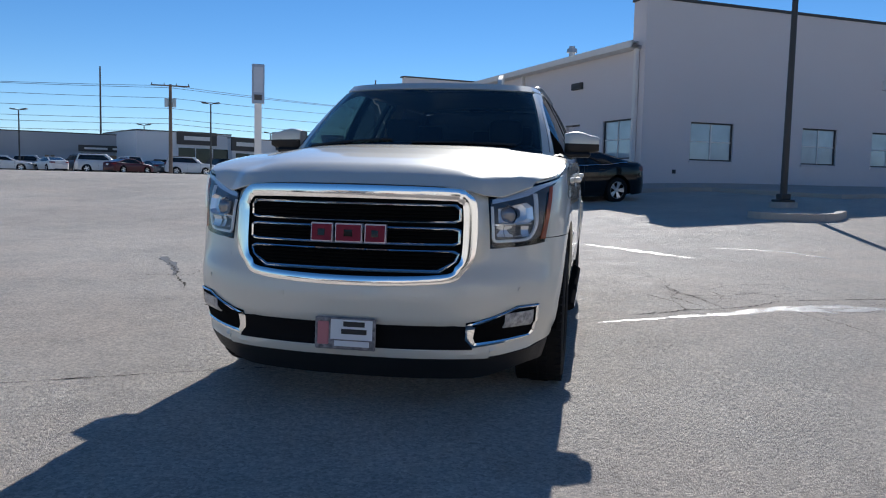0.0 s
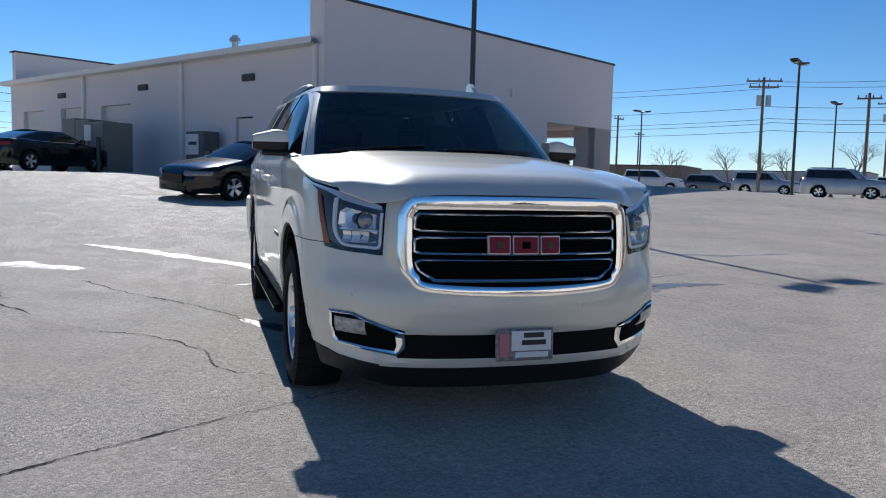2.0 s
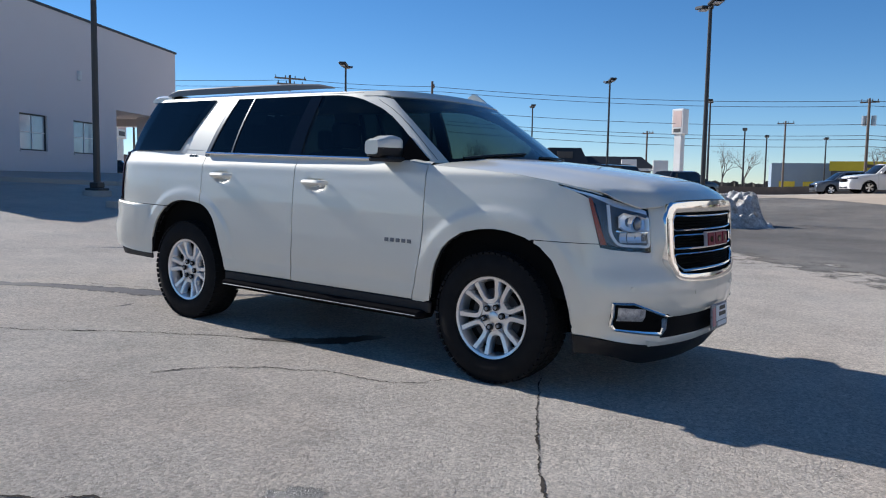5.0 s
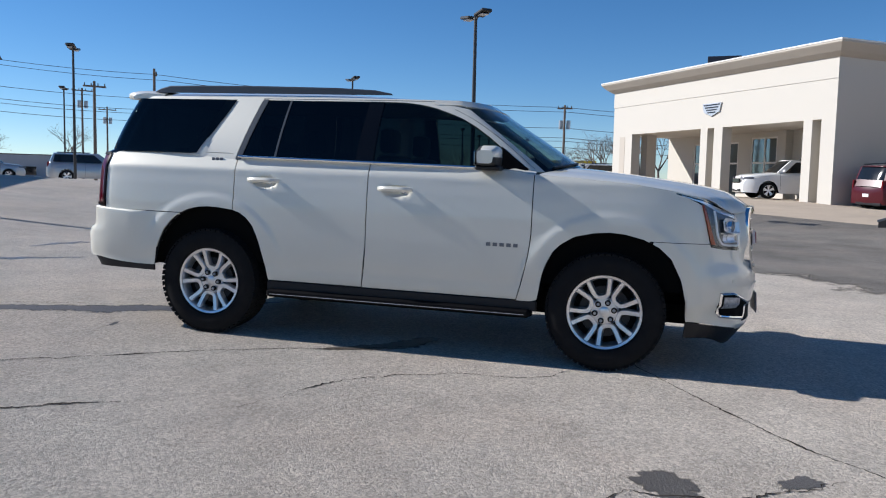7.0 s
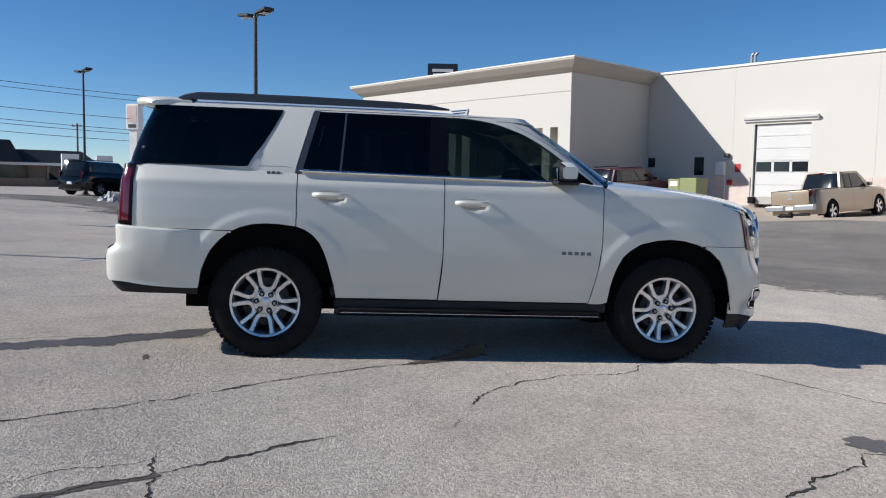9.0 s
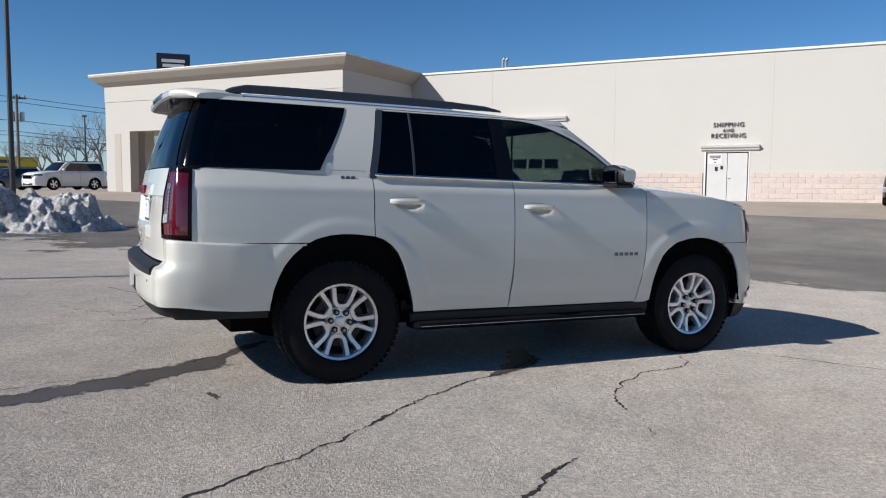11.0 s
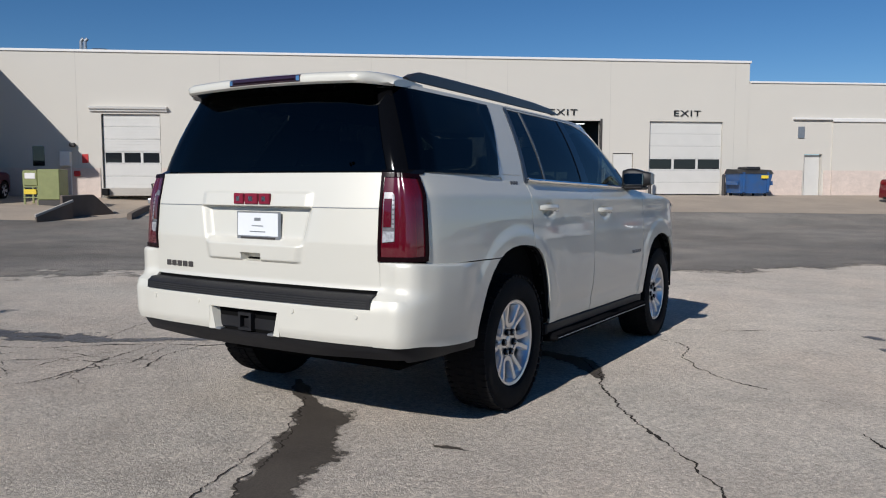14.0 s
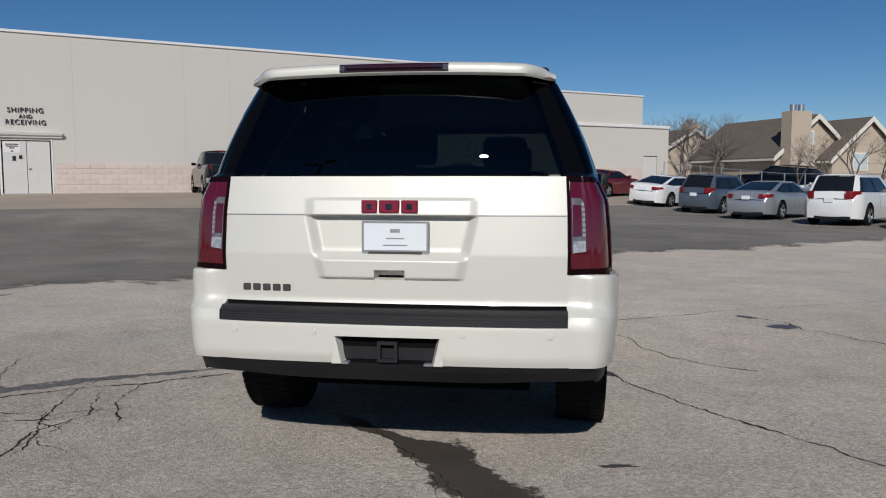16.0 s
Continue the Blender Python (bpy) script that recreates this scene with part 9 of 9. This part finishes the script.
for x in (-0.93, 0.85):
    part("lift_pocket", B(x, -0.72, 0.55, x + 0.08, 0.5, 0.75, bevel=0.01), M_BLUE, dmp)
part("sticker", B(0.28, -0.86, 0.88, 0.62, -0.77, 1.03), M_YELLOW, dmp)
for x, y in ((-0.6, -0.6), (0.6, -0.6), (-0.6, 0.6), (0.6, 0.6)):
    bm = bmesh.new()
    tube(bm, (x - 0.04, y, 0.08), (x + 0.04, y, 0.08), 0.08, n=12)
    part("caster", bm, M_TYRE, dmp)
for a in (-9.45, -13.7, -15.95, -19.85):
    bp_ = thing("bollard", at_c(a, 0.6), "dark steel bollard beside the bay door", "bollard", group="bay door bollards")
    bm = bmesh.new()
    tube(bm, (0, 0, -0.1), (0, 0, 1.05), 0.09, n=14)
    tube(bm, (0, 0, 1.05), (0, 0, 1.1), 0.09, 0.04, 14)
    part("post", bm, M_TRIMDARK, bp_)
# enclosure by the workshop
cab = thing("utility_cabinet", pose(*(A0 + DL * 10.6 - Vector((DL.y, -DL.x, 0)) * 2.3)[:2], ground_z(-5.3, 27.7), 0, 0, AL + 180), "grey green steel enclosure by the workshop", "cabinet")
M_SAGE = mat("grey green panel", (0.16, 0.17, 0.155), 0.6, vary=0.3, scale=2)
for k in range(3):
    part("panel", B(-1.6 + k * 1.1, -0.6, 0.05, -0.55 + k * 1.1, 0.6, 2.1 - 0.1 * k, bevel=0.02), M_SAGE, cab)
for x in (-1.8, 1.9):
    bm = bmesh.new()
    tube(bm, (x, -0.9, -0.1), (x, -0.9, 1.3), 0.08, n=12)
    part("guard_post", bm, M_TRIMDARK, cab)
part("notice", B(0.3, -0.64, 1.2, 0.8, -0.61, 1.8), M_TRIMWHITE, cab)
icebox = thing("vending_box", pose(*(A0 + DL * 6.0 + Vector((DL.y, -DL.x, 0)) * -0.6)[:2], ground_z(-1.5, 25.0), 0, 0, AL + 180), "grey metal machine against the wall", "machine")
part("cabinet", B(-0.55, -0.35, 0.05, 0.6, 0.35, 1.6, bevel=0.03), mat("dark grey steel", (0.09, 0.09, 0.095), 0.5, vary=0.2, scale=3), icebox)
part("front_panel", B(-0.5, -0.37, 0.75, 0.3, -0.34, 1.5), M_TRIMWHITE, icebox)
part("text_bar", B(-0.3, -0.385, 1.1, 0.2, -0.365, 1.22), M_TRIMDARK, icebox)

# ---- bare trees ----
M_BARK = mat("bare bark", (0.15, 0.125, 0.108), 0.9, vary=0.4, scale=6)


def bare_tree(x, y, h, seed, spread=0.62, label="bare winter tree with fine spreading twigs"):
    rnd = random.Random(seed)
    t = thing("tree", pose(x, y, ground_z(x, y) - 0.05, 0, 0, rnd.uniform(0, 360)), label, "tree", group="bare trees")
    b_tr, b_cr = bmesh.new(), bmesh.new()

    def limb(bm2, p, d, length, r, depth):
        q = p + d * length
        tube(bm2, p, q, r, r * 0.6, 7 if depth < 2 else 5 if depth < 4 else 3, caps=False)
        if depth >= 7:
            return
        n = 3 if depth < 4 else 2
        for k in range(n):
            axis = d.orthogonal().normalized()
            axis.rotate(Matrix.Rotation(rnd.uniform(0, 2 * math.pi), 3, d))
            nd_ = d.copy()
            nd_.rotate(Matrix.Rotation(rnd.uniform(0.25, spread + 0.05 * depth), 3, axis))
            nd_.z += 0.06
            nd_.normalize()
            limb(b_cr, q, nd_, length * rnd.uniform(0.62, 0.85), max(r * 0.56, 0.005), depth + 1)

    limb(b_tr, Vector((0, 0, 0)), Vector((rnd.uniform(-0.05, 0.05), rnd.uniform(-0.05, 0.05), 1)).normalized(), h * 0.25, h * 0.022, 1)
    part("trunk", b_tr, M_BARK, t)
    part("crown", b_cr, M_BARK, t, "leafless branches and twigs")
    return t


for x, y, h, sd in ((47.0, 36.0, 5.2, 1), (46.5, 31.5, 4.6, 2), (39.5, 44.0, 4.8, 3), (32.0, 66.0, 5.5, 4), (53.0, 29.9, 4.4, 5), (78, 3.0, 7.5, 7), (76, -2.5, 8.0, 8), (70, -5.5, 7.5, 9), (86, 8.0, 6.0, 10), (90, 22, 6.0, 11), (95, 26, 6.5, 12)):
    bare_tree(x, y, h, sd)
for k, (az_, d_, h) in enumerate(((-171.0, 62, 6.5), (-169.6, 68, 7.5), (-168.4, 60, 5.5), (-163.6, 49, 4.2), (-158.9, 46, 5.0), (-172.6, 75, 7.5), (-170.3, 80, 7.8))):
    bare_tree(-0.7 + d_ * math.sin(radians(az_)), 5.9 + d_ * math.cos(radians(az_)), h, 40 + k)

# thickets of bare trees along the street
for k, (x, y, h) in enumerate(((42.7, 60.8, 6.0), (47.1, 57.6, 5.6), (51.2, 54.3, 5.6), (55.3, 50.5, 6.4), (59.7, 44.5, 5.6), (62.5, 41.5, 5.2), (78.0, 3.4, 7.2), (72.0, 1.0, 6.4), (79.0, -0.6, 9.5), (84.0, 5.0, 7.0), (86.0, 1.5, 7.5))):
    bare_tree(x, y, h, 70 + k, spread=0.7)
for k, (az_, d_, h) in enumerate(((-169.0, 58, 6.2), (-167.8, 66, 6.8), (-170.4, 70, 7.4), (-161.8, 47, 4.6), (-160.3, 50, 5.4), (-157.8, 45, 5.2))):
    bare_tree(-0.7 + d_ * math.sin(radians(az_)), 5.9 + d_ * math.cos(radians(az_)), h, 90 + k, spread=0.7)

# ---- houses beyond the fence ----
M_SHINGLE = mat("brown shingle roof", (0.155, 0.125, 0.095), 0.9, vary=0.4, scale=1.2, fine=0.2, fine_scale=9, bump=0.5, bump_scale=9)
M_SIDING = mat("beige siding", (0.46, 0.38, 0.29), 0.8, vary=0.15, scale=1.0)
M_EAVE = mat("cream fascia", (0.68, 0.63, 0.54), 0.7, vary=0.1, scale=2)


def house(x, y, turn, w, d, eave, ridge, label, chimney=None, wins=()):
    """Gable end faces local -y; the ridge runs along local y."""
    z0 = ground_z(x, y)
    t = thing("house", pose(x, y, z0, 0, 0, turn), label, "house", group="houses beyond the fence")
    b2 = bmesh.new()
    prism(b2, [(-w / 2, 0, 0), (w / 2, 0, 0), (w / 2, 0, eave), (0, 0, ridge - 0.1), (-w / 2, 0, eave)], (0, d, 0))
    part("wall", b2, M_SIDING, t, smooth=False)
    for sg in (-1, 1):
        b2 = bmesh.new()
        o = 0.35
        k = (ridge - eave) / (w / 2)
        prism(b2, [(0, -o, ridge), (sg * (w / 2 + o), -o, eave - o * k), (sg * (w / 2 + o), -o, eave - o * k + 0.16), (0, -o, ridge + 0.16)], (0, d + 2 * o, 0))
        roof_ = part("roof", b2, M_SHINGLE, t, "brown shingled slope", smooth=False)
        b2 = bmesh.new()
        prism(b2, [(0, -o - 0.03, ridge - 0.16), (sg * (w / 2 + o), -o - 0.03, eave - o * k - 0.16), (sg * (w / 2 + o), -o - 0.03, eave - o * k + 0.17), (0, -o - 0.03, ridge + 0.17)], (0, 0.06, 0))
        part("fascia", b2, M_EAVE, roof_, smooth=False)
        part("gutter", B(sg * (w / 2 + o) - 0.06, -o, eave - o * k - 0.08, sg * (w / 2 + o) + 0.06, d + o, eave - o * k + 0.06), M_EAVE, roof_)
    if chimney:
        cx, cy, cz = chimney
        b2 = bmesh.new()
        box(b2, cx - 0.75, cy - 0.5, 0, cx + 0.75, cy + 0.5, cz)
        ch = part("chimney", b2, M_SIDING, t, "beige boxed chimney", smooth=False)
        for q in (-0.3, 0.3):
            b2 = bmesh.new()
            tube(b2, (cx + q, cy, cz), (cx + q, cy, cz + 0.45), 0.2, n=12)
            part("flue", b2, M_GALV, ch)
    for wx, wz, ww, wh in wins:
        wn_ = part("window", B(wx - ww / 2 - 0.1, -0.06, wz - wh / 2 - 0.1, wx + ww / 2 + 0.1, 0.02, wz + wh / 2 + 0.1), M_EAVE, t, "cream framed window")
        part("pane", B(wx - ww / 2, -0.08, wz - wh / 2, wx - 0.03, -0.05, wz + wh / 2), M_SHADEGLASS, wn_)
        part("pane", B(wx + 0.03, -0.08, wz - wh / 2, wx + ww / 2, -0.05, wz + wh / 2), M_SHADEGLASS, wn_)
    return t


def polar(az_, d_):
    return -0.7 + d_ * math.sin(radians(az_)), 5.9 + d_ * math.cos(radians(az_))


house(-17.89, -49.5, -157.35, 6.0, 9.7, 2.55, 5.1, "beige house with a broad brown shingle roof and boxed chimney", chimney=(-1.92, -0.55, 5.35), wins=((-0.59, 3.7, 0.8, 0.75), (-0.6, 2.1, 0.8, 0.85)))
house(-21.35, -49.75, -157.35, 5.6, 10.0, 2.6, 5.1, "beige gabled house with cream fascia", wins=((-0.6, 2.3, 1.0, 1.0),))
house(-13.1, -67.1, -157.35, 7.0, 10.0, 2.9, 4.95, "brown gabled house behind bare trees", chimney=(1.5, 3.0, 5.7))
# chain fence
fence = thing("fence", pose(0, 0, 0), "low chain-link fence on steel posts", "fence")
fl = [polar(a, d) for a, d in ((-172.3, 52), (-168.5, 46), (-164.5, 42), (-160.5, 39), (-157.0, 36))]
for a, b in zip(fl, fl[1:]):
    for k in range(3):
        x, y = a[0] + (b[0] - a[0]) * k / 3, a[1] + (b[1] - a[1]) * k / 3
        bm = bmesh.new()
        tube(bm, (x, y, ground_z(x, y) - 0.1), (x, y, ground_z(x, y) + 1.75), 0.03, n=8)
        part("post", bm, M_GALV, fence)
    for zz in (0.9, 1.7):
        bm = bmesh.new()
        tube(bm, (a[0], a[1], ground_z(*a) + zz), (b[0], b[1], ground_z(*b) + zz), 0.018, n=6)
        part("rail", bm, M_GALV, fence)

# ---- restaurant and far buildings ----
M_DARKROOF = mat("dark slate roof", (0.022, 0.027, 0.035), 0.8, vary=0.3, scale=1.0)
M_TANWALL = mat("tan brick wall", (0.22, 0.17, 0.13), 0.9, vary=0.3, scale=1.5)
rest = thing("restaurant", pose(69.5, 34.8, ground_z(62, 36), 0, 0, -58), "low restaurant with dark mansard roof", "building")
part("wall", B(-9, 0, 0, 9, 9, 2.2), M_TANWALL, rest)
for x in (-6, -2, 2, 6):
    part("window", B(x - 1.2, -0.06, 0.7, x + 1.2, 0.02, 2.0), M_CARGLASS, rest)


def frustum(b2, x0, x1, y0, y1, z0, z1, inset):
    lo = [(x0, y0, z0), (x1, y0, z0), (x1, y1, z0), (x0, y1, z0)]
    hi = [(x0 + inset, y0 + inset, z1), (x1 - inset, y0 + inset, z1), (x1 - inset, y1 - inset, z1), (x0 + inset, y1 - inset, z1)]
    sheet(b2, [lo, hi], close=True)
    b2.faces.new([b2.verts.new(p) for p in hi])


bm = bmesh.new()
frustum(bm, -9.6, 9.6, -0.8, 9.6, 2.1, 3.5, 1.5)
part("roof", bm, M_DARKROOF, rest, "dark mansard roof", smooth=False)
bm = bmesh.new()
frustum(bm, -2.6, 2.6, -1.3, 4, 2.3, 4.3, 0.9)
part("porch_roof", bm, M_DARKROOF, rest, smooth=False)
part("roof_sign", B(-0.8, -1.0, 3.2, 0.8, -0.6, 3.9, bevel=0.03), M_TRIMDARK, rest)
part("fascia", B(-9.7, -0.95, 2.0, 9.7, -0.8, 2.25), M_TRIMWHITE, rest)
for x in (7.0, 10.5):
    pn = thing("white_panel", pose(70.5 + (x - 7) * 0.9, 28.0 - (x - 7) * 0.6, ground_z(70, 28), 0, 0, -60), "tall white sign panel beside the restaurant", "sign")
    part("panel", B(-0.75, -0.2, 0.0, 0.75, 0.2, 3.1, bevel=0.03), M_TRIMWHITE, pn)
red = thing("red_container", pose(60.5, 46.5, ground_z(60, 46), 0, 0, -45), "dark red storage container", "container")
part("body", B(-3, -1.2, 0, 3, 1.2, 2.4, bevel=0.04), mat("dark red steel", (0.13, 0.02, 0.02), 0.6, vary=0.3, scale=2), red)
gr = thing("guard_rail", pose(0, 0, 0), "low dark timber barrier at the lot edge", "barrier")
for a, b in (((56.0, 41.0), (62.0, 27.0)), ((60, 22), (68, 4)), ((-82, 60), (-30, 92)), ((68, 4), (74, -8))):
    n = 8
    for k in range(n):
        p, q = along(a, b, n)[k], along(a, b, n)[k + 1]
        bm = bmesh.new()
        z0, z1 = ground_z(*p), ground_z(*q)
        prism(bm, [(p[0], p[1], z0 + 0.1), (q[0], q[1], z1 + 0.1), (q[0], q[1], z1 + 0.75), (p[0], p[1], z0 + 0.75)], (0.12, 0.08, 0))
        part("board", bm, M_WOODPOLE, gr, smooth=False)
blue = thing("blue_building", pose(111.7, 13.4, ground_z(105, 24), 0, 0, -75), "pale blue grey store with flat roof", "building")
part("wall", B(-10.5, 0, 0, 3.5, 16, 3.9), mat("blue grey cladding", (0.25, 0.31, 0.37), 0.7, vary=0.15, scale=0.8), blue)
for x in (-8.5, -5.5):
    part("window", B(x - 1, -0.05, 0.4, x + 1, 0.05, 1.4), M_YELLOW, blue)
yel = thing("yellow_store", pose(106.5, 11.0, ground_z(103, 15), 0, 0, -80), "dark store with yellow fascia band", "building")
part("wall", B(-4.6, 0, 0, 5.0, 3, 3.3), mat("dark store front", (0.06, 0.065, 0.07), 0.6, vary=0.3, scale=1), yel)
part("fascia", B(-4.8, -0.2, 3.0, 5.2, 3.2, 4.2), mat("yellow fascia", (0.55, 0.42, 0.02), 0.6, vary=0.2, scale=1), yel)
part("text_bar", B(-0.6, -0.25, 3.4, 2.4, -0.2, 3.8), M_TRIMDARK, yel)


def strip_store(az0, az1, d0, d1, z1, name, label, wallm, glass=(), signs=(), thick=14.0):
    """A long flat-roofed building between two bearings from the lot's front."""
    a = Vector((1.1 + d0 * math.sin(radians(az0)), -6 + d0 * math.cos(radians(az0)), 0))
    b = Vector((1.1 + d1 * math.sin(radians(az1)), -6 + d1 * math.cos(radians(az1)), 0))
    d = b - a
    L_ = d.length
    turn = math.degrees(math.atan2(d.y, d.x))
    z0 = ground_z(a.x, a.y)
    t = thing(name, pose(a.x, a.y, z0, 0, 0, turn), label, "building")
    H = z1 - z0
    part("wall", B(0, 0, 0, L_, thick, H), wallm, t)
    part("coping", B(-0.1, -0.1, H, L_ + 0.1, thick, H + 0.12), M_TRIMDARK, t)
    for f0, f1, g0, g1 in glass:
        n = max(2, int((f1 - f0) * L_ / 2))
        for k in range(n):
            xa, xb = (f0 + (f1 - f0) * k / n) * L_, (f0 + (f1 - f0) * (k + 1) / n) * L_
            part("window", B(xa + 0.08, -0.08, g0, xb - 0.08, 0.02, g1), M_CARGLASS, t)
    for f, w, zz, hh, mm in signs:
        s_ = part("sign_board", B(f * L_ - w / 2, -0.25, zz, f * L_ + w / 2, -0.02, zz + hh), mm, t, "dark sign board")
        part("text_bar", B(f * L_ - w * 0.33, -0.28, zz + hh * 0.35, f * L_ + w * 0.33, -0.25, zz + hh * 0.65), M_TRIMWHITE, s_)
    return t


M_FARWHITE = mat("far white cladding", (0.66, 0.68, 0.71), 0.7, vary=0.12, scale=0.3)
M_FARGREY = mat("far grey cladding", (0.36, 0.375, 0.40), 0.7, vary=0.15, scale=0.3)
strip_store(-43.5, -32.5, 108, 108, 5.9, "far_store", "long low grey dealership across the way", M_FARGREY, ((0.72, 0.95, 0.1, 2.2), (0.5, 0.56, 0.8, 2.0)), ((0.78, 4, 2.6, 0.8, M_TRIMDARK), (0.92, 3, 2.6, 0.8, M_TRIMDARK)))
strip_store(-32.4, -26.2, 100, 104, 6.3, "far_store", "white dealership with dark glass front", M_FARWHITE, ((0.42, 0.98, 0.1, 3.3),), ((0.62, 5.0, 3.7, 1.6, M_TRIMDARK),))
strip_store(-26.1, -20.0, 103, 112, 5.9, "far_store", "white dealership showroom with dark glass", M_FARWHITE, ((0.03, 0.95, 0.1, 2.9),), ((0.12, 4.0, 3.2, 1.7, M_TRIMDARK), (0.62, 4.5, 3.6, 0.8, M_TRIMDARK)))
strip_store(-19.9, -18.3, 108, 108, 6.9, "far_tower", "grey entrance tower of a far dealership", M_FARGREY, (), ((0.5, 1.6, 1.2, 3.6, M_TRIMDARK),), thick=4)
strip_store(26.0, 33.0, 95, 92, 3.5, "far_store", "low brown building beyond the street", M_TANWALL, ((0.1, 0.9, 0.3, 1.4),), ())
strip_store(33.5, 45.0, 120, 115, 3.6, "far_store", "low grey building beyond the street", M_FARGREY, ((0.1, 0.9, 0.3, 1.4),), ())

# far hedge line and woods that close the horizon
M_WOODS = mat("far winter woods", (0.075, 0.065, 0.055), 0.95, vary=0.6, scale=0.15, tone=(0.12, 0.105, 0.085), bump=0.6, bump_scale=3)
bm = bmesh.new()
rnd = random.Random(5)
for k in range(900):
    a = 2 * math.pi * k / 900
    d = 175 + 30 * rnd.random()
    x, y = d * math.sin(a), d * math.cos(a)
    h = 1.2 + 2.6 * abs(noise.noise(Vector((math.sin(a) * 9, math.cos(a) * 9, 1)))) + rnd.random() * 0.8
    w = 1.2 + rnd.random()
    z = ground_z(x, y)
    for j in range(3):
        b = rnd.uniform(0, math.pi)
        dx, dy = w * math.cos(b), w * math.sin(b)
        vs = [bm.verts.new((x - dx, y - dy, z - 0.2)), bm.verts.new((x + dx, y + dy, z - 0.2)), bm.verts.new((x + dx * 0.7 + rnd.uniform(-.3, .3), y + dy * 0.7, z + h * rnd.uniform(0.6, 0.9))),
              bm.verts.new((x, y, z + h)), bm.verts.new((x - dx * 0.7, y - dy * 0.7, z + h * rnd.uniform(0.55, 0.9)))]
        bm.faces.new(vs)
tagged(part("far_woods", bm, M_WOODS, smooth=False), "far low line of bare winter scrub", "woods", kind="stuff")
